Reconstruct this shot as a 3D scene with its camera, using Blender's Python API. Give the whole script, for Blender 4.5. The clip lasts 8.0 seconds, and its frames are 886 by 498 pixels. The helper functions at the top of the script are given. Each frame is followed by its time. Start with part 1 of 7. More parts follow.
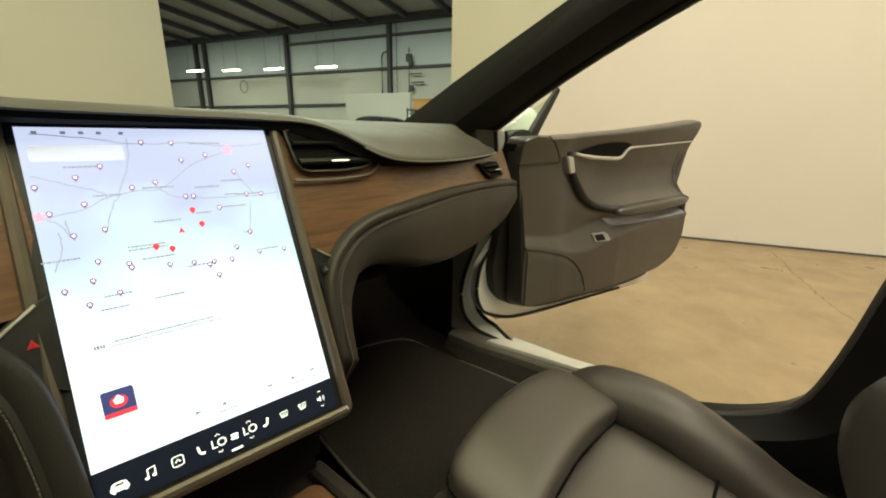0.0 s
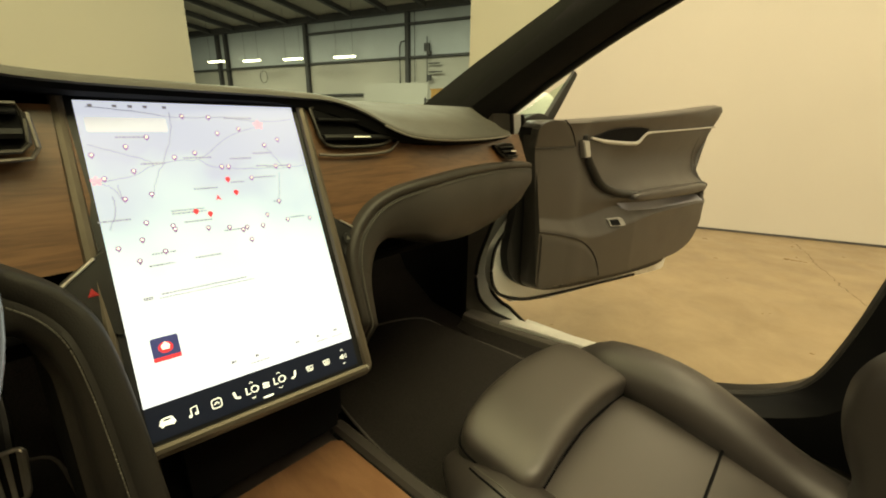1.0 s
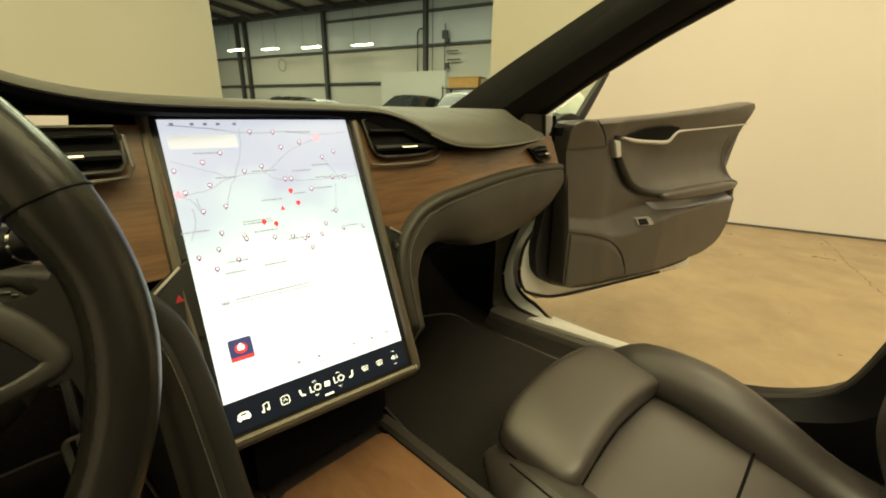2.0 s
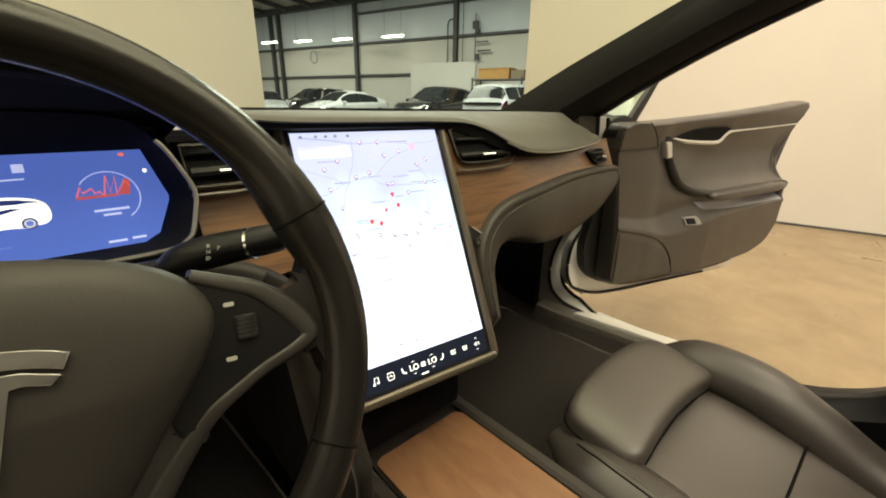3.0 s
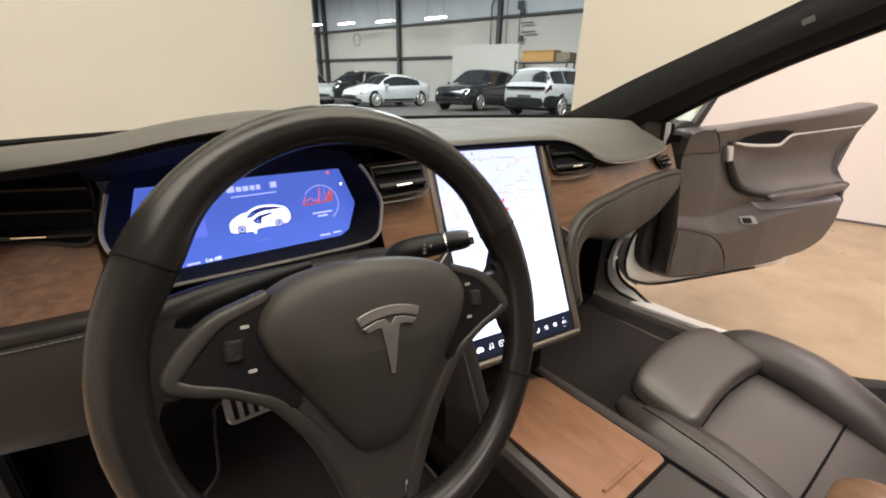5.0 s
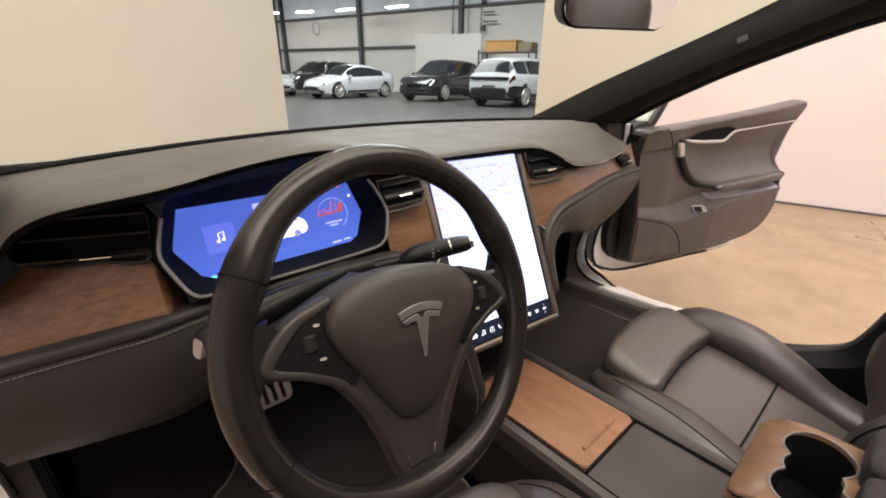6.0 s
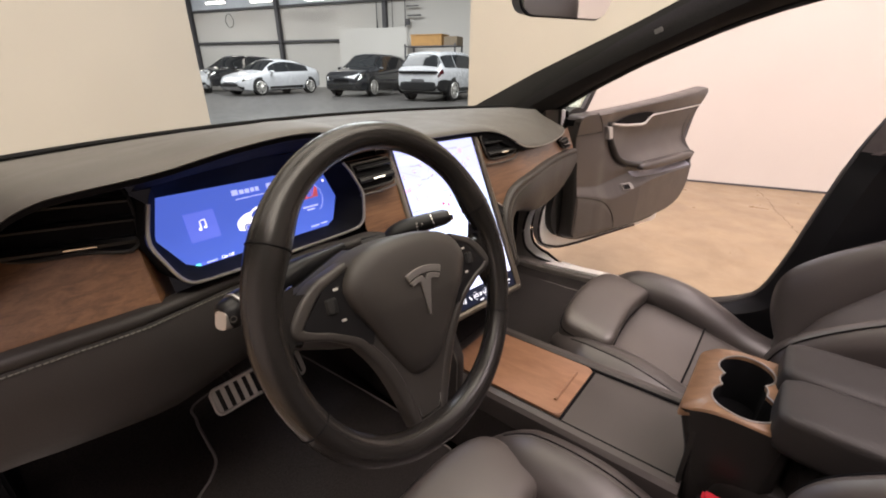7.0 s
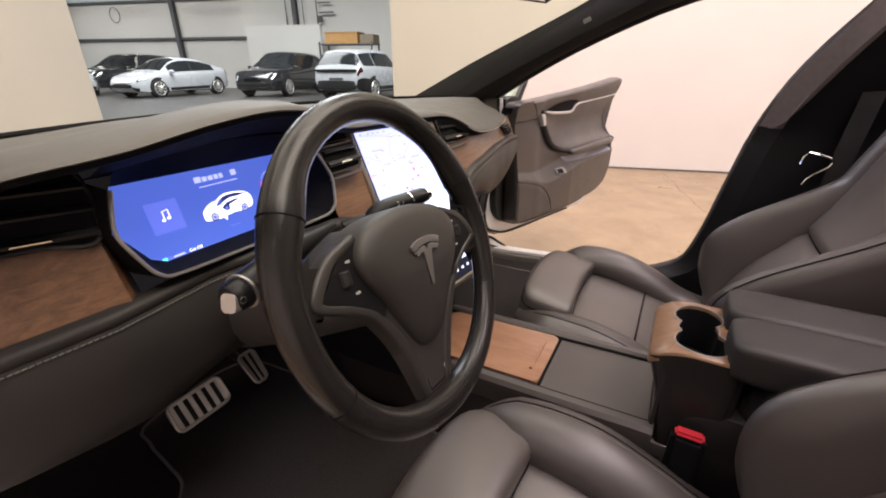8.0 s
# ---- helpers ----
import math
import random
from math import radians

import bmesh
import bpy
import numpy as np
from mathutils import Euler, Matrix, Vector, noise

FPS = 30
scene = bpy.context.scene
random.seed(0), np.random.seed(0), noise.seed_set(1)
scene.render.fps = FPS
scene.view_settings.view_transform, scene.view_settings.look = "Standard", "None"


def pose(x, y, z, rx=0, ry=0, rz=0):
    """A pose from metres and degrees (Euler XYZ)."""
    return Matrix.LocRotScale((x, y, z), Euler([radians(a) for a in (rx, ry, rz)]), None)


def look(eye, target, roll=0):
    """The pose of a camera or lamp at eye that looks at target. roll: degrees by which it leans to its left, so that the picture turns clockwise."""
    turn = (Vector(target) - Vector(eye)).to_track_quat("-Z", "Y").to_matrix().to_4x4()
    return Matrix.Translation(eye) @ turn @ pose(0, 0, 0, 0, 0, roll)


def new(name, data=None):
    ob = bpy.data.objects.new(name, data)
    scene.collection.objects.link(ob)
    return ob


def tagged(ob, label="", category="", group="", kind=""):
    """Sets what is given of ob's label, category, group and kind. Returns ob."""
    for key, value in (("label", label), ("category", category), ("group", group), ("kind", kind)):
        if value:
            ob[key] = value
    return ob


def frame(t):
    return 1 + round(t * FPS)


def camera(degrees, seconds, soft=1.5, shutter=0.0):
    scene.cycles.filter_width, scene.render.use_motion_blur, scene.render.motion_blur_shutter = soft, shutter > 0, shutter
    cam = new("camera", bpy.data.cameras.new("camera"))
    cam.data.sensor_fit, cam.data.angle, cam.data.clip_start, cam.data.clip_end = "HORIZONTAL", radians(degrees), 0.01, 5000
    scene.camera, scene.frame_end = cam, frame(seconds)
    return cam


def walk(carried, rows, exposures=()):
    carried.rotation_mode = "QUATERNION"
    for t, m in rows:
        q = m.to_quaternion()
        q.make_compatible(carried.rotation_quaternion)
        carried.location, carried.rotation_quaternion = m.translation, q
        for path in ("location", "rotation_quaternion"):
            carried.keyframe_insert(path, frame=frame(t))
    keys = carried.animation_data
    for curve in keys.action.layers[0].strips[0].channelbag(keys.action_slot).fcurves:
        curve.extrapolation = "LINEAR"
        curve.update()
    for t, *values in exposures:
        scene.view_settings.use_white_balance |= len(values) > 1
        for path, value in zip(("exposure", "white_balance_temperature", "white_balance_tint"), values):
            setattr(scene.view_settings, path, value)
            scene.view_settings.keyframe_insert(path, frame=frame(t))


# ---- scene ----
cam = camera(93.9, 8.0, 1.9)
PATH = [
    (0, (-0.157, -0.553, 0.949), (1.309, 0.697, 0.414), 0.8),
    (0.5, (-0.168, -0.573, 0.932), (1.266, 0.707, 0.378), 0.8),
    (1, (-0.184, -0.579, 0.931), (1.222, 0.721, 0.354), 0.8),
    (2.5, (-0.274, -0.547, 0.979), (1.03, 0.824, 0.331), 0.9),
    (3, (-0.333, -0.543, 0.991), (0.918, 0.868, 0.326), 0.9),
    (3.5, (-0.363, -0.547, 1.02), (0.832, 0.903, 0.336), 0.9),
    (4, (-0.404, -0.544, 1.019), (0.74, 0.939, 0.317), 0.9),
    (4.5, (-0.468, -0.567, 1.033), (0.64, 0.934, 0.31), 0.9),
    (4.7, (-0.492, -0.572, 1.043), (0.608, 0.931, 0.315), 0.9),
    (5.8, (-0.59, -0.591, 1.103), (0.594, 0.819, 0.321), 1.1),
    (6, (-0.609, -0.606, 1.11), (0.605, 0.78, 0.331), 0.7),
    (6.5, (-0.659, -0.607, 1.115), (0.65, 0.683, 0.327), 0.5),
    (7, (-0.692, -0.598, 1.096), (0.721, 0.572, 0.299), 0.3),
    (7.5, (-0.728, -0.582, 1.082), (0.781, 0.457, 0.279), 0.2),
    (8, (-0.751, -0.543, 1.066), (0.848, 0.353, 0.266), 0.0),
]
EXPOSURES = [(0.0, -0.25, 7900, -3), (0.5, -0.3, 9700, -4), (1.0, -0.3, 10400, -5), (2.5, -0.14, 10000, -6), (3.0, 0.0, 7900, 5), (3.5, 0.1, 6800, 9), (4.5, 0.24, 6500, 17), (6.5, 0.21, 6600, 27), (8.0, 0.27, 6500, 28)]
walk(cam, [(t, look(eye, target, roll)) for t, eye, target, roll in PATH], EXPOSURES)

# ---- world, lamps ----
world = bpy.data.worlds.new("hall_air")
scene.world = world
world.use_nodes = True
world.node_tree.nodes["Background"].inputs[0].default_value = (0.9, 0.86, 0.8, 1)
world.node_tree.nodes["Background"].inputs[1].default_value = 0.25


def area_lamp(name, x, y, z, sx, sy, watts, colour=(1.0, 0.93, 0.83), turn=-16.3):
    data = bpy.data.lights.new(name, "AREA")
    data.shape, data.size, data.size_y, data.energy, data.color = "RECTANGLE", sx, sy, watts, colour
    ob = new(name, data)
    ob.matrix_world = pose(x, y, z, 0, 0, turn)
    return ob


# assumed lamps above the booth, unseen; watts set to brighten walls and cabin
LAMPS = [(0.5, -3.0, 5.2, 300), (2.3, -1.3, 5.2, 190), (0.6, 2.0, 5.2, 120), (-2.4, -1.6, 5.2, 230), (-2.6, 1.6, 5.2, 70)]
for lx, ly, lz, watts in LAMPS:
    area_lamp("assumed_booth_lamp", lx, ly, lz, 4.5, 2.6, watts)
for lx, ly in ((8.1, 15.1), (4.5, 27.5), (9.5, 6.0)):
    area_lamp("hall_lamp", lx, ly, 7.2, 7.0, 4.0, 1650, (0.84, 0.93, 1.0))


# ---- materials ----
def material(name, colour, rough=0.5, metal=0.0, vary=0.15, vscale=6.0, grain=0.0, gscale=300.0, stretch=(1, 1, 1),
             emit=0.0, coat=0.0, spec=0.5, crease=0.0):
    m = bpy.data.materials.new(name)
    m.use_nodes = True
    nt = m.node_tree
    b = nt.nodes["Principled BSDF"]
    b.inputs["Roughness"].default_value = rough
    b.inputs["Metallic"].default_value = metal
    b.inputs["Coat Weight"].default_value = coat
    b.inputs["Specular IOR Level"].default_value = spec
    b.inputs["Base Color"].default_value = (*colour, 1)
    tc = nt.nodes.new("ShaderNodeTexCoord")
    mp = nt.nodes.new("ShaderNodeMapping")
    mp.inputs["Scale"].default_value = stretch
    nt.links.new(tc.outputs["Object"], mp.inputs["Vector"])
    if vary:
        n = nt.nodes.new("ShaderNodeTexNoise")
        n.inputs["Scale"].default_value, n.inputs["Detail"].default_value = vscale, 3
        nt.links.new(mp.outputs[0], n.inputs["Vector"])
        r = nt.nodes.new("ShaderNodeMapRange")
        r.inputs["From Min"].default_value, r.inputs["From Max"].default_value = 0.25, 0.75
        r.inputs["To Min"].default_value, r.inputs["To Max"].default_value = 1 - vary, 1 + vary
        nt.links.new(n.outputs["Fac"], r.inputs["Value"])
        mx = nt.nodes.new("ShaderNodeVectorMath")
        mx.operation = "SCALE"
        mx.inputs[0].default_value = colour
        nt.links.new(r.outputs[0], mx.inputs["Scale"])
        nt.links.new(mx.outputs[0], b.inputs["Base Color"])
        r2 = nt.nodes.new("ShaderNodeMapRange")
        r2.inputs["From Min"].default_value, r2.inputs["From Max"].default_value = 0.3, 0.7
        r2.inputs["To Min"].default_value, r2.inputs["To Max"].default_value = max(0.02, rough - 0.06), min(1, rough + 0.06)
        nt.links.new(n.outputs["Fac"], r2.inputs["Value"])
        nt.links.new(r2.outputs[0], b.inputs["Roughness"])
    if grain:
        g = nt.nodes.new("ShaderNodeTexVoronoi")
        g.inputs["Scale"].default_value = gscale
        nt.links.new(mp.outputs[0], g.inputs["Vector"])
        bp = nt.nodes.new("ShaderNodeBump")
        bp.inputs["Strength"].default_value, bp.inputs["Distance"].default_value = grain, 0.001
        nt.links.new(g.outputs["Distance"], bp.inputs["Height"])
        nt.links.new(bp.outputs[0], b.inputs["Normal"])
    if crease:
        w = nt.nodes.new("ShaderNodeTexNoise")
        w.inputs["Scale"].default_value, w.inputs["Detail"].default_value, w.inputs["Distortion"].default_value = 6, 1.0, 0.15
        nt.links.new(tc.outputs["Object"], w.inputs["Vector"])
        b2 = nt.nodes.new("ShaderNodeBump")
        b2.inputs["Strength"].default_value, b2.inputs["Distance"].default_value = crease, 0.01
        nt.links.new(w.outputs["Fac"], b2.inputs["Height"])
        if grain:
            nt.links.new(bp.outputs[0], b2.inputs["Normal"])
        nt.links.new(b2.outputs[0], b.inputs["Normal"])
    if emit:
        b.inputs["Emission Color"].default_value = (*colour, 1)
        b.inputs["Emission Strength"].default_value = emit
    return m


def wood_material(name, dark, light, scale=(3, 40, 40), rough=0.35, coat=0.0):
    m = bpy.data.materials.new(name)
    m.use_nodes = True
    nt = m.node_tree
    b = nt.nodes["Principled BSDF"]
    tc = nt.nodes.new("ShaderNodeTexCoord")
    mp = nt.nodes.new("ShaderNodeMapping")
    mp.inputs["Scale"].default_value = scale
    nt.links.new(tc.outputs["Object"], mp.inputs["Vector"])
    n = nt.nodes.new("ShaderNodeTexNoise")
    n.inputs["Scale"].default_value, n.inputs["Detail"].default_value, n.inputs["Distortion"].default_value = 1.6, 9, 0.9
    nt.links.new(mp.outputs[0], n.inputs["Vector"])
    f = nt.nodes.new("ShaderNodeTexNoise")
    f.inputs["Scale"].default_value, f.inputs["Detail"].default_value = 9, 4
    nt.links.new(mp.outputs[0], f.inputs["Vector"])
    ad = nt.nodes.new("ShaderNodeMath")
    ad.operation = "MULTIPLY_ADD"
    ad.inputs[1].default_value = 0.35
    nt.links.new(f.outputs["Fac"], ad.inputs[0])
    nt.links.new(n.outputs["Fac"], ad.inputs[2])
    r = nt.nodes.new("ShaderNodeValToRGB")
    r.color_ramp.elements[0].position, r.color_ramp.elements[0].color = 0.48, (*dark, 1)
    r.color_ramp.elements[1].position, r.color_ramp.elements[1].color = 0.85, (*light, 1)
    nt.links.new(ad.outputs[0], r.inputs[0])
    nt.links.new(r.outputs[0], b.inputs["Base Color"])
    bp = nt.nodes.new("ShaderNodeBump")
    bp.inputs["Strength"].default_value, bp.inputs["Distance"].default_value = 0.15, 0.0006
    nt.links.new(ad.outputs[0], bp.inputs["Height"])
    nt.links.new(bp.outputs[0], b.inputs["Normal"])
    b.inputs["Roughness"].default_value = rough
    b.inputs["Coat Weight"].default_value = coat
    b.inputs["Coat Roughness"].default_value = 0.22
    return m


def glass_material(name, tint, gloss=0.02):
    m = bpy.data.materials.new(name)
    m.use_nodes = True
    nt = m.node_tree
    nt.nodes.remove(nt.nodes["Principled BSDF"])
    out = nt.nodes["Material Output"]
    t = nt.nodes.new("ShaderNodeBsdfTransparent")
    t.inputs[0].default_value = (*tint, 1)
    g = nt.nodes.new("ShaderNodeBsdfGlossy")
    g.inputs["Roughness"].default_value = gloss
    lw = nt.nodes.new("ShaderNodeLayerWeight")
    lw.inputs["Blend"].default_value = 0.5
    pw = nt.nodes.new("ShaderNodeMath")
    pw.operation = "POWER"
    pw.inputs[1].default_value = 6.0
    nt.links.new(lw.outputs["Facing"], pw.inputs[0])
    fr = nt.nodes.new("ShaderNodeMath")
    fr.operation = "MULTIPLY_ADD"
    fr.inputs[1].default_value, fr.inputs[2].default_value = 0.35, 0.012
    nt.links.new(pw.outputs[0], fr.inputs[0])
    mx = nt.nodes.new("ShaderNodeMixShader")
    nt.links.new(fr.outputs[0], mx.inputs[0])
    nt.links.new(t.outputs[0], mx.inputs[1])
    nt.links.new(g.outputs[0], mx.inputs[2])
    nt.links.new(mx.outputs[0], out.inputs[0])
    return m


def concrete_material(name, a, b_, rough, scale=1.3):
    m = material(name, a, rough, vary=0)
    nt = m.node_tree
    b = nt.nodes["Principled BSDF"]
    tc = nt.nodes.new("ShaderNodeTexCoord")
    n = nt.nodes.new("ShaderNodeTexNoise")
    n.inputs["Scale"].default_value, n.inputs["Detail"].default_value, n.inputs["Roughness"].default_value = scale, 12, 0.7
    n.inputs["Distortion"].default_value = 0.4
    nt.links.new(tc.outputs["Object"], n.inputs["Vector"])
    r = nt.nodes.new("ShaderNodeValToRGB")
    r.color_ramp.elements[0].position, r.color_ramp.elements[0].color = 0.36, (*a, 1)
    r.color_ramp.elements[1].position, r.color_ramp.elements[1].color = 0.66, (*b_, 1)
    nt.links.new(n.outputs["Fac"], r.inputs[0])
    nt.links.new(r.outputs[0], b.inputs["Base Color"])
    n2 = nt.nodes.new("ShaderNodeTexNoise")
    n2.inputs["Scale"].default_value, n2.inputs["Detail"].default_value = 5, 8
    nt.links.new(tc.outputs["Object"], n2.inputs["Vector"])
    r2 = nt.nodes.new("ShaderNodeMapRange")
    r2.inputs["To Min"].default_value, r2.inputs["To Max"].default_value = rough - 0.15, rough + 0.15
    nt.links.new(n2.outputs["Fac"], r2.inputs["Value"])
    nt.links.new(r2.outputs[0], b.inputs["Roughness"])
    return m


M_PAD = material("dash_leather", (0.07, 0.065, 0.06), 0.55, vary=0.10, vscale=20, grain=0.12, gscale=700)
M_LEATHER = material("charcoal_leather", (0.067, 0.057, 0.0525), 0.39, spec=0.85, vary=0.06, vscale=9, grain=0.04, gscale=520, crease=0.12)
M_LEATHER_B = material("bolster_leather", (0.046, 0.0385, 0.0365), 0.41, spec=0.75, vary=0.06, vscale=9, grain=0.035, gscale=520, crease=0.12)
M_WHEEL = material("wheel_leather", (0.016, 0.0145, 0.0137), 0.27, vary=0, spec=0.42, vscale=30, grain=0.05, gscale=600)
M_DOOR = material("door_vinyl", (0.051, 0.0455, 0.043), 0.36, spec=0.65, vary=0.10, vscale=12, grain=0.05, gscale=600)
M_DOOR_LOW = material("door_plastic", (0.058, 0.052, 0.049), 0.5, vary=0.08, vscale=12, grain=0.15, gscale=500)
M_FABRIC = material("pillar_fabric", (0.022, 0.022, 0.023), 0.9, vary=0.2, vscale=200, grain=0.5, gscale=900, spec=0.2)
M_BLACK = material("black_plastic", (0.012, 0.012, 0.013), 0.45, vary=0.2, vscale=20)
M_GLOSS = material("piano_black", (0.008, 0.008, 0.009), 0.12, vary=0)
# near-black for plastic parts, and for the shade under the dash pad's lip
M_DEEP = material("black_plastic_and_shade", (0.005, 0.005, 0.006), 0.8, vary=0.2, vscale=30, spec=0.12)
M_CARPET = material("black_carpet", (0.03, 0.026, 0.025), 0.97, vary=0.4, vscale=350, grain=0.8, gscale=700, spec=0.1)
M_MAT = material("grey_floor_mat", (0.027, 0.024, 0.023), 0.95, vary=0.35, vscale=300, grain=0.8, gscale=600, spec=0.1)
M_SILVER = material("satin_silver", (0.62, 0.6, 0.57), 0.36, 0.7, vary=0.08, vscale=40)
M_COVER = material("wheel_cover_plastic", (0.042, 0.038, 0.035), 0.5, vary=0.08, vscale=30, grain=0.06, gscale=700)
M_BRONZE = material("satin_bronze", (0.16, 0.135, 0.11), 0.4, 0.6, vary=0.08, vscale=30)
M_NICKEL = material("dark_satin_nickel", (0.13, 0.115, 0.105), 0.42, 0.6, vary=0.1, vscale=30)
M_SCUFF = material("pale_scuff_metal", (0.74, 0.73, 0.7), 0.35, 0.1, vary=0.04, vscale=30)
M_RIMTRIM = material("dark_satin_rim", (0.3, 0.29, 0.28), 0.35, 0.7, vary=0.05, vscale=30)
M_COWL = material("glossy_black_plastic", (0.01, 0.01, 0.012), 0.25, vary=0.1, vscale=20, spec=0.35)
M_CHROME = material("chrome", (0.75, 0.75, 0.74), 0.1, 1.0, vary=0)
M_STITCH = material("grey_thread", (0.13, 0.125, 0.115), 0.8, vary=0)
M_WHITE = material("white_car_paint", (0.84, 0.85, 0.84), 0.25, vary=0.03, coat=0.6)
M_RUBBER = material("weatherstrip_rubber", (0.01, 0.01, 0.01), 0.6, vary=0.1)
M_WOOD = wood_material("figured_ash_wood", (0.095, 0.043, 0.021), (0.185, 0.09, 0.044), (4, 60, 60), 0.4, 0.35)
M_LIDWOOD = wood_material("console_wood", (0.24, 0.118, 0.066), (0.33, 0.172, 0.1), (14, 4, 14), 0.3, 0.8)
M_CUPWOOD = wood_material("cupholder_wood", (0.15, 0.08, 0.042), (0.22, 0.125, 0.07), (30, 6, 30), 0.33)
M_WALL = material("white_wall_paint", (0.62, 0.592, 0.555), 0.85, vary=0.03, vscale=1.2)
M_HALLWALL = material("white_steel_cladding", (0.66, 0.70, 0.76), 0.6, vary=0.08, vscale=0.8)
M_STEEL = material("dark_steel_beam", (0.075, 0.072, 0.078), 0.6, vary=0.2, vscale=3)
M_ROOF = material("roof_insulation", (0.72, 0.70, 0.66), 0.8, vary=0.1, vscale=1)
M_FLOOR = concrete_material("tan_sealed_concrete", (0.238, 0.172, 0.105), (0.33, 0.246, 0.152), 0.33, 3.2)
M_SILL = material("sill_plastic", (0.11, 0.098, 0.09), 0.5, vary=0.12, vscale=30, spec=0.4)
M_KNEE = material("dark_panel_leather", (0.021, 0.0185, 0.018), 0.58, vary=0.1, vscale=14, grain=0.12, gscale=520, spec=0.35)
M_PANEL = material("dark_glove_box_leather", (0.034, 0.029, 0.027), 0.5, vary=0.1, vscale=14, grain=0.1, gscale=520, spec=0.45)
M_KICK = material("warm_grey_trim_plastic", (0.15, 0.135, 0.125), 0.5, vary=0.1, vscale=20, grain=0.1, gscale=600)
M_MARK = material("pale_print", (0.5, 0.49, 0.46), 0.6, vary=0)
M_EDGE = material("pillar_edge_plastic", (0.03, 0.028, 0.027), 0.5, vary=0.1, vscale=20)
M_POST = material("black_pillar_plastic", (0.007, 0.007, 0.008), 0.35, vary=0.1, vscale=20, spec=0.25)
M_STALK = material("black_stalk_plastic", (0.008, 0.008, 0.009), 0.4, vary=0.1, spec=0.3)
M_CAP = material("grey_pillar_cloth", (0.13, 0.112, 0.11), 0.9, vary=0.1, vscale=60, grain=0.4, gscale=900, spec=0.2)
M_CRACK = material("crack_dirt", (0.12, 0.09, 0.06), 0.8, vary=0.2)
M_GROUND = concrete_material("grey_concrete", (0.046, 0.043, 0.041), (0.085, 0.08, 0.076), 0.4)
M_GLASS = glass_material("windscreen_glass", (0.77, 0.82, 0.71))
M_ROOFGLASS = glass_material("dark_roof_glass", (0.78, 0.78, 0.78))
M_SIDEGLASS = glass_material("quarter_glass", (0.84, 0.92, 0.86))
M_MIRROR = material("mirror_silver", (0.85, 0.86, 0.84), 0.02, 1.0, vary=0)
M_RED = material("buckle_red", (0.42, 0.02, 0.03), 0.35, vary=0)


# ---- building helpers ----
BASE = {}


def thing(name, loc, label, category, group="", kind=""):
    ob = new(name)
    ob.location = loc
    BASE[ob.name] = Vector(loc)
    return tagged(ob, label, category, group, kind)


def mesh_of(bm, name, mat, smooth=35):
    bmesh.ops.recalc_face_normals(bm, faces=bm.faces)
    me = bpy.data.meshes.new(name)
    bm.to_mesh(me)
    bm.free()
    me.materials.append(mat)
    if smooth:
        me.shade_smooth()
        me.set_sharp_from_angle(angle=radians(smooth))
    return me


def part(name, bm, mat, parent, label="", smooth=35):
    ob = new(name, mesh_of(bm, name, mat, smooth))
    ob.parent = parent
    if parent.name in BASE:
        ob.matrix_parent_inverse = Matrix.Translation(-BASE[parent.name])
    return tagged(ob, label)


def structure(name, bm, mat, label="", category="", smooth=35):
    return tagged(new(name, mesh_of(bm, name, mat, smooth)), label, category, "", "structure")


def V(*a):
    return Vector(a)


def spline(pts, n):
    """n points on a smooth curve through the control points."""
    P = [Vector(p) for p in pts]
    P = [P[0] * 2 - P[1]] + P + [P[-1] * 2 - P[-2]]
    out, m = [], len(P) - 3
    for i in range(n):
        f = i * m / (n - 1)
        k = min(int(f), m - 1)
        t = f - k
        a, b, c, d = P[k:k + 4]
        out.append(0.5 * (2 * b + (c - a) * t + (2 * a - 5 * b + 4 * c - d) * t * t + (3 * b - a - 3 * c + d) * t ** 3))
    return out


def loft(rows, closed=False, bm=None, caps=False):
    bm = bm or bmesh.new()
    vs = [[bm.verts.new(p) for p in r] for r in rows]
    for a, b in zip(vs, vs[1:]):
        n = len(a)
        for i in range(n if closed else n - 1):
            j = (i + 1) % n
            bm.faces.new((a[i], a[j], b[j], b[i]))
    if caps:
        bm.faces.new(vs[0])
        bm.faces.new(vs[-1])
    return bm


def tube(pts, r, seg=10, closed=False, bm=None, up=(0, 0, 1), flat=1.0):
    """A tube along points; r is a number or a list; flat squeezes it along up."""
    pts = [Vector(p) for p in pts]
    n, rows = len(pts), []
    for i, p in enumerate(pts):
        d = (pts[(i + 1) % n] - pts[i - 1]) if closed else (pts[min(i + 1, n - 1)] - pts[max(i - 1, 0)])
        d.normalize()
        s = d.cross(Vector(up))
        if s.length < 1e-4:
            s = d.cross(Vector((1, 0, 0)))
        s.normalize()
        q = s.cross(d)
        ri = r[i] if isinstance(r, (list, tuple)) else r
        rows.append([p + ri * (math.cos(a) * s + flat * math.sin(a) * q) for a in (2 * math.pi * k / seg for k in range(seg))])
    if closed:
        rows.append(rows[0])
        bm = loft(rows[:-1], True, bm)
        bm.verts.ensure_lookup_table()
        k = len(bm.verts) - n * seg
        for j in range(seg):
            j2 = (j + 1) % seg
            bm.faces.new((bm.verts[k + (n - 1) * seg + j], bm.verts[k + (n - 1) * seg + j2], bm.verts[k + j2], bm.verts[k + j]))
        return bm
    return loft(rows, True, bm, True)


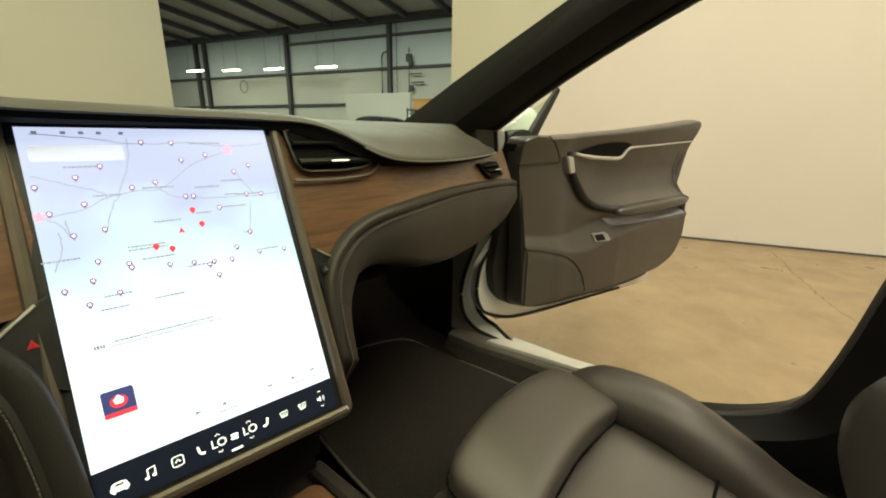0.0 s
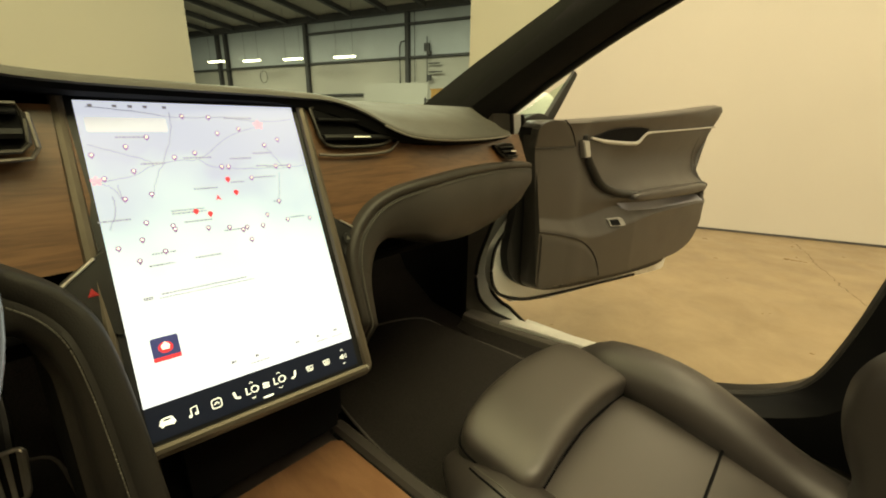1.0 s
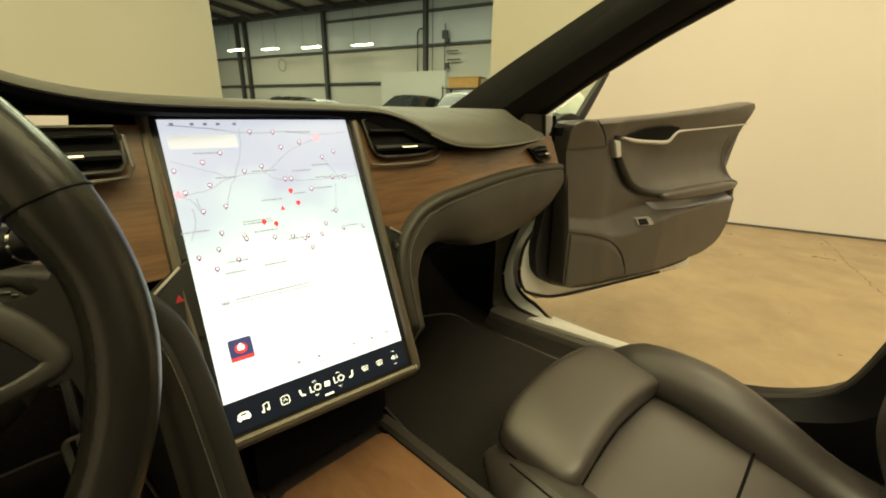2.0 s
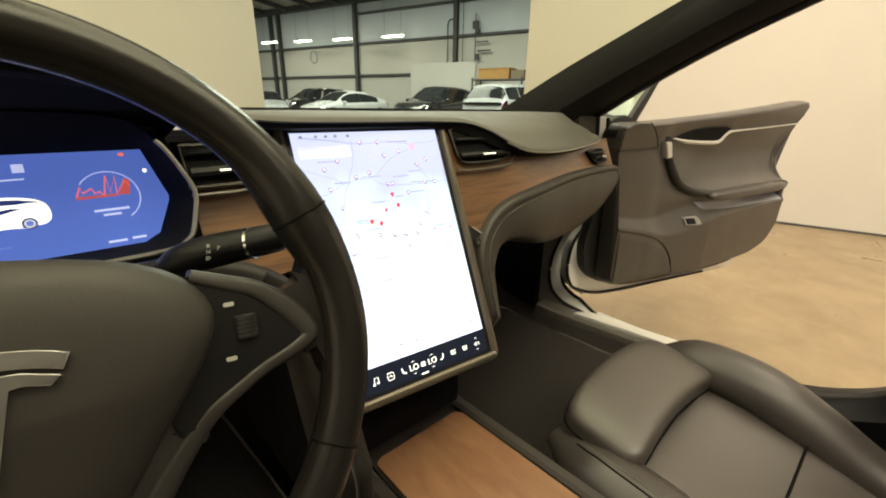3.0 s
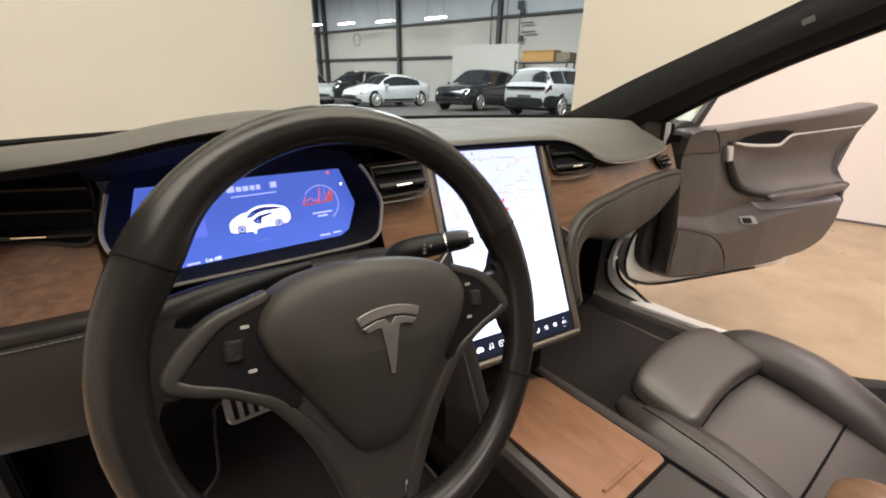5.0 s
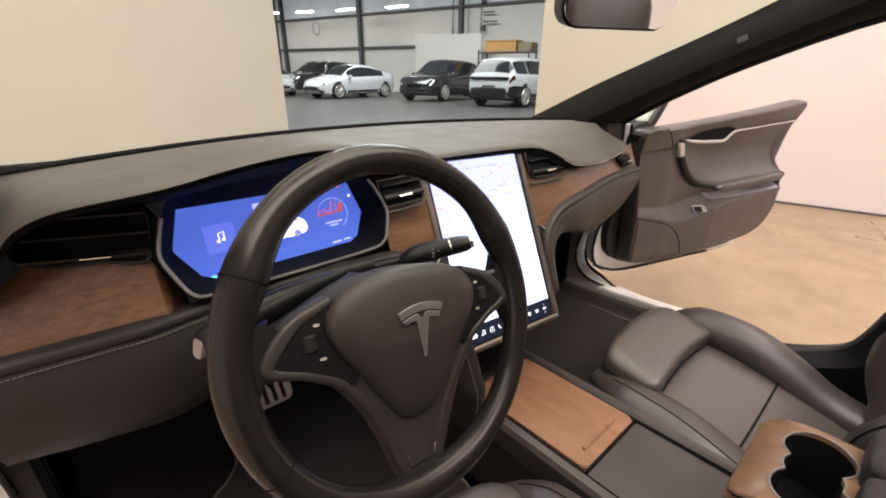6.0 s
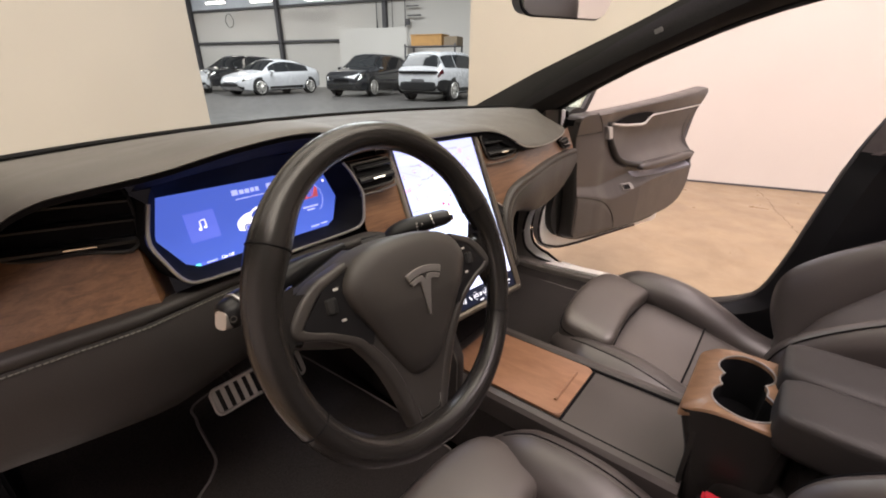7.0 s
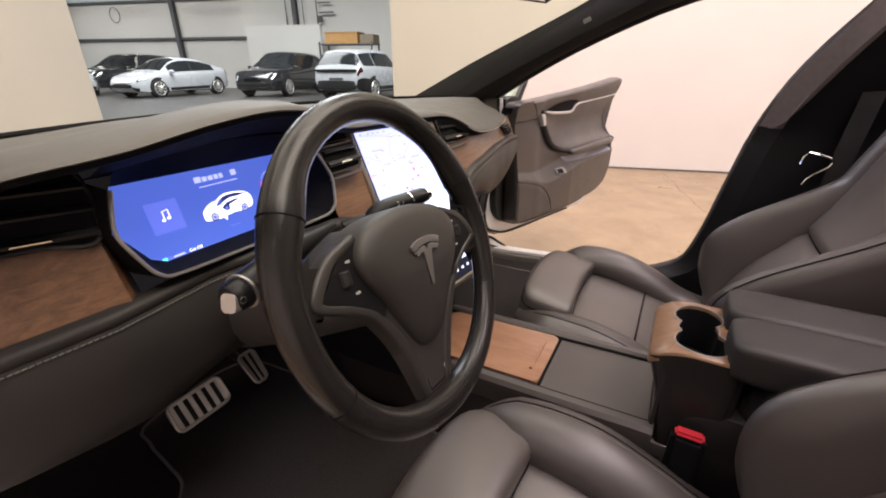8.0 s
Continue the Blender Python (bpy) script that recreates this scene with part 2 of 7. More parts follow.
def box(c, s, bevel=0.0, m=None, bm=None, seg=2):
    t = bmesh.new()
    bmesh.ops.create_cube(t, size=1)
    bmesh.ops.scale(t, vec=Vector(s), verts=t.verts)
    if bevel:
        bmesh.ops.bevel(t, geom=list(t.edges), offset=bevel, segments=seg, affect="EDGES")
    bmesh.ops.transform(t, matrix=Matrix.Translation(c) @ (m or Matrix()), verts=t.verts)
    if bm is None:
        return t
    vs = {v: bm.verts.new(v.co) for v in t.verts}
    for f in t.faces:
        bm.faces.new([vs[v] for v in f.verts])
    t.free()
    return bm


def prism(outline, to3, d0, d1, bevel=0.0, bm=None, seg=2):
    """A slab: outline of (a, b) pairs, to3(a, b, d) gives the place; from depth d0 (back) to d1 (front, bevelled)."""
    bm = bm or bmesh.new()
    lo = [bm.verts.new(to3(a, b, d0)) for a, b in outline]
    hi = [bm.verts.new(to3(a, b, d1)) for a, b in outline]
    n = len(lo)
    f1 = bm.faces.new(hi)
    bm.faces.new(lo[::-1])
    for i in range(n):
        bm.faces.new((lo[i], lo[(i + 1) % n], hi[(i + 1) % n], hi[i]))
    if bevel:
        bmesh.ops.bevel(bm, geom=list(f1.edges), offset=bevel, segments=seg, affect="EDGES")
    return bm


def soft(c, half, power=4.0, m=None, bend=None, res=8):
    """A cushion: a rounded box that swells, put at c; bend moves its local points."""
    bm = bmesh.new()
    bmesh.ops.create_cube(bm, size=2)
    bmesh.ops.subdivide_edges(bm, edges=list(bm.edges), cuts=res, use_grid_fill=True)
    for v in bm.verts:
        k = sum(abs(t) ** power for t in v.co) ** (1 / power)
        p = v.co / k
        p = Vector((p.x * half[0], p.y * half[1], p.z * half[2]))
        v.co = bend(p) if bend else p
    bmesh.ops.transform(bm, matrix=Matrix.Translation(c) @ (m or Matrix()), verts=bm.verts)
    return bm


def rounded(w, h, r, n=5):
    """Outline of a rounded rectangle, centred."""
    out = []
    for cx, cy, a0 in ((w / 2 - r, h / 2 - r, 0), (-w / 2 + r, h / 2 - r, 90), (-w / 2 + r, -h / 2 + r, 180), (w / 2 - r, -h / 2 + r, 270)):
        out += [(cx + r * math.cos(radians(a0 + 90 * k / n)), cy + r * math.sin(radians(a0 + 90 * k / n))) for k in range(n + 1)]
    return out


def smooth2(pts, n, closed=True):
    """Smooth closed outline in 2D through control points."""
    P = [Vector((a, b, 0)) for a, b in pts]
    out, m = [], len(P)
    for i in range(n):
        f = i * m / n
        k = int(f)
        t = f - k
        a, b, c, d = (P[(k + j) % m] for j in (-1, 0, 1, 2))
        q = 0.5 * (2 * b + (c - a) * t + (2 * a - 5 * b + 4 * c - d) * t * t + (3 * b - a - 3 * c + d) * t ** 3)
        out.append((q.x, q.y))
    return out


def plane_map(origin, u, v):
    o, u, v = Vector(origin), Vector(u).normalized(), Vector(v).normalized()
    n = u.cross(v).normalized()
    return lambda a, b, d=0.0: o + a * u + b * v + d * n


def lettering(text, size, to3, a, b, d, thick=0.0004):
    """A bmesh of built-in type at (a, b) on a plane."""
    cu = bpy.data.curves.new("type", "FONT")
    cu.body, cu.size, cu.align_x, cu.align_y, cu.extrude = text, size, "CENTER", "CENTER", thick
    tmp = bpy.data.objects.new("type", cu)
    me = bpy.data.meshes.new_from_object(tmp)
    bm = bmesh.new()
    bm.from_mesh(me)
    for vv in bm.verts:
        vv.co = to3(a + vv.co.x, b + vv.co.y, d + vv.co.z)
    bpy.data.objects.remove(tmp)
    bpy.data.meshes.remove(me)
    bpy.data.curves.remove(cu)
    return bm


def ribbon(pts, width, to3, d, bm=None):
    """A thin flat strip along 2D points on a plane."""
    bm = bm or bmesh.new()
    P = [Vector((a, b)) for a, b in pts]
    L = []
    for i, p in enumerate(P):
        t = (P[min(i + 1, len(P) - 1)] - P[max(i - 1, 0)]).normalized()
        s = Vector((-t.y, t.x)) * width / 2
        L.append((bm.verts.new(to3(*(p + s), d)), bm.verts.new(to3(*(p - s), d))))
    for a, b in zip(L, L[1:]):
        bm.faces.new((a[0], a[1], b[1], b[0]))
    return bm


# ---- the hall: ground, booth walls, far wall, roof ----
ALONG, OUT = V(-0.28, 0.96, 0), V(0.96, 0.28, 0)      # the building's axes: along its walls, and square to them


def hall(s, n, z=0.0):
    return ALONG * s + OUT * n + V(0, 0, z)


def hall_box(name, s0, s1, n0, n1, z0, z1, mat, parent=None, label="", category="", bevel=0.0):
    def at(a, b, d):
        return hall(a, b, d)
    bm = prism([(s0, n0), (s0, n1), (s1, n1), (s1, n0)], at, z0, z1, bevel)
    return part(name, bm, mat, parent, label) if parent else structure(name, bm, mat, label, category)


S_R, N_R = 1.485, 4.24        # where the booth's wall beside the car ends at the opening
S_L, N_L = 4.96, 3.36         # where the booth's front wall ends at the opening
N_FAR, S_END = 22.2, 36.2
hall_box("ground", -30, 45, -25, 30, -0.3, 0.0, M_GROUND, None, "grey concrete warehouse floor with faint stains", "floor")
hall_box("floor", -7.0, S_L, -6.6, N_R, 0.0, 0.004, M_FLOOR, None, "tan sealed concrete floor with mottled stains", "floor")
hall_box("wall_east", -7.0, S_R, N_R, N_R + 0.15, 0.0, 5.6, M_WALL, None, "plain white painted wall beside the open car door", "wall")
hall_box("wall_north", S_L, S_L + 0.15, -6.6, N_L, 0.0, 5.6, M_WALL, None, "plain white painted wall ahead of the car", "wall")
hall_box("wall_west", -7.0, S_L, -6.75, -6.6, 0.0, 5.6, M_WALL, None, "plain white painted wall", "wall")
hall_box("wall_south", -7.15, -7.0, -6.6, N_R, 0.0, 5.6, M_WALL, None, "plain white painted wall", "wall")
hall_box("baseboard", -7.0, S_R, N_R - 0.012, N_R, 0.004, 0.022, M_STEEL, None, "thin dark joint strip along the wall foot", "trim")
hall_box("wall_far_lower", -25, S_END, N_FAR, N_FAR + 0.2, 0.0, 4.55, M_WALL, None, "white lined lower part of the warehouse wall", "wall")
hall_box("wall_far_upper", -25, S_END, N_FAR + 0.01, N_FAR + 0.2, 4.55, 7.4, M_HALLWALL, None, "grey-white steel cladding of the warehouse wall", "wall")
hall_box("wall_end", S_END, S_END + 0.2, -25, N_FAR, 0.0, 9.5, M_HALLWALL, None, "grey-white steel cladding at the warehouse end", "wall")
hall_box("wall_hall_west", -25, S_END, -25.2, -25, 0.0, 9.5, M_HALLWALL, None, "grey-white steel cladding", "wall")
hall_box("wall_hall_south", -25.2, -25, -25, N_FAR, 0.0, 9.5, M_HALLWALL, None, "grey-white steel cladding", "wall")
bm = loft([[hall(-25, N_FAR + 0.2, 7.3), hall(S_END + 0.2, N_FAR + 0.2, 7.3)], [hall(-25, 0, 9.4), hall(S_END + 0.2, 0, 9.4)],
           [hall(-25, -25.2, 7.3), hall(S_END + 0.2, -25.2, 7.3)]])
bmesh.ops.solidify(bm, geom=list(bm.faces), thickness=-0.1)
structure("ceiling", bm, M_ROOF, "pale insulated warehouse roof", "ceiling")

crack = spline([(4.4, -0.44, 0), (4.0, -0.57, 0), (3.75, -0.62, 0), (3.48, -0.706, 0), (3.2, -0.78, 0), (2.91, -0.89, 0), (2.6, -1.05, 0)], 60)
rnd = random.Random(8)
rows = []
for p in crack:
    w = rnd.uniform(0.001, 0.004)
    q = V(p.x, p.y + rnd.uniform(-0.01, 0.01), 0.0045)
    rows.append([q + V(0, -w, 0), q + V(0, w, 0)])
structure("floor_crack", loft(rows), M_CRACK, "thin dark crack in the concrete floor", "crack")
frame_thing = thing("steel_frame", hall(20, N_FAR - 0.2), "dark steel columns, girts and rafters of the warehouse", "steel frame", "", "structure")
for s in (-9.9, -2.3, 5.4, 13.1, 20.8, 28.5, 29.4):
    bm = box(hall(s, N_FAR - 0.16, 3.6), (0.05, 0.22, 7.2), 0, Matrix.Rotation(radians(16.3), 4, "Z"))
    box(hall(s, N_FAR - 0.05, 3.6), (0.24, 0.03, 7.2), 0, Matrix.Rotation(radians(16.3 + 90), 4, "Z"), bm)
    box(hall(s, N_FAR - 0.27, 3.6), (0.24, 0.03, 7.2), 0, Matrix.Rotation(radians(16.3 + 90), 4, "Z"), bm)
    part("column", bm, M_STEEL, frame_thing)
for z, s0, s1 in ((4.6, -20, S_END), (2.66, 15.4, S_END), (6.35, 5.4, 20.8)):
    hall_box("girt", s0, s1, N_FAR - 0.2, N_FAR - 0.02, z - 0.06, z + 0.06, M_STEEL, frame_thing)
hall_box("eave_beam", -25, S_END, N_FAR - 0.45, N_FAR - 0.05, 6.95, 7.3, M_STEEL, frame_thing)
for k in range(17):
    s = -6 + 2.55 * k
    bm = loft([[hall(s + a, N_FAR - 0.1, 7.28 + b) for a, b in ((-0.12, -0.03), (0.12, -0.03), (0.12, -0.3), (-0.12, -0.3))],
               [hall(s + a, 0, 9.35 + b) for a, b in ((-0.12, -0.03), (0.12, -0.03), (0.12, -0.3), (-0.12, -0.3))]], True, None, True)
    part("rafter", bm, M_STEEL, frame_thing)
part("conduit", tube([hall(13.55, N_FAR - 0.3, 3.1), hall(13.55, N_FAR - 0.3, 5.2), hall(13.45, N_FAR - 0.3, 5.42), hall(13.2, N_FAR - 0.3, 5.45)], 0.045, 8), M_STEEL, frame_thing)
part("conduit", tube([hall(12.55, N_FAR - 0.3, 3.1), hall(12.55, N_FAR - 0.3, 6.9)], 0.02, 6), M_STEEL, frame_thing)
part("conduit", tube([hall(11.75, N_FAR - 0.3, 2.9), hall(11.75, N_FAR - 0.3, 5.6)], 0.03, 6), M_STEEL, frame_thing)
for s0, z0, sw_, sh_ in ((11.75, 5.05, 0.34, 0.4), (11.62, 4.75, 0.25, 0.2), (11.3, 4.2, 0.7, 0.05), (11.2, 3.75, 0.8, 0.06), (11.6, 3.45, 0.22, 0.3)):
    part("junction_box", box(hall(s0, N_FAR - 0.3, z0), (0.14, sw_, sh_), 0.01, Matrix.Rotation(radians(16.3), 4, "Z")), M_STEEL, frame_thing)
part("hose_loop", tube([hall(24.9 + 0.35 * math.cos(k), N_FAR - 0.2, 3.95 + 0.4 * math.sin(k)) for k in (2 * math.pi * j / 20 for j in range(20))], 0.02, 5, True, None, OUT), M_STEEL, frame_thing)

M_LAMP = material("lamp_diffuser", (1.0, 0.98, 0.93), 0.5, vary=0, emit=14)
for az, el in ((20.2, 6.4), (23.9, 6.75), (28.5, 7.2), (34.6, 7.75)):
    dist = 20.6 / (0.96 * math.sin(radians(az)) + 0.28 * math.cos(radians(az)))
    p = V(dist * math.sin(radians(az)) - 0.16, dist * math.cos(radians(az)) - 0.55, 0.95 + dist * math.tan(radians(el)))
    lt = thing("strip_light", p, "bright white hanging strip light", "light fixture", "strip lights along the hall")
    rot = Matrix.Rotation(radians(16.3), 4, "Z")
    part("housing", box(p + V(0, 0, 0.06), (0.3, 1.5, 0.06), 0.02, rot), M_HALLWALL, lt)
    part("diffuser", box(p, (0.26, 1.44, 0.06), 0.02, rot), M_LAMP, lt, "glowing diffuser")
    for k in (-0.6, 0.6):
        q = p + rot @ V(0, k, 0)
        part("hanger", tube([q + V(0, 0, 0.08), q + V(0, 0, 8.0 - q.z)], 0.008, 6), M_STEEL, lt)
# housings and hangers added for the assumed booth lamps, all out of view
for lx, ly, lz, watts in LAMPS:
    lt = thing("assumed_lamp_housing", (lx, ly, lz + 0.08), "assumed white rectangular lamp over the booth, out of view", "light fixture", "lamps over the booth")
    rot = Matrix.Rotation(radians(-16.3), 4, "Z")
    part("housing", box((lx, ly, lz + 0.06), (4.6, 2.7, 0.08), 0.02, rot), M_HALLWALL, lt)
    for k in (-0.6, 0.6):
        q = V(lx, ly, lz + 0.1) + rot @ V(k, 0, 0)
        part("hanger", tube([q, q + V(0, 0, 3.6)], 0.008, 6), M_STEEL, lt)

board = thing("white_board", hall(13.2, 20.8), "large blank white panel standing near the wall", "panel")
part("panel", prism([(11.1, 0.35), (15.4, 0.35), (15.4, 3.14), (11.1, 3.1)], lambda a, b, d: hall(a, 20.8 + d, b), 0.0, 0.06), M_WALL, board)
for s in (11.8, 14.7):
    part("foot", prism([(20.4, 0.0), (21.3, 0.0), (21.3, 0.08), (20.86, 0.4), (20.4, 0.08)], lambda a, b, d: hall(s + d, a, b), 0.0, 0.08), M_STEEL, board)
rack = thing("storage_rack", hall(8.8, 19.4), "grey steel storage rack with open shelves", "rack")
for s in (7.6, 10.2):
    for n in (18.9, 19.8):
        part("post", box(hall(s, n, 1.1), (0.07, 0.07, 2.2), 0.005, Matrix.Rotation(radians(16.3), 4, "Z")), M_STEEL, rack)
for z in (0.5, 1.3, 2.12):
    hall_box("shelf", 7.55, 10.25, 18.85, 19.85, z - 0.05, z, M_STEEL, rack)
M_BOX = material("orange_crate_wood", (0.42, 0.22, 0.07), 0.7, vary=0.15, vscale=4)
crate = thing("crate", hall(9.1, 19.3, 2.12), "orange-brown wooden crate on the storage rack", "crate")
hall_box("case", 8.3, 9.9, 18.95, 19.75, 2.124, 2.56, M_BOX, crate, "", "", 0.01)
hall_box("lid", 8.26, 9.94, 18.92, 19.78, 2.56, 2.61, M_BOX, crate, "", "", 0.01)
M_PLYBOX = material("dull_brown_crate_wood", (0.2, 0.15, 0.1), 0.75, vary=0.15, vscale=4)
crate2 = thing("crate", hall(7.9, 19.45, 2.12), "dull brown wooden crate on the storage rack", "crate")
hall_box("case", 7.55, 8.2, 19.0, 19.8, 2.124, 2.5, M_PLYBOX, crate2, "", "", 0.01)


# ---- parked vehicles in the hall ----
SEDAN = {"top": [(-1, 0.82), (-0.975, 0.97), (-0.92, 1.10), (-0.8, 1.17), (-0.6, 1.32), (-0.35, 1.46), (-0.1, 1.51), (0.08, 1.49), (0.24, 1.39), (0.4, 1.16), (0.52, 0.99), (0.7, 0.91), (0.86, 0.81), (0.95, 0.71), (1, 0.56)],
         "belt": [(-1, 0.8), (-0.92, 1.0), (-0.5, 0.95), (0, 0.905), (0.5, 0.88), (0.86, 0.74), (1, 0.5)],
         "width": [(-1, 0.68), (-0.96, 0.82), (-0.85, 0.93), (-0.5, 0.99), (0, 1.0), (0.5, 0.99), (0.78, 0.95), (0.9, 0.86), (0.97, 0.72), (1, 0.56)],
         "low": [(-1, 0.46), (-0.95, 0.29), (-0.7, 0.2), (0.8, 0.18), (0.95, 0.22), (1, 0.34)],
         "side": ((-0.62, -0.12), (-0.10, 0.36)), "front_glass": (0.14, 0.5), "rear_glass": (-0.86, -0.5), "wheel": 0.335, "axles": (0.62, -0.61), "lamp": (0.8, 0.94, 0.6, 0.74), "tail": (-0.985, -0.9, 0.52, 0.62)}
SUV = {"top": [(-1, 0.8), (-0.985, 1.02), (-0.955, 1.2), (-0.9, 1.5), (-0.84, 1.64), (-0.7, 1.70), (-0.35, 1.745), (0, 1.74), (0.13, 1.69), (0.27, 1.52), (0.42, 1.22), (0.49, 1.12), (0.7, 1.07), (0.88, 0.99), (0.96, 0.86), (1, 0.62)],
       "belt": [(-1, 0.8), (-0.955, 1.1), (-0.5, 1.09), (0, 1.06), (0.5, 1.03), (0.88, 0.9), (1, 0.58)],
       "width": [(-1, 0.8), (-0.97, 0.9), (-0.88, 0.97), (-0.5, 1.0), (0.5, 1.0), (0.8, 0.97), (0.92, 0.88), (0.98, 0.78), (1, 0.66)],
       "low": [(-1, 0.5), (-0.95, 0.36), (-0.7, 0.26), (0.8, 0.25), (0.95, 0.28), (1, 0.4)],
       "side": ((-0.84, -0.5), (-0.48, -0.04), (-0.02, 0.34)), "front_glass": (0.1, 0.46), "rear_glass": (-0.955, -0.86), "wheel": 0.375, "axles": (0.6, -0.6), "lamp": (0.84, 0.96, 0.6, 0.74), "tail": (-0.992, -0.9, 0.5, 0.62)}


def vehicle(name, label, centre, heading, L, W, form, paint, dark_glass, group, lower=None):
    """A parked car: nose towards heading (degrees from +y, clockwise); its shell is one surface and the panes lie in it."""
    P = thing(name, (centre[0], centre[1], 0), label, "car", group)
    f = V(math.sin(radians(heading)), math.cos(radians(heading)), 0)
    r = V(f.y, -f.x, 0)
    c = V(centre[0], centre[1], 0)
    hl = L / 2

    def at(y, x, z):
        return c + f * y + r * x + V(0, 0, z)

    def line(key, u):
        pts = form[key]
        return float(np.interp(u, [p[0] for p in pts], [p[1] for p in pts]))

    def smooth_line(key, u):
        return (line(key, u - 0.025) + 2 * line(key, u) + line(key, u + 0.025)) / 4

    def section(u):
        """Half section at share u of the length: from the sill up to the middle of the roof, as (x, z)."""
        zt, hw, zb = smooth_line("top", u), W / 2 * smooth_line("width", u), line("low", u)
        be = min(smooth_line("belt", u), zt - 0.03)
        g = min(1.0, max(0.0, (zt - be - 0.05) / 0.35))
        hr, drop = hw * (0.87 - 0.21 * g), 0.035 + 0.03 * g
        out = [(hw * 0.88, zb), (hw * 0.97, zb + 0.05), (hw * 0.985, zb + 0.3 * (be - zb)), (hw, zb + 0.55 * (be - zb)), (hw * 0.995, zb + 0.72 * (be - zb)), (hw * 0.985, zb + 0.86 * (be - zb)), (hw * 0.955, be)]
        out += [(hw * 0.945 + (hr - hw * 0.945) * k, be + 0.006 + (zt - drop - be) * k) for k in (0.05, 0.35, 0.7, 0.93)]
        out += [(hr * k, zt - drop * k ** 2.4 * 0.9) for k in (0.96, 0.85, 0.6, 0.3, 0.0)]
        return out

    def skin(u, q, side, off):
        sec = section(u)
        i = min(int(q * 15), 14)
        w = q * 15 - i
        x, z = (sec[i][0] * (1 - w) + sec[i + 1][0] * w, sec[i][1] * (1 - w) + sec[i + 1][1] * w)
        return at(u * hl, side * (x + off * (q < 0.72)), z + off * (q > 0.6))

    def patch(nm, u0, u1, q0, q1, mat, lab="", both=False, off=0.006, n=10):
        us = [u0 + (u1 - u0) * k / n for k in range(n + 1)]
        if both:
            rows_ = [[skin(u, q0 + (1 - q0) * k / 6, -1, off) for k in range(7)] + [skin(u, 1 - (1 - q0) * k / 6, 1, off) for k in range(1, 7)] for u in us]
            part(nm, loft(rows_), mat, P, lab)
        else:
            for side in (-1, 1):
                part(nm, loft([[skin(u, q0 + (q1 - q0) * k / 6, side, off) for k in range(7)] for u in us]), mat, P, lab)

    rows = []
    for k in range(61):
        u = -1 + 2 * k / 60
        sec = section(u)
        rows.append([at(u * hl, -x, z) for x, z in sec] + [at(u * hl, x, z) for x, z in sec[-2::-1]])
    part("body", loft(rows, True, None, True), paint, P, "", 40)
    for u0, u1 in form["side"]:
        patch("side_window", u0, u1, 0.475, 0.64, dark_glass, "dark tinted side glass")
    patch("windscreen", form["front_glass"][0], form["front_glass"][1], 0.7, 1.0, dark_glass, "dark windscreen", True)
    patch("rear_window", form["rear_glass"][0], form["rear_glass"][1], 0.7 if form is SEDAN else 0.56, 1.0, dark_glass, "dark rear glass", True)
    u0, u1, q0, q1 = form["lamp"]
    patch("headlight", u0, u1, q0 - 0.24, q1 - 0.24, M_CHROME, "clear headlight", False, 0.008, 5)
    u0, u1, q0, q1 = form["tail"]
    patch("tail_light", u0, u1, q0 - 0.2, q1 - 0.22, M_TAIL, "dark red tail light", False, 0.008, 5)
    patch("rocker_panel", -0.42, 0.42, 0.0, 0.12, M_BLACK, "black sill panel", False, 0.004, 4)
    patch("front_intake", 0.93, 0.995, 0.03, 0.16, M_BLACK, "black lower intake", False, 0.006, 4)
    turn_ = Matrix.Rotation(-radians(heading), 4, "Z")
    part("intake_mesh", soft(at(0.985 * hl, 0, line("low", 0.98) + 0.14), (W * 0.3, 0.06, 0.07), 6, turn_, None, 4), M_BLACK, P)
    part("plate_recess", soft(at(-0.992 * hl, 0, line("top", -1) - 0.1), (0.28, 0.04, 0.07), 8, turn_, None, 4), M_STEEL, P, "grey plate recess")
    if lower:
        patch("rear_bumper", -1.0, -0.72, 0.0, 0.2, lower, "black lower bumper", False, 0.012, 6)
        part("bumper_middle", soft(at(-0.985 * hl, 0, 0.52), (W * 0.37, 0.09, 0.16), 7, turn_, None, 5), lower, P, "black lower bumper")
        part("tailgate_band", soft(at(-0.982 * hl, 0, 1.0), (W * 0.40, 0.075, 0.045), 7, turn_, None, 5), M_GLOSS, P, "dark tail light band")
        patch("front_arch", 0.4, 0.8, 0.0, 0.1, lower, "", False, 0.01, 5)
    else:
        part("grille", soft(at(0.985 * hl, 0, line("top", 0.97) - 0.16), (W * 0.2, 0.05, 0.08 if form is SUV else 0.03), 6, turn_, None, 4), M_GLOSS, P)
    for sx in (-1, 1):
        part("side_mirror", soft(at(0.36 * hl, sx * (W / 2 + 0.06), line("belt", 0.36) + 0.07), (0.11, 0.07, 0.065), 3, turn_, None, 3), paint, P)
        part("pillar", loft([[skin(u, q, sx, 0.007) for q in (0.48, 0.56, 0.64)] for u in (form["side"][-1][0] - 0.02, form["side"][-1][0])]), M_BLACK, P)
        for wy in form["axles"]:
            R = form["wheel"]
            xs = W / 2 * smooth_line("width", wy)
            well = [at(wy * hl + (R + 0.055) * math.cos(t), sx * (xs + 0.002), R + 0.02 + (R + 0.055) * math.sin(t)) for t in (radians(-28 + 236 * k / 20) for k in range(21))]
            bmw = bmesh.new()
            vs = [bmw.verts.new(p) for p in well]
            vi = [bmw.verts.new(p - r * sx * 0.15) for p in well]
            bmw.faces.new(vs)
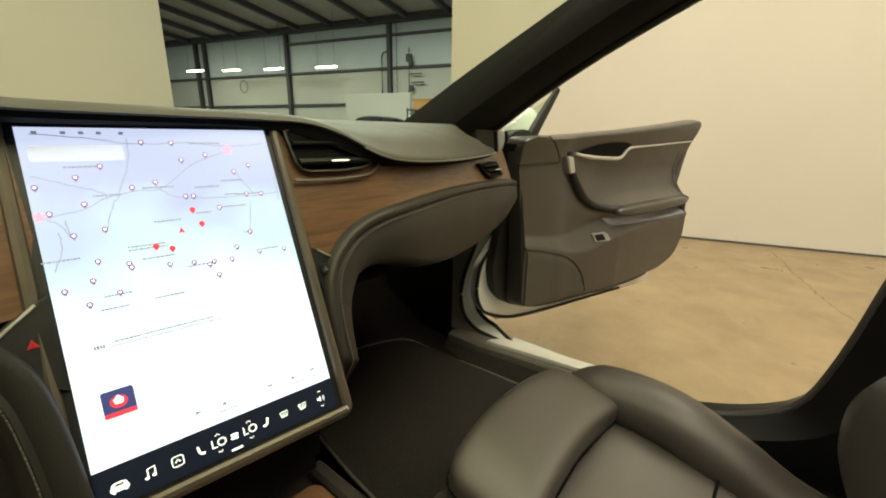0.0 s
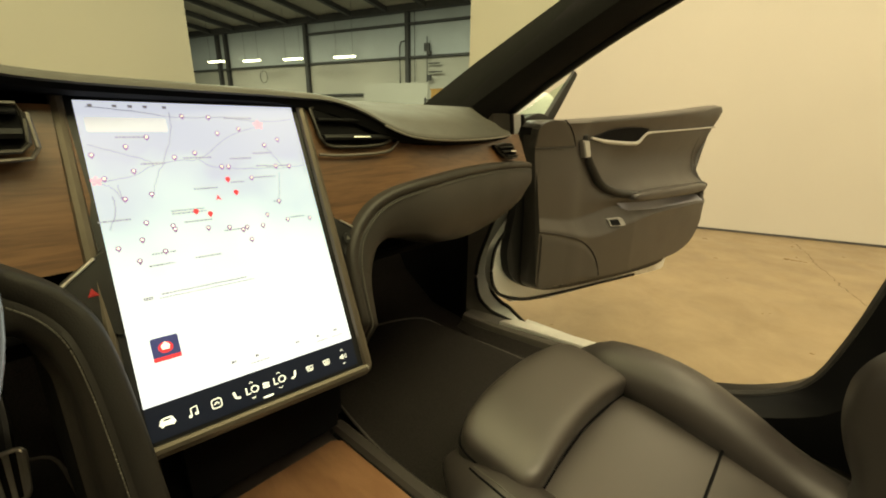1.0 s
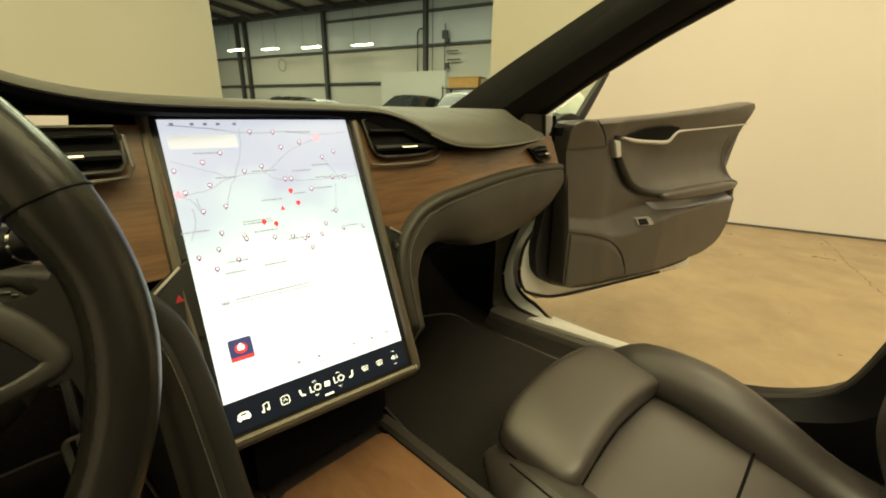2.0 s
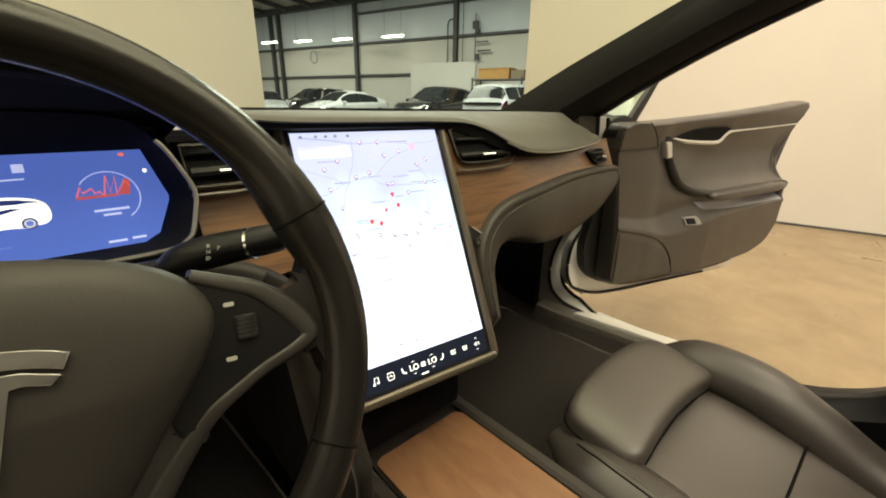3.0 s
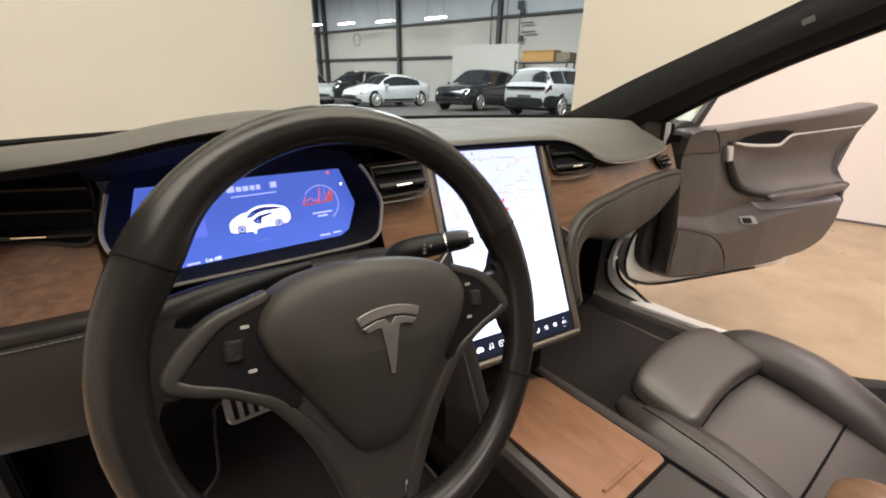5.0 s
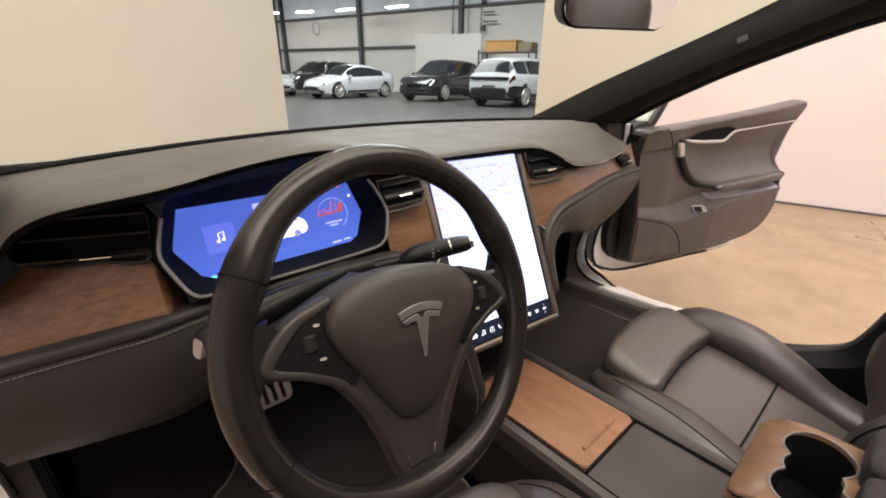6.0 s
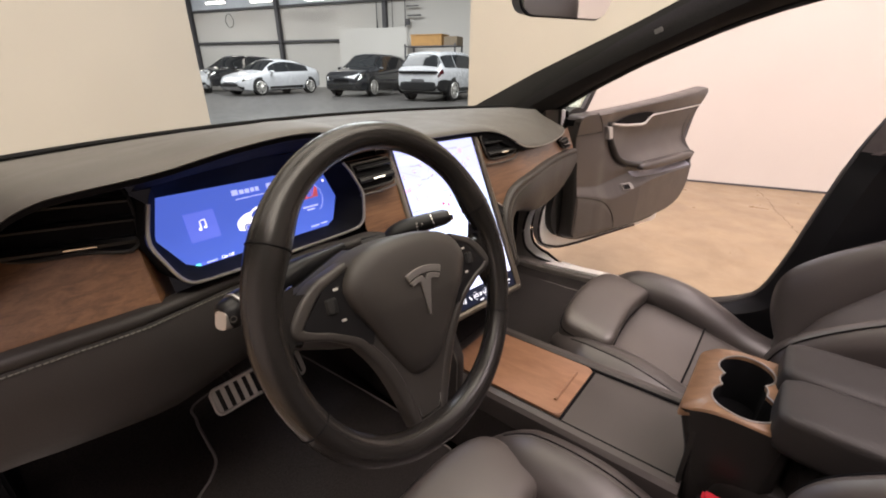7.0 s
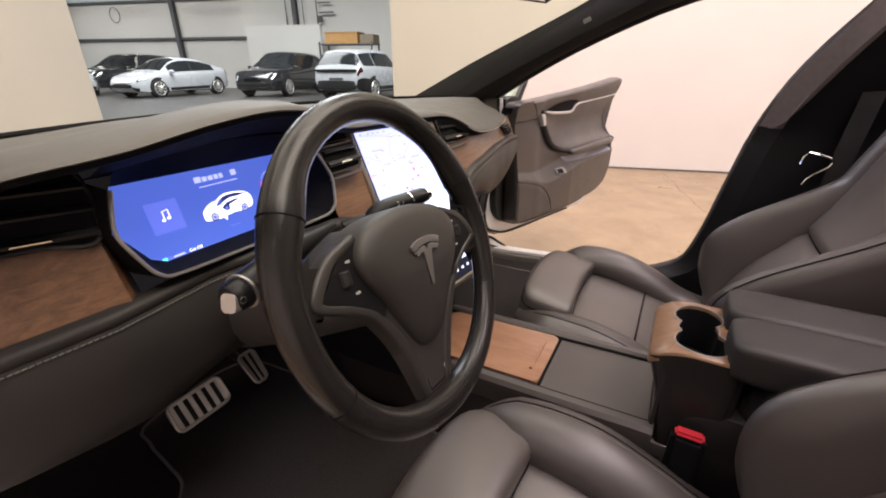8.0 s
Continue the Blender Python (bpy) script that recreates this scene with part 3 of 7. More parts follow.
            for i in range(20):
                bmw.faces.new((vs[i], vs[i + 1], vi[i + 1], vi[i]))
            part("wheel_arch", bmw, M_BLACK, P, "black wheel arch")
            cx = sx * (xs - 0.1)
            wh = part("wheel", tube([at(wy * hl, cx - sx * 0.1, R), at(wy * hl, cx + sx * 0.1, R), at(wy * hl, cx + sx * 0.118, R)], [R, R, R - 0.03], 28), M_RUBBER, P, "black tyre")
            cen, ax = at(wy * hl, cx + sx * 0.122, R), r * sx
            ring = [cen + (f * math.cos(t) + V(0, 0, 1) * math.sin(t)) * R * 0.72 for t in (2 * math.pi * k / 24 for k in range(24))]
            part("rim", tube(ring, 0.02, 6, True, None, ax), M_SILVER, wh, "silver alloy rim")
            for k in range(10):
                t = 2 * math.pi * k / 10
                e = cen + (f * math.cos(t) + V(0, 0, 1) * math.sin(t)) * R * 0.72
                part("spoke", tube([cen, e], [0.03, 0.018], 5), M_SILVER, wh)
    part("underbody", box(at(0, 0, 0.3), (W * 0.86, L * 0.86, 0.12), 0.02, turn_), M_BLACK, P)
    return P


M_TAIL = material("dark_red_lens", (0.05, 0.008, 0.01), 0.15, vary=0)
M_DARKPAINT = material("black_car_paint", (0.016, 0.017, 0.02), 0.18, vary=0.05, coat=0.8)
M_PALEPAINT = material("pale_car_paint", (0.5, 0.51, 0.53), 0.25, vary=0.03, coat=0.6)
M_GREYPAINT = material("silver_white_car_paint", (0.45, 0.46, 0.47), 0.25, vary=0.03, coat=0.7)
M_TINT = material("tinted_car_glass", (0.02, 0.022, 0.024), 0.06, vary=0, spec=0.3)
vehicle("white_sedan", "white four-door sedan with silver wheels parked in the hall", (10.35, 18.95), -101, 4.69, 1.85, SEDAN, M_PALEPAINT, M_TINT, "cars parked in the hall")
vehicle("black_suv", "black sport utility car parked behind the white sedan", (11.2, 24.1), -104, 4.95, 2.0, SUV, M_DARKPAINT, M_TINT, "cars parked in the hall")
vehicle("dark_suv", "black sport utility car facing the booth", (13.17, 15.26), -108, 4.9, 2.0, SUV, M_DARKPAINT, M_TINT, "cars parked in the hall")
vehicle("white_suv", "white sport utility car with a black lower bumper", (13.5, 10.9), 79, 4.8, 2.03, SUV, M_PALEPAINT, M_TINT, "cars parked in the hall", M_BLACK)
vehicle("silver_sedan", "pale silver sedan standing beside the white sedan", (8.0, 23.4), 190, 4.7, 1.85, SEDAN, M_GREYPAINT, M_TINT, "cars parked in the hall")


# ---- the car: body shell round the cabin ----
def mirror(p):
    return V(-p[0], p[1], p[2])


car = thing("car_body", (0, -0.6, 0.2), "white car body with dark cabin trim and its passenger door open", "car body")
floor_rows = []
for y, z in ((0.62, 0.62), (0.5, 0.42), (0.36, 0.33), (0.1, 0.3), (-0.4, 0.3), (-1.1, 0.32), (-1.25, 0.55), (-1.6, 0.62)):
    floor_rows.append([V(x, y, z + (0.14 if abs(x) < 0.1 and y < 0.4 else 0.0)) for x in (-0.8, -0.45, -0.13, -0.09, 0, 0.09, 0.13, 0.45, 0.8)])
bm = loft(floor_rows)
bmesh.ops.solidify(bm, geom=list(bm.faces), thickness=0.02)
part("floor_carpet", bm, M_CARPET, car, "black carpet")
part("firewall", box((0, 0.66, 0.64), (1.66, 0.05, 0.56), 0.01), M_DEEP, car)
part("rear_bulkhead", box((0, -2.1, 0.85), (1.5, 0.05, 1.0), 0.02), M_FABRIC, car)

COWL = lambda x: V(x, 0.48 - 0.45 * x * x, 0.967)
rows = []
for k in range(13):
    t = k / 12
    row = []
    for j in range(21):
        a = -1 + j / 10
        lo = V(0.76 * a, 0.49 - 0.45 * (0.76 * a) ** 2, 0.955)
        hi = V(0.60 * a, -0.5 - 0.12 * a * a, 1.40 - 0.03 * a * a)
        p = lo.lerp(hi, t)
        p.z += 0.05 * math.sin(math.pi * t)
        row.append(p)
    rows.append(row)
ws = part("windscreen", loft(rows), M_GLASS, car, "clear windscreen with a faint green tint")
part("windscreen_edge", tube([COWL(-0.76 + 0.076 * k) + V(0, 0.004, 0.004) for k in range(21)], 0.005, 6), M_DEEP, ws)

UP = [(0.755, 0.44, 0.945), (0.745, 0.32, 1.0), (0.735, 0.16, 1.075), (0.72, 0.0, 1.142), (0.70, -0.2, 1.225), (0.665, -0.45, 1.335), (0.62, -0.65, 1.40)]
LO = [(0.81, 0.2, 0.905), (0.80, 0.12, 0.952), (0.795, 0.05, 0.996), (0.785, -0.06, 1.060), (0.765, -0.24, 1.148), (0.735, -0.5, 1.245), (0.70, -0.85, 1.315)]
for sx in (1, -1):
    u, l = spline(UP, 25), spline(LO, 25)
    rows = []
    for a, b in zip(u, l):
        mid = (a + b) / 2
        ins = V(-0.045, -0.03, -0.012)
        q = [a + V(0.005, 0.012, 0.01), a, a.lerp(b, 0.25) + ins * 0.75, mid + ins, a.lerp(b, 0.75) + ins * 0.75, b, b + V(0.03, 0.012, 0.0), b + V(0.045, 0.03, 0.02), mid + V(0.06, 0.05, 0.03)]
        rows.append([p if sx > 0 else mirror(p) for p in q])
    pl = part("a_pillar", loft(rows, True, None, True), M_FABRIC, car, "black fabric-wrapped windscreen pillar")
    part("tag", box((sx * 0.664, -0.236, 1.196), (0.004, 0.022, 0.013), 0.0015, Matrix.Rotation(radians(-24), 4, "X")), material("grey_tag", (0.12, 0.12, 0.12), 0.5, vary=0), pl, "small grey airbag tag")
    # weatherstrip along the pillar's door side
    part("pillar_seal", tube([(p if sx > 0 else mirror(p)) + V(sx * 0.022, 0.004, -0.004) for p in l], 0.009, 6), M_RUBBER, pl)

roof_rows = []
for y, z in ((-0.50, 1.385), (-0.8, 1.42), (-1.3, 1.43), (-1.9, 1.38), (-2.5, 1.22)):
    roof_rows.append([V(x * 0.66, y - 0.1 * abs(x), z - 0.05 * x * x) for x in (-1, -0.75, -0.4, 0, 0.4, 0.75, 1)])
for nm, rr, mt, lb in (("roof_header", [roof_rows[0], [a.lerp(b, 0.5) for a, b in zip(roof_rows[0], roof_rows[1])]], M_FABRIC, "black headliner over the windscreen"), ("roof_glass", [[a.lerp(b, 0.5) for a, b in zip(roof_rows[0], roof_rows[1])]] + roof_rows[1:4], M_ROOFGLASS, "dark glass roof panel"), ("rear_header", roof_rows[3:], M_FABRIC, "black rear headliner")):
    bm = loft(rr)
    if mt is M_FABRIC:
        bmesh.ops.solidify(bm, geom=list(bm.faces), thickness=-0.03)
    part(nm, bm, mt, car, lb)
for sx in (1, -1):
    part("sun_visor", soft((sx * 0.33, -0.56, 1.37), (0.2, 0.08, 0.012), 5, Matrix.Rotation(radians(-12), 4, "X"), None, 4), M_FABRIC, car, "black folded sun visor")
    part("roof_rail", tube([V(sx * a, b, c) for a, b, c in ((0.70, -0.85, 1.31), (0.67, -1.3, 1.36), (0.65, -1.9, 1.31), (0.64, -2.3, 1.2))], 0.04, 8), M_FABRIC, car)
    # B-pillar: a leaning post that widens into the sill
    F = [(-0.44, 0.35), (-0.545, 0.392), (-0.628, 0.455), (-0.668, 0.57), (-0.70, 0.74), (-0.735, 0.91), (-0.79, 1.07), (-0.885, 1.22), (-0.97, 1.33)]
    Bk = [(-0.95, 0.34), (-0.96, 0.38), (-0.97, 0.44), (-0.98, 0.57), (-0.985, 0.74), (-0.99, 0.91), (-1.0, 1.07), (-1.04, 1.24), (-1.08, 1.34)]
    rows = []
    for a, b in zip(spline([(0, *p) for p in F], 25), spline([(0, *p) for p in Bk], 25)):
        xx = 0.80 - 0.14 * max(0, a.z - 0.9) / 0.4
        rows.append([V(sx * x, y, z) for x, y, z in ((xx + 0.07, a.y - 0.01, a.z), (xx + 0.03, a.y, a.z), (xx, a.y, a.z), (xx - 0.045, a.y - 0.05, a.z), (xx - 0.055, (a.y + b.y) / 2, (a.z + b.z) / 2), (xx - 0.05, b.y, b.z), (xx + 0.08, b.y, b.z))])
    bp = part("b_pillar", loft(rows, True, None, True), M_POST, car, "black plastic door pillar")
    part("pillar_edge", tube([V(sx * (0.812 - 0.14 * max(0, a.z - 0.9) / 0.4), a.y - 0.004, a.z - 0.004) for a in spline([(0, *p) for p in F], 30)], 0.013, 8), M_EDGE, bp, "dark grey edge trim")
    part("pillar_cap", loft([[V(sx * (0.775 - 0.35 * max(0, z - 0.9)), y0 + 0.004, z), V(sx * (0.732 - 0.35 * max(0, z - 0.9)), y0 - 0.045, z), V(sx * (0.728 - 0.35 * max(0, z - 0.9)), (y0 + y1) / 2 - 0.02, z), V(sx * (0.73 - 0.35 * max(0, z - 0.9)), y1, z)] for y0, y1, z in ((-0.737, -0.746, 0.914), (-0.742, -0.785, 0.935), (-0.758, -0.82, 1.0), (-0.795, -0.86, 1.08), (-0.88, -0.94, 1.22), (-0.96, -1.01, 1.32))]), M_CAP, bp, "grey cloth upper pillar cover")
    belt = [V(sx * 0.695, y, z) for y, z in ((-0.839, 0.829), (-0.842, 0.848), (-0.85, 0.861), (-0.875, 0.857), (-0.9, 0.85), (-0.904, 0.838), (-0.899, 0.825), (-0.876, 0.806), (-0.862, 0.79), (-0.857, 0.774))]
    part("belt_guide", tube(belt, 0.0032, 6), M_CHROME, bp, "chrome seat belt guide")
    part("pillar_joint", tube([V(sx * 0.7525, y, 0.886) for y in (-0.79, -0.85, -0.9)], 0.0015, 5), M_EDGE, bp)
    # belt webbing down the pillar
    part("seat_belt", loft([[V(sx * 0.715, -0.93, 1.2), V(sx * 0.715, -0.975, 1.2)], [V(sx * 0.70, -0.9, 0.85), V(sx * 0.70, -0.945, 0.85)], [V(sx * 0.70, -0.88, 0.45), V(sx * 0.70, -0.925, 0.45)]]), M_BLACK, bp, "black belt webbing")
    # sill and front post
    rows = []
    for y in np.linspace(0.2, -0.98, 30):
        zz = 0.335 + 0.045 * min(1, max(0, (0.1 - y) / 0.64)) - 0.05 * min(1, max(0, (-0.43 - y) / 0.07))
        rows.append([V(sx * x, y, zz + dz) for x, dz in ((0.752, -0.03), (0.754, -0.004), (0.758, 0.008), (0.767, 0.014), (0.80, 0.012), (0.848, 0.002), (0.856, -0.02), (0.85, -0.12))])
    sl = part("sill", loft(rows), M_SILL, car, "dark plastic sill trim")
    part("sill_carpet", loft([[r[0] + V(-sx * dx, 0, dz) for dx, dz in ((0.04, -0.03), (0.034, -0.005), (0.014, 0.012), (0.002, 0.022), (-0.004, 0.022))] for r in rows]), M_CARPET, sl, "black carpeted sill flank")
    post = [(0.84, -0.1, 0.335), (0.84, 0.03, 0.336), (0.832, 0.111, 0.346), (0.83, 0.150, 0.355), (0.83, 0.192, 0.385), (0.83, 0.208, 0.44), (0.83, 0.203, 0.50), (0.83, 0.188, 0.55), (0.83, 0.164, 0.612), (0.83, 0.13, 0.70), (0.825, 0.105, 0.80), (0.815, 0.09, 0.9), (0.80, 0.085, 0.96)]
    pp = spline(post, 48)
    nn = []
    for i in range(48):
        d = (pp[min(i + 1, 47)] - pp[max(i - 1, 0)]).normalized()
        nn.append(V(0, d.z, -d.y))

    def ring(i, offs):
        f = min(1.0, max(0.12, pp[i].y / 0.12))
        return [V(sx * (pp[i].x + dx * (f if dx > 0.004 else 1)), pp[i].y + nn[i].y * k * (f if k < 0 else 1), pp[i].z + nn[i].z * k * (f if k < 0 else 1)) for dx, k in offs]
    rows = [ring(i, ((-0.032, 0.042), (-0.022, 0.034), (-0.007, 0.010), (-0.002, -0.002), (0.002, 0.0), (0.0, 0.05), (-0.03, 0.06))) for i in range(48)]
    part("kick_trim", loft(rows, True, None, True), M_KICK, car, "dark plastic trim round the front post")
    rows = [ring(i, ((0.003, 0.0), (0.02, -0.003), (0.045, -0.008), (0.058, -0.004), (0.066, 0.01), (0.07, 0.05), (0.0, 0.06))) for i in range(48)]
    part("door_jamb", loft(rows, True, None, True), M_WHITE, car, "white painted door jamb")
    part("jamb_seal", tube([ring(i, ((0.06, -0.009),))[0] for i in range(48)], 0.006, 8), M_RUBBER, car, "black rubber door seal")
    part("door_seal", tube([ring(i, ((0.0, 0.001),))[0] for i in range(48)], 0.006, 8), M_RUBBER, car, "black rubber door seal")
    part("outer_sill", box((sx * 0.87, -0.35, 0.27), (0.12, 0.85, 0.12), 0.03), M_WHITE, car)
    part("scuff_plate", prism([(0.772, 0.066), (0.79, 0.066), (0.835, 0.045), (0.838, -0.42), (0.785, -0.42)], lambda a, b, d: V(sx * a, b, 0.351 + 0.045 * min(1, max(0, (0.1 - b) / 0.64)) - 0.15 * (a - 0.80) + d), -0.008, 0.004, 0.002), M_SCUFF, sl, "pale metal scuff plate")
# outer body: bonnet and front wings, rear wings and tail, wheels
rows = []
for y, h, w in ((0.66, 0.86, 0.93), (0.9, 0.84, 0.955), (1.2, 0.79, 0.955), (1.45, 0.73, 0.93), (1.62, 0.66, 0.86), (1.72, 0.55, 0.72)):
    rows.append([V(x * w, y, z) for x, z in ((-0.97, 0.3), (-1, 0.45), (-1, 0.6), (-0.97, h - 0.07), (-0.86, h - 0.015), (-0.5, h), (0, h + 0.008), (0.5, h), (0.86, h - 0.015), (0.97, h - 0.07), (1, 0.6), (1, 0.45), (0.97, 0.3))])
part("front_body", loft(rows, False, None, False), M_WHITE, car, "white painted bonnet and front wings", 50)
part("front_bumper", loft([[p for p in rows[-1]], [V(p.x * 0.9, 1.76, 0.28 + 0.6 * (p.z - 0.28)) for p in rows[-1]]]), M_WHITE, car)
for sx in (1, -1):
    rows = []
    for y, h, w in ((-1.02, 0.98, 0.9), (-1.4, 1.0, 0.94), (-1.9, 1.02, 0.955), (-2.3, 1.03, 0.94), (-2.6, 1.02, 0.88), (-2.75, 0.98, 0.78)):
        rows.append([V(sx * w * x, y, z) for x, z in ((0.97, 0.3), (1, 0.45), (1, 0.62), (0.985, 0.85), (0.93, h))])
    part("rear_wing", loft(rows), M_WHITE, car, "white painted rear wing", 50)
rows = [[V(x, y, z) for x in (-0.78, -0.4, 0, 0.4, 0.78)] for y, z in ((-2.5, 1.2), (-2.66, 1.05), (-2.75, 1.0), (-2.78, 0.9), (-2.79, 0.6), (-2.74, 0.32))]
part("tail", loft(rows), M_WHITE, car, "white painted tail", 50)
for sx in (1, -1):
    for wy in (0.98, -1.98):
        wh = part("wheel", tube([V(sx * 0.76, wy, 0.35), V(sx * 0.78, wy, 0.35), V(sx * 0.96, wy, 0.35), V(sx * 0.975, wy, 0.35)], [0.33, 0.35, 0.35, 0.33], 36), M_RUBBER, car, "black tyre")
        part("rim", tube([V(sx * 0.978, wy + 0.24 * math.cos(a), 0.35 + 0.24 * math.sin(a)) for a in (2 * math.pi * k / 28 for k in range(28))], 0.014, 8, True, None, (1, 0, 0)), M_SILVER, wh, "silver alloy rim")
        for k in range(10):
            a = 2 * math.pi * k / 10
            part("spoke", tube([V(sx * 0.975, wy, 0.35), V(sx * 0.978, wy + 0.235 * math.cos(a), 0.35 + 0.235 * math.sin(a))], [0.03, 0.014], 6), M_SILVER, wh)
part("quarter_wall", box((0.82, -1.6, 0.7), (0.06, 1.2, 0.75), 0.02), M_FABRIC, car)
part("quarter_wall", box((-0.82, -1.6, 0.7), (0.06, 1.2, 0.75), 0.02), M_FABRIC, car)

# rear-view mirror, hung from the glass
mir = thing("rear_view_mirror", (0, -0.24, 1.2), "frameless black rear-view mirror reflecting the pale walls", "mirror")
mm = plane_map((0.012, -0.27, 1.207), (0.955, -0.29, 0.02), (0.0, -0.12, 1.0))
ol = rounded(0.2, 0.068, 0.028, 6)
part("housing", prism([(a * 1.03, b * 1.08) for a, b in ol], lambda a, b, d: mm(a * (1 - 3.0 * max(0, -d)), b * (1 - 3.0 * max(0, -d)), d), -0.03, 0.0, 0.003), M_BLACK, mir)
part("mirror_glass", prism(ol, mm, 0.0005, 0.003, 0.001), M_MIRROR, mir, "mirror glass")
part("stem", tube([V(0, -0.25, 1.21), V(0, -0.2, 1.26), V(0, -0.19, 1.30)], 0.014, 8), M_BLACK, mir)

# ---- dashboard ----
M_LIPTRIM = material("satin_trim_line", (0.3, 0.285, 0.265), 0.35, 0.6, vary=0.05, vscale=30)
dash = thing("dashboard", (0, 0.15, 0.6), "charcoal leather dashboard with brown wood trim and black air vents", "dashboard")


def face_y(x, z, sweep=0.052):
    """The wood fascia's front: y at place x and height z; sweep is how far its outer end runs forward."""
    q = abs(x)
    f = -0.037 - 0.01 * math.exp(-((q - 0.28) / 0.12) ** 2) + sweep * max(0, (q - 0.25) / 0.45) ** 1.6
    return f + 0.44 * (z - 0.9)


LIP = [(-0.79, 0.06, 0.862), (-0.745, 0.0, 0.88), (-0.717, -0.03, 0.912), (-0.697, -0.048, 0.945), (-0.677, -0.06, 0.970), (-0.65, -0.068, 0.984), (-0.62, -0.075, 0.990), (-0.58, -0.083, 0.995), (-0.54, -0.09, 1.001), (-0.47, -0.098, 1.015), (-0.39, -0.1, 1.023), (-0.32, -0.09, 1.017), (-0.26, -0.06, 0.998), (-0.2, -0.035, 0.98), (-0.13, -0.02, 0.972), (0, -0.02, 0.970), (0.1, -0.026, 0.969), (0.16, -0.035, 0.964), (0.2, -0.048, 0.951), (0.245, -0.062, 0.928), (0.29, -0.068, 0.913), (0.36, -0.066, 0.906), (0.45, -0.055, 0.904), (0.55, -0.033, 0.905), (0.64, -0.007, 0.907), (0.70, 0.018, 0.909), (0.74, 0.05, 0.912)]
lip = [p + V(0, 0, 0.006 * min(1.0, max(0.0, (p.x - 0.12) / 0.1))) for p in spline(LIP, 111)]
rows, under = [], []
for p in lip:
    c = COWL(p.x)
    c.y = max(c.y, p.y + 0.12)
    hi = max(p.z, 0.967 - 0.9 * max(0.0, abs(p.x) - 0.66)) + 0.004
    th = 0.012 * math.exp(-((p.x - 0.2) / 0.07) ** 2)
    rows.append([c + V(0, 0.02, -0.02), c, c.lerp(V(p.x, p.y, hi), 0.3) + V(0, 0, 0.004), c.lerp(V(p.x, p.y, hi), 0.6) + V(0, 0, 0.003),
                 V(p.x, p.y + 0.075, p.z + 0.62 * (hi - p.z) + 0.002), V(p.x, p.y + 0.035, p.z + 0.3 * (hi - p.z) + 0.004), V(p.x, p.y + 0.012, p.z + 0.002), V(p.x, p.y + 0.003, p.z - 0.0005), V(p.x, p.y, p.z - 0.005), V(p.x, p.y + 0.004, p.z - 0.007)])
    under.append([V(p.x, p.y + 0.004, p.z - 0.007), V(p.x, p.y + 0.006, p.z - 0.013 - th), V(p.x, p.y + 0.02, p.z - 0.017 - th), V(p.x, p.y + 0.10, p.z - 0.02 - th)])
pad = part("top_pad", loft(rows), M_PAD, dash, "stitched charcoal leather top pad", 50)
# the shadow gap below the lip is put in as a near-black strip
part("pad_underside", loft(under), M_DEEP, pad, "underside of the pad's lip, blacked in as its shadow gap")
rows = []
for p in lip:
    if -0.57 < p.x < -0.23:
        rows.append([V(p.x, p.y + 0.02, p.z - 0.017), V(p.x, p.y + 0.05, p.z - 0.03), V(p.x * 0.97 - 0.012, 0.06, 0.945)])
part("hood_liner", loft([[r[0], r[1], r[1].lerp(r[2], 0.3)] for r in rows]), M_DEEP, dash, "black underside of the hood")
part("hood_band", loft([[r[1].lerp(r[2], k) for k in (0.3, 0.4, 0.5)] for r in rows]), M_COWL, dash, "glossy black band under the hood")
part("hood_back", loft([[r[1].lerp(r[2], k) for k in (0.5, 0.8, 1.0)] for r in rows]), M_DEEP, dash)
part("lip_trim", tube([p + V(0, -0.0005, -0.0075) for p in lip if p.x > 0.235], 0.0018, 6), M_LIPTRIM, pad, "thin satin trim line")
part("lip_seam", tube([p + V(0, 0.022, 0.0075) for p in lip if 0.26 < p.x < 0.70], 0.001, 5), M_PAD, pad)

# wood fascia, passenger side and driver side
low_r = spline([(0.128, 0.80, 0), (0.145, 0.788, 0), (0.17, 0.80, 0), (0.205, 0.82, 0), (0.25, 0.834, 0), (0.33, 0.842, 0), (0.45, 0.848, 0), (0.58, 0.849, 0), (0.69, 0.845, 0), (0.752, 0.84, 0)], 56)
rows = []
for k in range(12):
    t = k / 11
    row = []
    for q in low_r:
        top = 0.955 if q.x < 0.17 else (0.955 - 0.05 * min(1, (q.x - 0.17) / 0.12) if q.x < 0.29 else 0.905 + 0.004 * (q.x - 0.29) / 0.4)
        z = q.y + (top - q.y) * t
        row.append(V(q.x, face_y(q.x, z), z))
    rows.append(row)
part("wood_trim", loft(rows), M_WOOD, dash, "brown open-pore wood trim")
rows = []
for k in range(12):
    t = k / 11
    rows.append([V(-x, face_y(x, z) + 0.028, z) for x in np.linspace(0.122, 0.243, 12) for z in [0.79 + (0.945 - 0.79) * t]])
part("wood_trim", loft(rows), M_WOOD, dash, "brown open-pore wood trim")
rows = []
for k in range(10):
    t = k / 9
    rows.append([V(-x, face_y(x, z, 0.075) - 0.035 + 0.03 * (x - 0.55) / 0.15 + 2.5 * max(0.0, 0.572 - x), z) for x in np.linspace(0.545, 0.76, 45) for z in [0.806 + (float(np.interp(x, [0.57, 0.575, 0.6, 0.66, 0.70, 0.76], [0.9, 0.965, 0.965, 0.94, 0.89, 0.86])) - 0.806) * t]])
part("wood_trim", loft(rows), M_WOOD, dash, "brown open-pore wood trim")


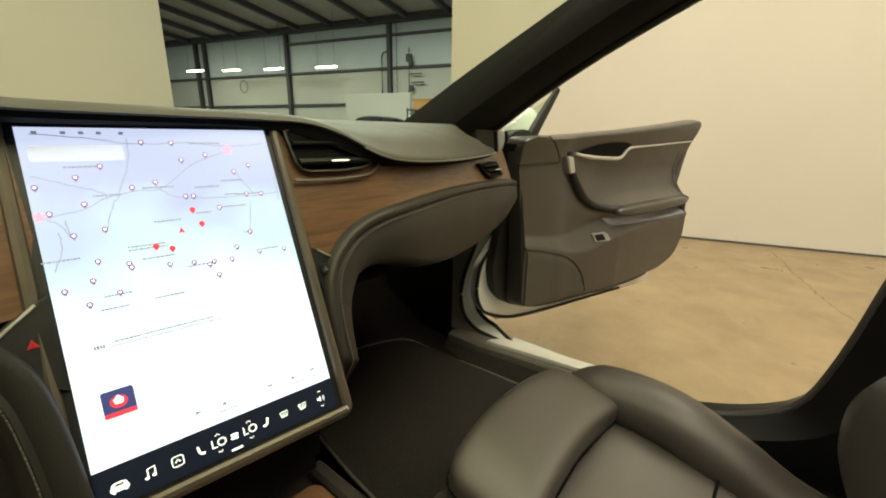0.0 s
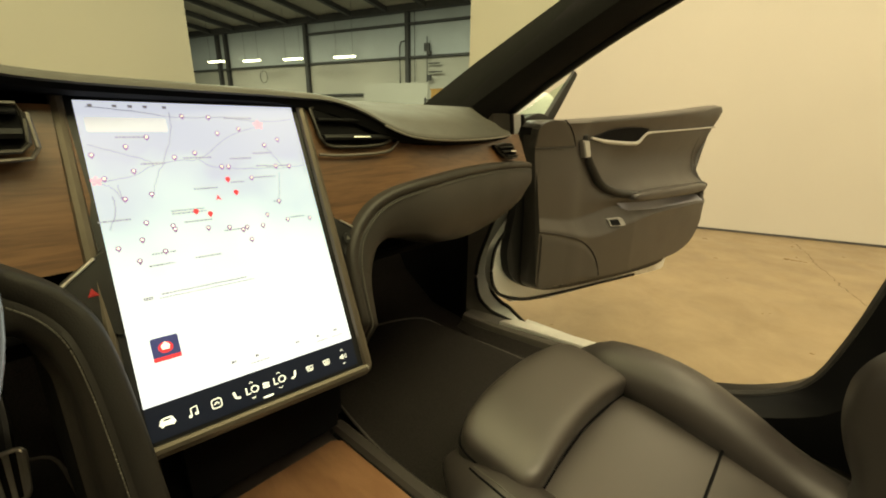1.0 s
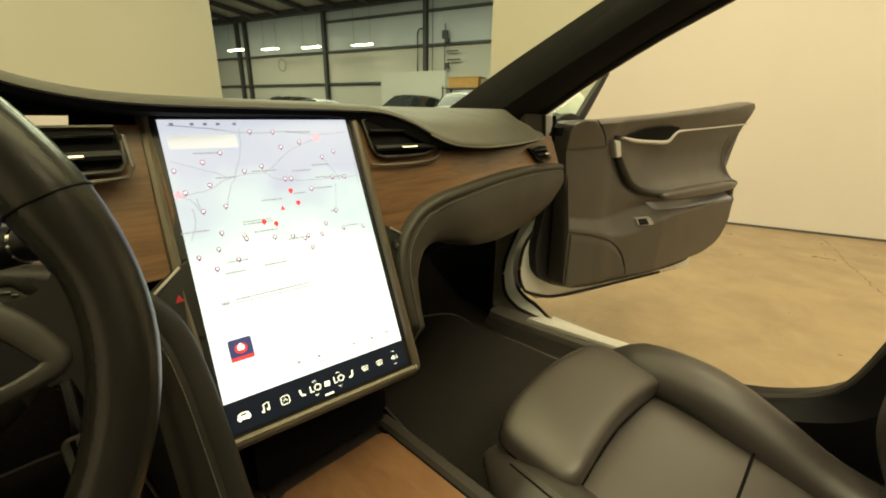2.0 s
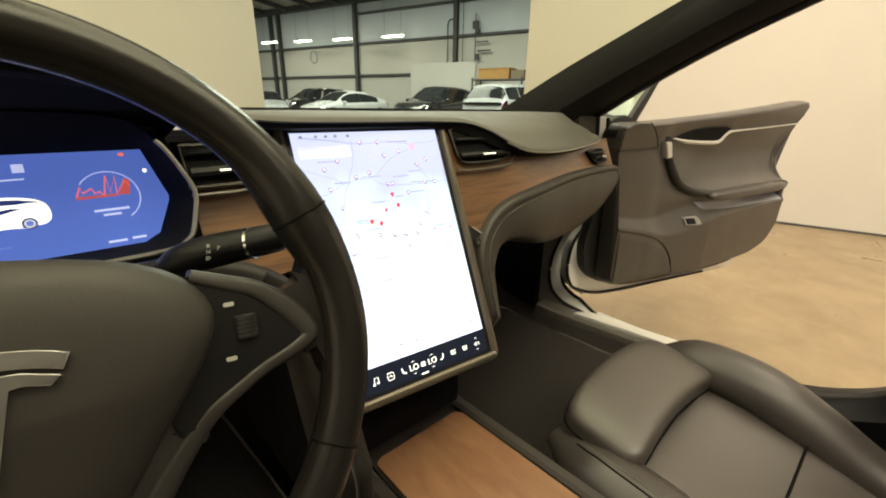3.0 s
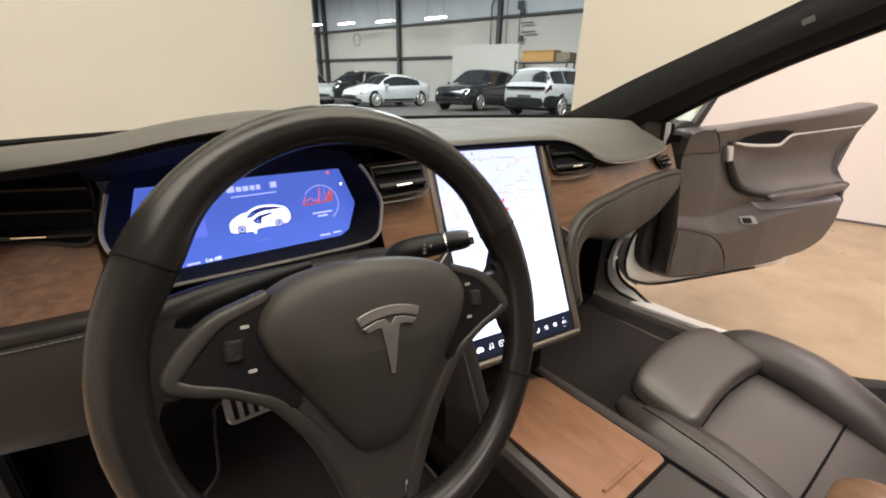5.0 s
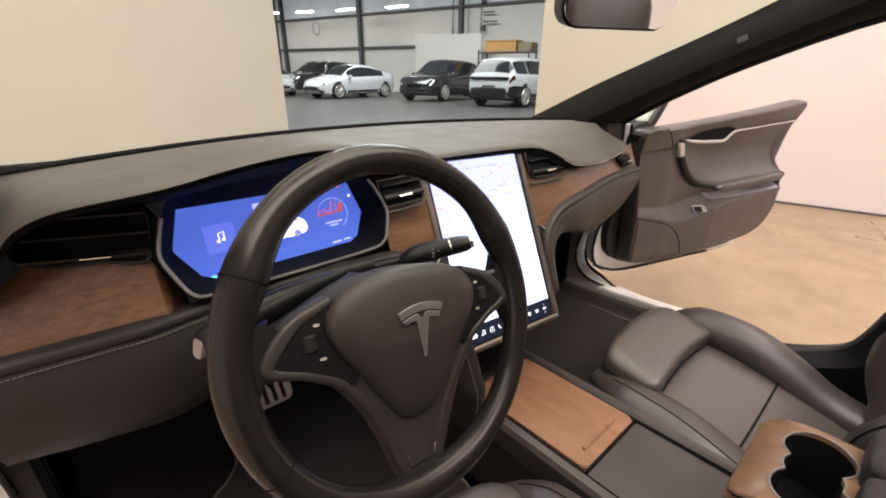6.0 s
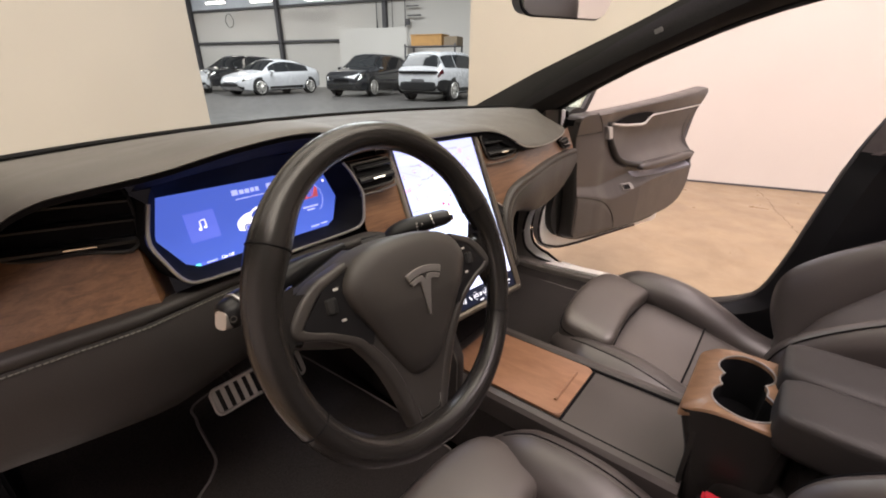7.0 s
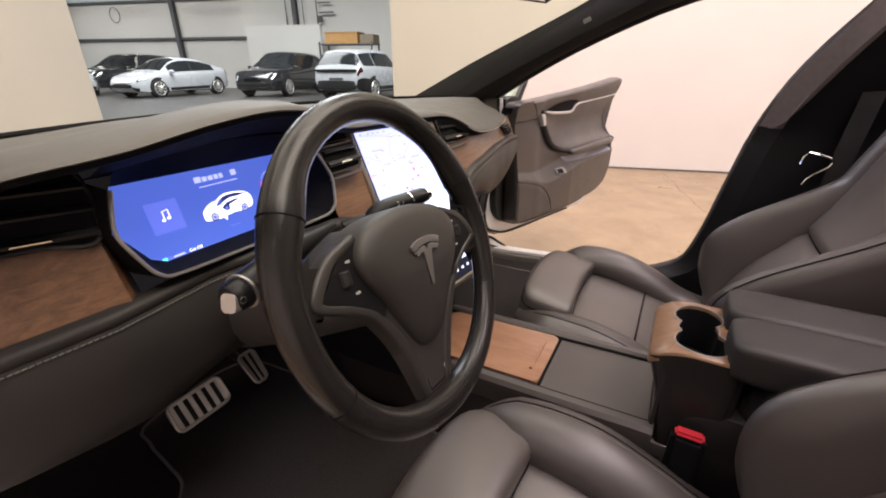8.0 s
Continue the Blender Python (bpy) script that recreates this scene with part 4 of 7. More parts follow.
SWEEP = {1: [(0.748, 0.838), (0.70, 0.843), (0.58, 0.848), (0.45, 0.847), (0.33, 0.841), (0.25, 0.833), (0.2, 0.819), (0.168, 0.80), (0.145, 0.777), (0.130, 0.745), (0.123, 0.70), (0.119, 0.65), (0.117, 0.60)],
         -1: [(0.775, 0.813), (0.705, 0.820), (0.58, 0.828), (0.45, 0.833), (0.33, 0.835), (0.26, 0.831), (0.215, 0.819), (0.187, 0.80), (0.163, 0.776), (0.147, 0.745), (0.140, 0.70), (0.137, 0.65), (0.135, 0.60), (0.134, 0.55), (0.134, 0.47)]}


GLOVE_FOOT = [(0.75, 0.775), (0.70, 0.738), (0.585, 0.709), (0.46, 0.700), (0.355, 0.713), (0.285, 0.734), (0.235, 0.747), (0.205, 0.747), (0.19, 0.734), (0.177, 0.712), (0.163, 0.675), (0.152, 0.635), (0.145, 0.59)]
KNEE_W = [0.135, 0.138, 0.142, 0.150, 0.152, 0.144, 0.135]


def sweep_panel(sx, dy, wide):
    """The leather panel that runs under the wood and sweeps down beside the screen: rows of points and a stitch line."""
    P = spline([(a, 0, b) for a, b in SWEEP[sx]], 84)
    foot = spline([(a, 0, b) for a, b in GLOVE_FOOT], 84)
    rows, line, liner = [], [], []
    for i, p in enumerate(P):
        t = (P[min(i + 1, 83)] - P[max(i - 1, 0)]).normalized()
        n = V(-t.z, 0, t.x)
        w = float(np.interp(p.z, [0.56, 0.62, 0.70, 0.78, 0.82, 0.835], [0.044, 0.042, 0.038, 0.05, 0.09, wide]))
        if sx > 0:
            n = (foot[i] - p).normalized()
            w = (foot[i] - p).length - 0.008
        if sx < 0 and p.x > 0.3:
            w = float(np.interp(p.x, [0.3, 0.45, 0.52, 0.58, 0.63, 0.72, 0.775], KNEE_W))
        ws = 0.6 if sx > 0 or p.x > 0.25 else 1.0
        y0 = max(face_y(p.x, p.z, 0.052 if sx > 0 else 0.075), -0.19) - 0.010 + (dy if sx > 0 else dy * min(1.0, max(0.0, (p.x - 0.16) / 0.15)) + 0.012 * (p.x < 0.2))
        if sx > 0:
            y0 += 0.07 * max(0.0, (0.67 - p.z) / 0.07)
        if sx < 0:
            y0 += 0.03 * min(1.0, max(0.0, (0.60 - p.x) / 0.12)) * min(1.0, max(0.0, (p.x - 0.2) / 0.06))
        gl = 0.5 if sx > 0 else 1.0
        e, lg = w - 0.023, min(1.0, max(0.0, (0.80 - p.z) / 0.06))
        row = [(-0.004, 0.014), (-0.0035, 0.001), (-0.001, -0.004), (0.004 * ws, -0.006), (0.014 * ws, -0.006), (0.0185 * ws, -0.0035), (0.023 * ws, -0.006), (0.023 + 0.45 * e, -0.009 + gl * 0.012 * lg), (0.023 + 0.75 * e, -0.006 + gl * 0.02 * lg), (0.023 + 0.93 * e, gl * 0.026 * lg), (w, 0.012 + gl * 0.024 * lg), (w + 0.008, 0.05)]
        rows.append([V(sx * (p.x + d * n.x), y0 + f, p.z + d * n.z) for d, f in row])
        liner.append([V(sx * (p.x + d * n.x), y0 + f, p.z + d * n.z) for d, f in ((w + 0.0075, 0.049), (w + 0.012, 0.08), (w + 0.02, 0.3))])
        line.append((V(sx * (p.x + 0.0245 * ws * n.x), y0 - 0.0068, p.z + 0.0245 * ws * n.z), V(sx * t.x, 0, t.z)))
    return rows, line, liner


st_mesh = mesh_of(box((0, 0, 0), (0.0042, 0.0016, 0.0012)), "stitch", M_STITCH, 0)
for sx, dy, wide, nm, lb in ((1, 0.0, 0.165, "glove_box_panel", "charcoal leather panel round the glove box"), (-1, -0.03, 0.16, "knee_panel", "charcoal leather knee panel with a stitched edge")):
    rows, line, liner = sweep_panel(sx, dy, wide)
    bm = loft(rows)
    bm.verts.ensure_lookup_table()
    bm.faces.new(bm.verts[:len(rows[0])])
    pn = part(nm, bm, M_PANEL if sx > 0 else M_KNEE, dash, lb, 50)
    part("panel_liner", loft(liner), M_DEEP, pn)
    last = line[0][0]
    for p, t in line[1:]:
        seg = (p - last).length
        k = int(seg / 0.0068) + 1
        for j in range(k):
            q = last.lerp(p, (j + 0.5) / k)
            ob = new("stitch", st_mesh)
            ob.matrix_basis = Matrix.Translation(q) @ Matrix.Rotation(-math.atan2(t.z, t.x), 4, "Y")
            ob.parent = pn
        last = p
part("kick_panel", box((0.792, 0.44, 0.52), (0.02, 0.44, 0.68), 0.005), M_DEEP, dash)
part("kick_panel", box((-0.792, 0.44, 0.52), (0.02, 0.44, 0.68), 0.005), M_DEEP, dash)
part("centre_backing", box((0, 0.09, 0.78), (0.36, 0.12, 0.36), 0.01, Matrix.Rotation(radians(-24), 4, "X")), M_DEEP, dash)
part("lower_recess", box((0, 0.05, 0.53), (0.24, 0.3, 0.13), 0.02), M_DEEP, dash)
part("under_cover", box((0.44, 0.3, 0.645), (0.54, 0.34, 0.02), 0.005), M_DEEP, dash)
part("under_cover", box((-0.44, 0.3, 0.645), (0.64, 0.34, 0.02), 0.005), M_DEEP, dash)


M_SLAT = material("black_vent_slats", (0.007, 0.007, 0.008), 0.42, vary=0.1, spec=0.25)
M_VENTRIM = material("dark_vent_trim", (0.05, 0.045, 0.041), 0.4, 0.4, vary=0.08, vscale=30)


def vent(outline, to3, slats, tab, name_label, frame=None):
    """An air vent: black recess, satin frame, blades at the given heights and a bright tab on one of them."""
    v = part("air_vent", prism(outline, to3, -0.05, 0.0035), M_DEEP, dash, name_label)
    n = len(outline)
    part("vent_frame", tube([to3(a, b, 0.004) for a, b in outline], 0.0024, 6, True), frame or M_GLOSS, v)
    for b, thick in slats:
        hit = []
        for i in range(n):
            (a0, b0), (a1, b1) = outline[i], outline[(i + 1) % n]
            if (b0 - b) * (b1 - b) < 0:
                hit.append(a0 + (a1 - a0) * (b - b0) / (b1 - b0))
        if len(hit) >= 2:
            lo, hi = min(hit) + 0.003, max(hit) - 0.003
            blade = [(0.002, thick * 0.5), (0.011, thick * 0.5), (0.0135, 0.0), (0.011, -thick * 0.5), (0.002, -thick * 0.5)]
            part("slat", loft([[to3(x, b + q, d) for d, q in blade] for x in np.linspace(lo, hi, 7)], True, None, True), M_SLAT, v)
    if tab:
        part("tab", loft([[to3(tab[0] + x, tab[1] + q, d) for d, q in ((0.01, 0.0022), (0.016, 0.0016), (0.017, 0.0), (0.016, -0.0016), (0.01, -0.0022))] for x in (-0.014, -0.012, 0.012, 0.014)], True, None, True), M_CHROME, v, "chrome vent tab")
    return v


def on_face(sx, dy):
    return lambda a, b, d=0.0: V(sx * a, face_y(a, b, 0.052 if sx > 0 else 0.075) + dy - d, b)


vent([(0.1365, 0.949), (0.139, 0.912), (0.146, 0.901), (0.158, 0.8975), (0.205, 0.897), (0.24, 0.899), (0.262, 0.906), (0.252, 0.916), (0.232, 0.928), (0.21, 0.941), (0.19, 0.951), (0.16, 0.957)], on_face(1, -0.003), ((0.935, 0.005), (0.911, 0.0075)), (0.2, 0.911), "black inner air vent", M_VENTRIM)
vent([(0.158, 0.944), (0.155, 0.93), (0.156, 0.909), (0.163, 0.902), (0.2, 0.9015), (0.246, 0.902), (0.247, 0.944)], on_face(-1, 0.008), ((0.937, 0.005), (0.918, 0.0085)), (0.202, 0.918), "black inner air vent", M_VENTRIM)
vent([(0.585, 0.8875), (0.605, 0.869), (0.622, 0.8595), (0.65, 0.857), (0.682, 0.8575), (0.678, 0.874), (0.668, 0.889), (0.63, 0.891)], on_face(1, -0.006), ((0.883, 0.003), (0.8735, 0.0045), (0.864, 0.003)), (0.65, 0.8735), "small black outer air vent", M_VENTRIM)
vent(smooth2([(0.570, 0.972), (0.575, 0.902), (0.62, 0.902), (0.67, 0.902), (0.694, 0.912), (0.69, 0.93), (0.655, 0.965), (0.62, 0.975)], 40), lambda a, b, d=0.0: V(-a, face_y(a, b, 0.075) - 0.04 + 0.03 * (a - 0.55) / 0.15 - d, b), ((0.955, 0.006), (0.934, 0.006), (0.911, 0.0075)), (0.625, 0.911), "black outer air vent", M_BLACK)
part("vent_ledge", tube(spline([on_face(1, -0.004)(a, b, 0.002) for a, b in ((0.131, 0.888), (0.16, 0.886), (0.21, 0.886), (0.247, 0.8885), (0.262, 0.895), (0.276, 0.904))], 24), 0.0022, 6), M_NICKEL, dash, "raised wood edge under the vent")
part("vent_ledge", tube([on_face(-1, 0.008)(a, b, 0.002) for a, b in ((0.152, 0.936), (0.1505, 0.905), (0.157, 0.8955), (0.2, 0.893), (0.246, 0.894))], 0.0022, 6), M_NICKEL, dash)
# slim end corners under the screen: warning light key and glove box key
for sx, dy in ((1, 0.0), (-1, 0.022)):
    to3 = on_face(sx, dy)
    k = part("corner_trim", prism([(0.124, 0.806), (0.134, 0.80), (0.163, 0.78), (0.158, 0.765), (0.146, 0.735), (0.128, 0.725)], to3, -0.01, 0.003, 0.001), M_BLACK, dash)
    part("trim_line", tube([to3(a, b, 0.004) for a, b in ((0.134, 0.800), (0.163, 0.78))], 0.0016, 6), M_SILVER, k)
    if sx < 0:
        part("hazard_key", prism([(0.1465, 0.7665), (0.1375, 0.7665), (0.142, 0.774)], to3, 0.003, 0.0045, 0.001), M_RED, k, "red warning triangle")
    else:
        part("glove_box_key", prism(rounded(0.012, 0.012, 0.003), lambda a, b, d: to3(0.136 + a, 0.777 + b, d), 0.006, 0.008, 0.001), M_BLACK, k)
        part("key_mark", prism([(-0.003, -0.002), (0.003, -0.002), (0.0, 0.004)], lambda a, b, d: to3(0.136 + a, 0.777 + b, d), 0.008, 0.0086), M_STITCH, k)

# ---- touch screen ----
TH = radians(6.8)
su, sf = V(math.cos(TH), -math.sin(TH), 0), V(math.sin(TH), math.cos(TH), 0)
sv = (sf * 0.157 + V(0, 0, 0.3255)).normalized()
SW, SH = 0.229, 0.3614
sc = plane_map(V(0, 0, 0.95) - sv * SH / 2, su, sv)
screen = thing("touch_screen", sc(0, -SH / 2, -0.02), "large lit portrait touch screen showing a road map", "screen")
outer = rounded(SW + 0.03, SH + 0.026, 0.008)
part("housing", prism(outer, sc, -0.04, -0.001, 0.003), M_BLACK, screen)
fr = part("frame", tube([sc(a * 0.985, b * 0.99, 0.0) for a, b in outer], 0.0062, 8, True, None, (0, -0.9, 0.4)), M_BRONZE, screen, "satin nickel frame")
part("bottom_rail", tube([sc(-SW / 2 - 0.008, -SH / 2 - 0.009, 0.003), sc(SW / 2 + 0.008, -SH / 2 - 0.009, 0.003)], 0.0055, 8), M_BRONZE, screen, "satin lower rail")
for a in (-1, 1):
    part("rail_cap", box(sc(a * (SW / 2 + 0.008), -SH / 2 - 0.008, 0.004), (0.009, 0.007, 0.007), 0.002), M_SILVER, screen)


def glow(name, colour, strength):
    return material(name, colour, 0.3, vary=0, emit=strength)


MAP_BRIGHT = 1.6
m = glow("map_backlight", (0.9, 0.96, 1.0), MAP_BRIGHT)
nt = m.node_tree
b = nt.nodes["Principled BSDF"]
tc = nt.nodes.new("ShaderNodeTexCoord")
sp = nt.nodes.new("ShaderNodeSeparateXYZ")
nt.links.new(tc.outputs["Object"], sp.inputs[0])
mr = nt.nodes.new("ShaderNodeMapRange")
mr.inputs["From Min"].default_value, mr.inputs["From Max"].default_value = 0.70, 0.96
nt.links.new(sp.outputs["Z"], mr.inputs["Value"])
nz = nt.nodes.new("ShaderNodeTexNoise")
nz.inputs["Scale"].default_value = 14
nt.links.new(tc.outputs["Object"], nz.inputs["Vector"])
ad = nt.nodes.new("ShaderNodeMath")
ad.operation = "MULTIPLY_ADD"
ad.inputs[1].default_value = 0.5
nt.links.new(nz.outputs["Fac"], ad.inputs[0])
nt.links.new(mr.outputs[0], ad.inputs[2])
rp = nt.nodes.new("ShaderNodeValToRGB")
rp.color_ramp.elements[0].position, rp.color_ramp.elements[0].color = 0.35, (0.86, 0.98, 1.25, 1)
rp.color_ramp.elements[1].position, rp.color_ramp.elements[1].color = 1.0, (0.45, 0.52, 0.86, 1)
mid = rp.color_ramp.elements.new(0.72)
mid.color = (0.6, 0.8, 1.02, 1)
nt.links.new(ad.outputs[0], rp.inputs[0])
nt.links.new(rp.outputs[0], b.inputs["Emission Color"])
b.inputs["Base Color"].default_value = (0.02, 0.02, 0.02, 1)
G_BARDARK = glow("bar_glow", (0.006, 0.009, 0.02), 1.0)
BAR = 0.0345
disp = part("display", prism([(-SW / 2, -SH / 2 + BAR), (SW / 2, -SH / 2 + BAR), (SW / 2, SH / 2), (-SW / 2, SH / 2)], sc, 0.0, 0.0006), m, screen, "lit map display", 0)
bar = part("control_bar", prism([(-SW / 2, -SH / 2), (SW / 2, -SH / 2), (SW / 2, -SH / 2 + BAR), (-SW / 2, -SH / 2 + BAR)], sc, 0.0, 0.0006), G_BARDARK, screen, "dark lower icon bar", 0)
G_ROAD, G_PIN, G_RED = glow("map_road", (0.38, 0.43, 0.7), 0.55), glow("map_pin", (0.30, 0.17, 0.46), 0.6), glow("map_red_pin", (0.72, 0.05, 0.08), 1.1)
G_PALE, G_TEXT, G_ICON = glow("map_pale", (0.9, 0.94, 1.0), 1.5), glow("map_text", (0.33, 0.34, 0.48), 0.55), glow("bar_icon", (0.9, 0.95, 1.0), 1.6)
G_PINK = glow("map_pink", (0.9, 0.35, 0.6), 1.1)
rnd = random.Random(4)


def uv(u, v):
    """Screen shares (0..1 from the upper left) to plane lengths."""
    return (u - 0.5) * SW, (0.5 - v) * SH


roads = [[(0.014, 0.251), (0.086, 0.246), (0.168, 0.234), (0.248, 0.208), (0.35, 0.194), (0.444, 0.193), (0.53, 0.155), (0.593, 0.123), (0.682, 0.097), (0.774, 0.077)],
         [(0.021, 0.137), (0.091, 0.155), (0.164, 0.174), (0.231, 0.193), (0.248, 0.208)], [(0.365, 0.032), (0.35, 0.106), (0.294, 0.195), (0.263, 0.229), (0.235, 0.272), (0.213, 0.305)],
         [(0.444, 0.193), (0.509, 0.222), (0.663, 0.232), (0.865, 0.236), (0.99, 0.23)], [(0.833, 0.255), (0.793, 0.36)], [(0.064, 0.294), (0.067, 0.319), (0.058, 0.351), (0.028, 0.396)],
         [(0.091, 0.263), (0.099, 0.305)], [(0.792, 0.15), (0.865, 0.236)], [(0.99, 0.175), (0.982, 0.262)], [(0.1, 0.31), (0.07, 0.27), (0.014, 0.251)], [(0.04, 0.02), (0.2, 0.03), (0.4, 0.05), (0.6, 0.045), (0.78, 0.06), (0.98, 0.05)]]
for rd in roads:
    P2 = [(q.x, q.y) for q in spline([(*uv(a, b2), 0) for a, b2 in rd], 24)]
    P2 = [(a + rnd.uniform(-0.0006, 0.0006), b2 + rnd.uniform(-0.0006, 0.0006)) for a, b2 in P2]
    part("map_road", ribbon(P2, 0.0009, sc, 0.0009), G_ROAD, disp, "", 0)


def pin(u, v, size, mat, name="map_pin"):
    a, b2 = uv(u, v)
    ol = [(a + size * 0.5 * math.cos(t), b2 + size * 0.55 + size * 0.5 * math.sin(t)) for t in (radians(-30 + 24 * k) for k in range(11))] + [(a, b2 - size * 0.3)]
    part(name, prism(ol, sc, 0.0008, 0.0012), mat, disp, "", 0)
    if mat is not G_RED:
        part("pin_eye", prism([(a + size * 0.24 * math.cos(t), b2 + size * 0.55 + size * 0.24 * math.sin(t)) for t in (radians(45 * k) for k in range(8))], sc, 0.0012, 0.0014), G_PALE, disp, "", 0)


for u, v in ((0.558, 0.274), (0.583, 0.321), (0.378, 0.373), (0.438, 0.385)):
    pin(u, v, 0.0056, G_RED, "red_map_pin")
a, b2 = uv(0.492, 0.327)
part("place_arrow", prism([(a - 0.003, b2 - 0.003), (a, b2 - 0.0015), (a + 0.003, b2 - 0.003), (a, b2 + 0.004)], sc, 0.0008, 0.0012), G_RED, disp, "", 0)
PINS = [(0.156, 0.153), (0.024, 0.176), (0.165, 0.23), (0.05, 0.249), (0.246, 0.123), (0.342, 0.191), (0.435, 0.178), (0.563, 0.111), (0.674, 0.095), (0.789, 0.156), (0.869, 0.136), (0.544, 0.229), (0.577, 0.23), (0.678, 0.274), (0.822, 0.236), (0.898, 0.239), (0.791, 0.366), (0.813, 0.436), (0.94, 0.441), (0.711, 0.41), (0.675, 0.446), (0.594, 0.444), (0.573, 0.451), (0.602, 0.488), (0.51, 0.437), (0.414, 0.43), (0.268, 0.41), (0.273, 0.421), (0.166, 0.391), (0.213, 0.305), (0.108, 0.314), (0.136, 0.441), (0.043, 0.457), (0.109, 0.502), (0.214, 0.484), (0.417, 0.052), (0.538, 0.054)]
for u, v in PINS:
    pin(u, v, 0.0052, G_PIN)
for u, v, w in ((0.784, 0.072, 0.006), (0.02, 0.247, 0.005)):
    a, b2 = uv(u, v)
    part("map_pink", prism([(a + w * math.cos(t) * (0.8 + 0.25 * math.sin(5 * t)), b2 + w * math.sin(t) * (0.8 + 0.25 * math.sin(5 * t))) for t in (radians(12 * k) for k in range(30))], sc, 0.0008, 0.0012), G_PINK, disp, "", 0)


def bar_words(u, v, w, h, mat, name):
    """Writing too small to read: a row of short bars."""
    a, b2 = uv(u, v)
    x, end = a - w / 2, a + w / 2
    while x < end - 0.0008:
        d = min(end - x, rnd.uniform(0.0012, 0.0034))
        part(name, prism([(x, b2), (x + d, b2), (x + d, b2 + h), (x, b2 + h)], sc, 0.0008, 0.0011), mat, disp, "", 0)
        x += d + 0.0007


for u, v, w in ((0.19, 0.117, 0.13), (0.249, 0.203, 0.1), (0.445, 0.189, 0.13), (0.684, 0.05, 0.14), (0.647, 0.197, 0.11), (0.766, 0.18, 0.1), (0.836, 0.23, 0.13), (0.748, 0.268, 0.12), (0.605, 0.28, 0.07), (0.448, 0.294, 0.11), (0.345, 0.359, 0.14), (0.35, 0.368, 0.15), (0.379, 0.398, 0.12), (0.537, 0.441, 0.11), (0.87, 0.425, 0.08), (0.053, 0.37, 0.12), (0.189, 0.517, 0.1), (0.21, 0.483, 0.1), (0.389, 0.514, 0.12), (0.788, 0.36, 0.05), (0.749, 0.227, 0.06)):
    bar_words(u, v, w * SW, 0.0015, G_TEXT, "map_label")
bar_words(0.345, 0.604, 0.37 * SW, 0.0014, G_TEXT, "text_line")
bar_words(0.36, 0.614, 0.42 * SW, 0.0009, G_TEXT, "text_line")
bar_words(0.108, 0.612, 0.035 * SW, 0.0032, G_TEXT, "text_mark")
for u, v in ((0.382, 0.859), (0.493, 0.861), (0.699, 0.86), (0.816, 0.862), (0.917, 0.859)):
    bar_words(u, v, 0.02 * SW, 0.0026, G_TEXT, "tool_mark")
for u, w in ((0.50, 0.09), (0.83, 0.07), (0.92, 0.06)):
    bar_words(u, 0.878, w * SW, 0.001, G_TEXT, "tool_label")
a, b2 = uv(0.185, 0.076)
part("search_box", prism([(a + p, b2 + q) for p, q in rounded(0.072, 0.016, 0.002)], sc, 0.0008, 0.0012), glow("search_box_glow", (0.56, 0.62, 0.9), 1.0), disp, "pale search box", 0)
bar_words(0.16, 0.08, 0.12 * SW, 0.002, G_TEXT, "search_words")
bar_words(0.06, 0.08, 0.02 * SW, 0.003, G_TEXT, "search_mark")
a, b2 = uv(0.129, 0.757)
G_NAVY = glow("tile_navy", (0.05, 0.06, 0.22), 0.8)
part("media_tile", prism([(a + p, b2 + q) for p, q in rounded(0.0245, 0.0245, 0.002)], sc, 0.0008, 0.0012), G_NAVY, disp, "dark blue media tile", 0)
part("tile_dot", prism([(a + 0.0068 * math.cos(t), b2 + 0.001 + 0.0058 * math.sin(t)) for t in (radians(24 * k) for k in range(15))], sc, 0.0012, 0.0015), G_RED, disp, "", 0)
part("tile_mark", prism([(a + p, b2 + 0.002 + q) for p, q in ((-0.003, -0.003), (0.003, -0.003), (0.004, 0.001), (0.0, 0.005), (-0.004, 0.001))], sc, 0.0015, 0.0017), G_PALE, disp, "", 0)
part("tile_band", prism([(a - 0.0122, b2 - 0.0122), (a + 0.0122, b2 - 0.0122), (a + 0.0122, b2 - 0.008), (a - 0.0122, b2 - 0.008)], sc, 0.0012, 0.0015), G_RED, disp, "", 0)
for u in (0.05, 0.14, 0.2, 0.26, 0.34):
    a, b2 = uv(u, 0.02)
    part("status_mark", prism([(a, b2), (a + 0.004, b2), (a + 0.004, b2 + 0.003), (a, b2 + 0.003)], sc, 0.0008, 0.0011), G_TEXT, disp, "", 0)
yb = (0.5 - 0.9565) * SH


def icon(bm):
    part("icon", bm, G_ICON, bar, "", 0)


def dot(a, b, w, h, r=0.0008, bm=None):
    return prism([(a + p, b + q) for p, q in rounded(w, h, r, 3)], sc, 0.0008, 0.0012, 0, bm)


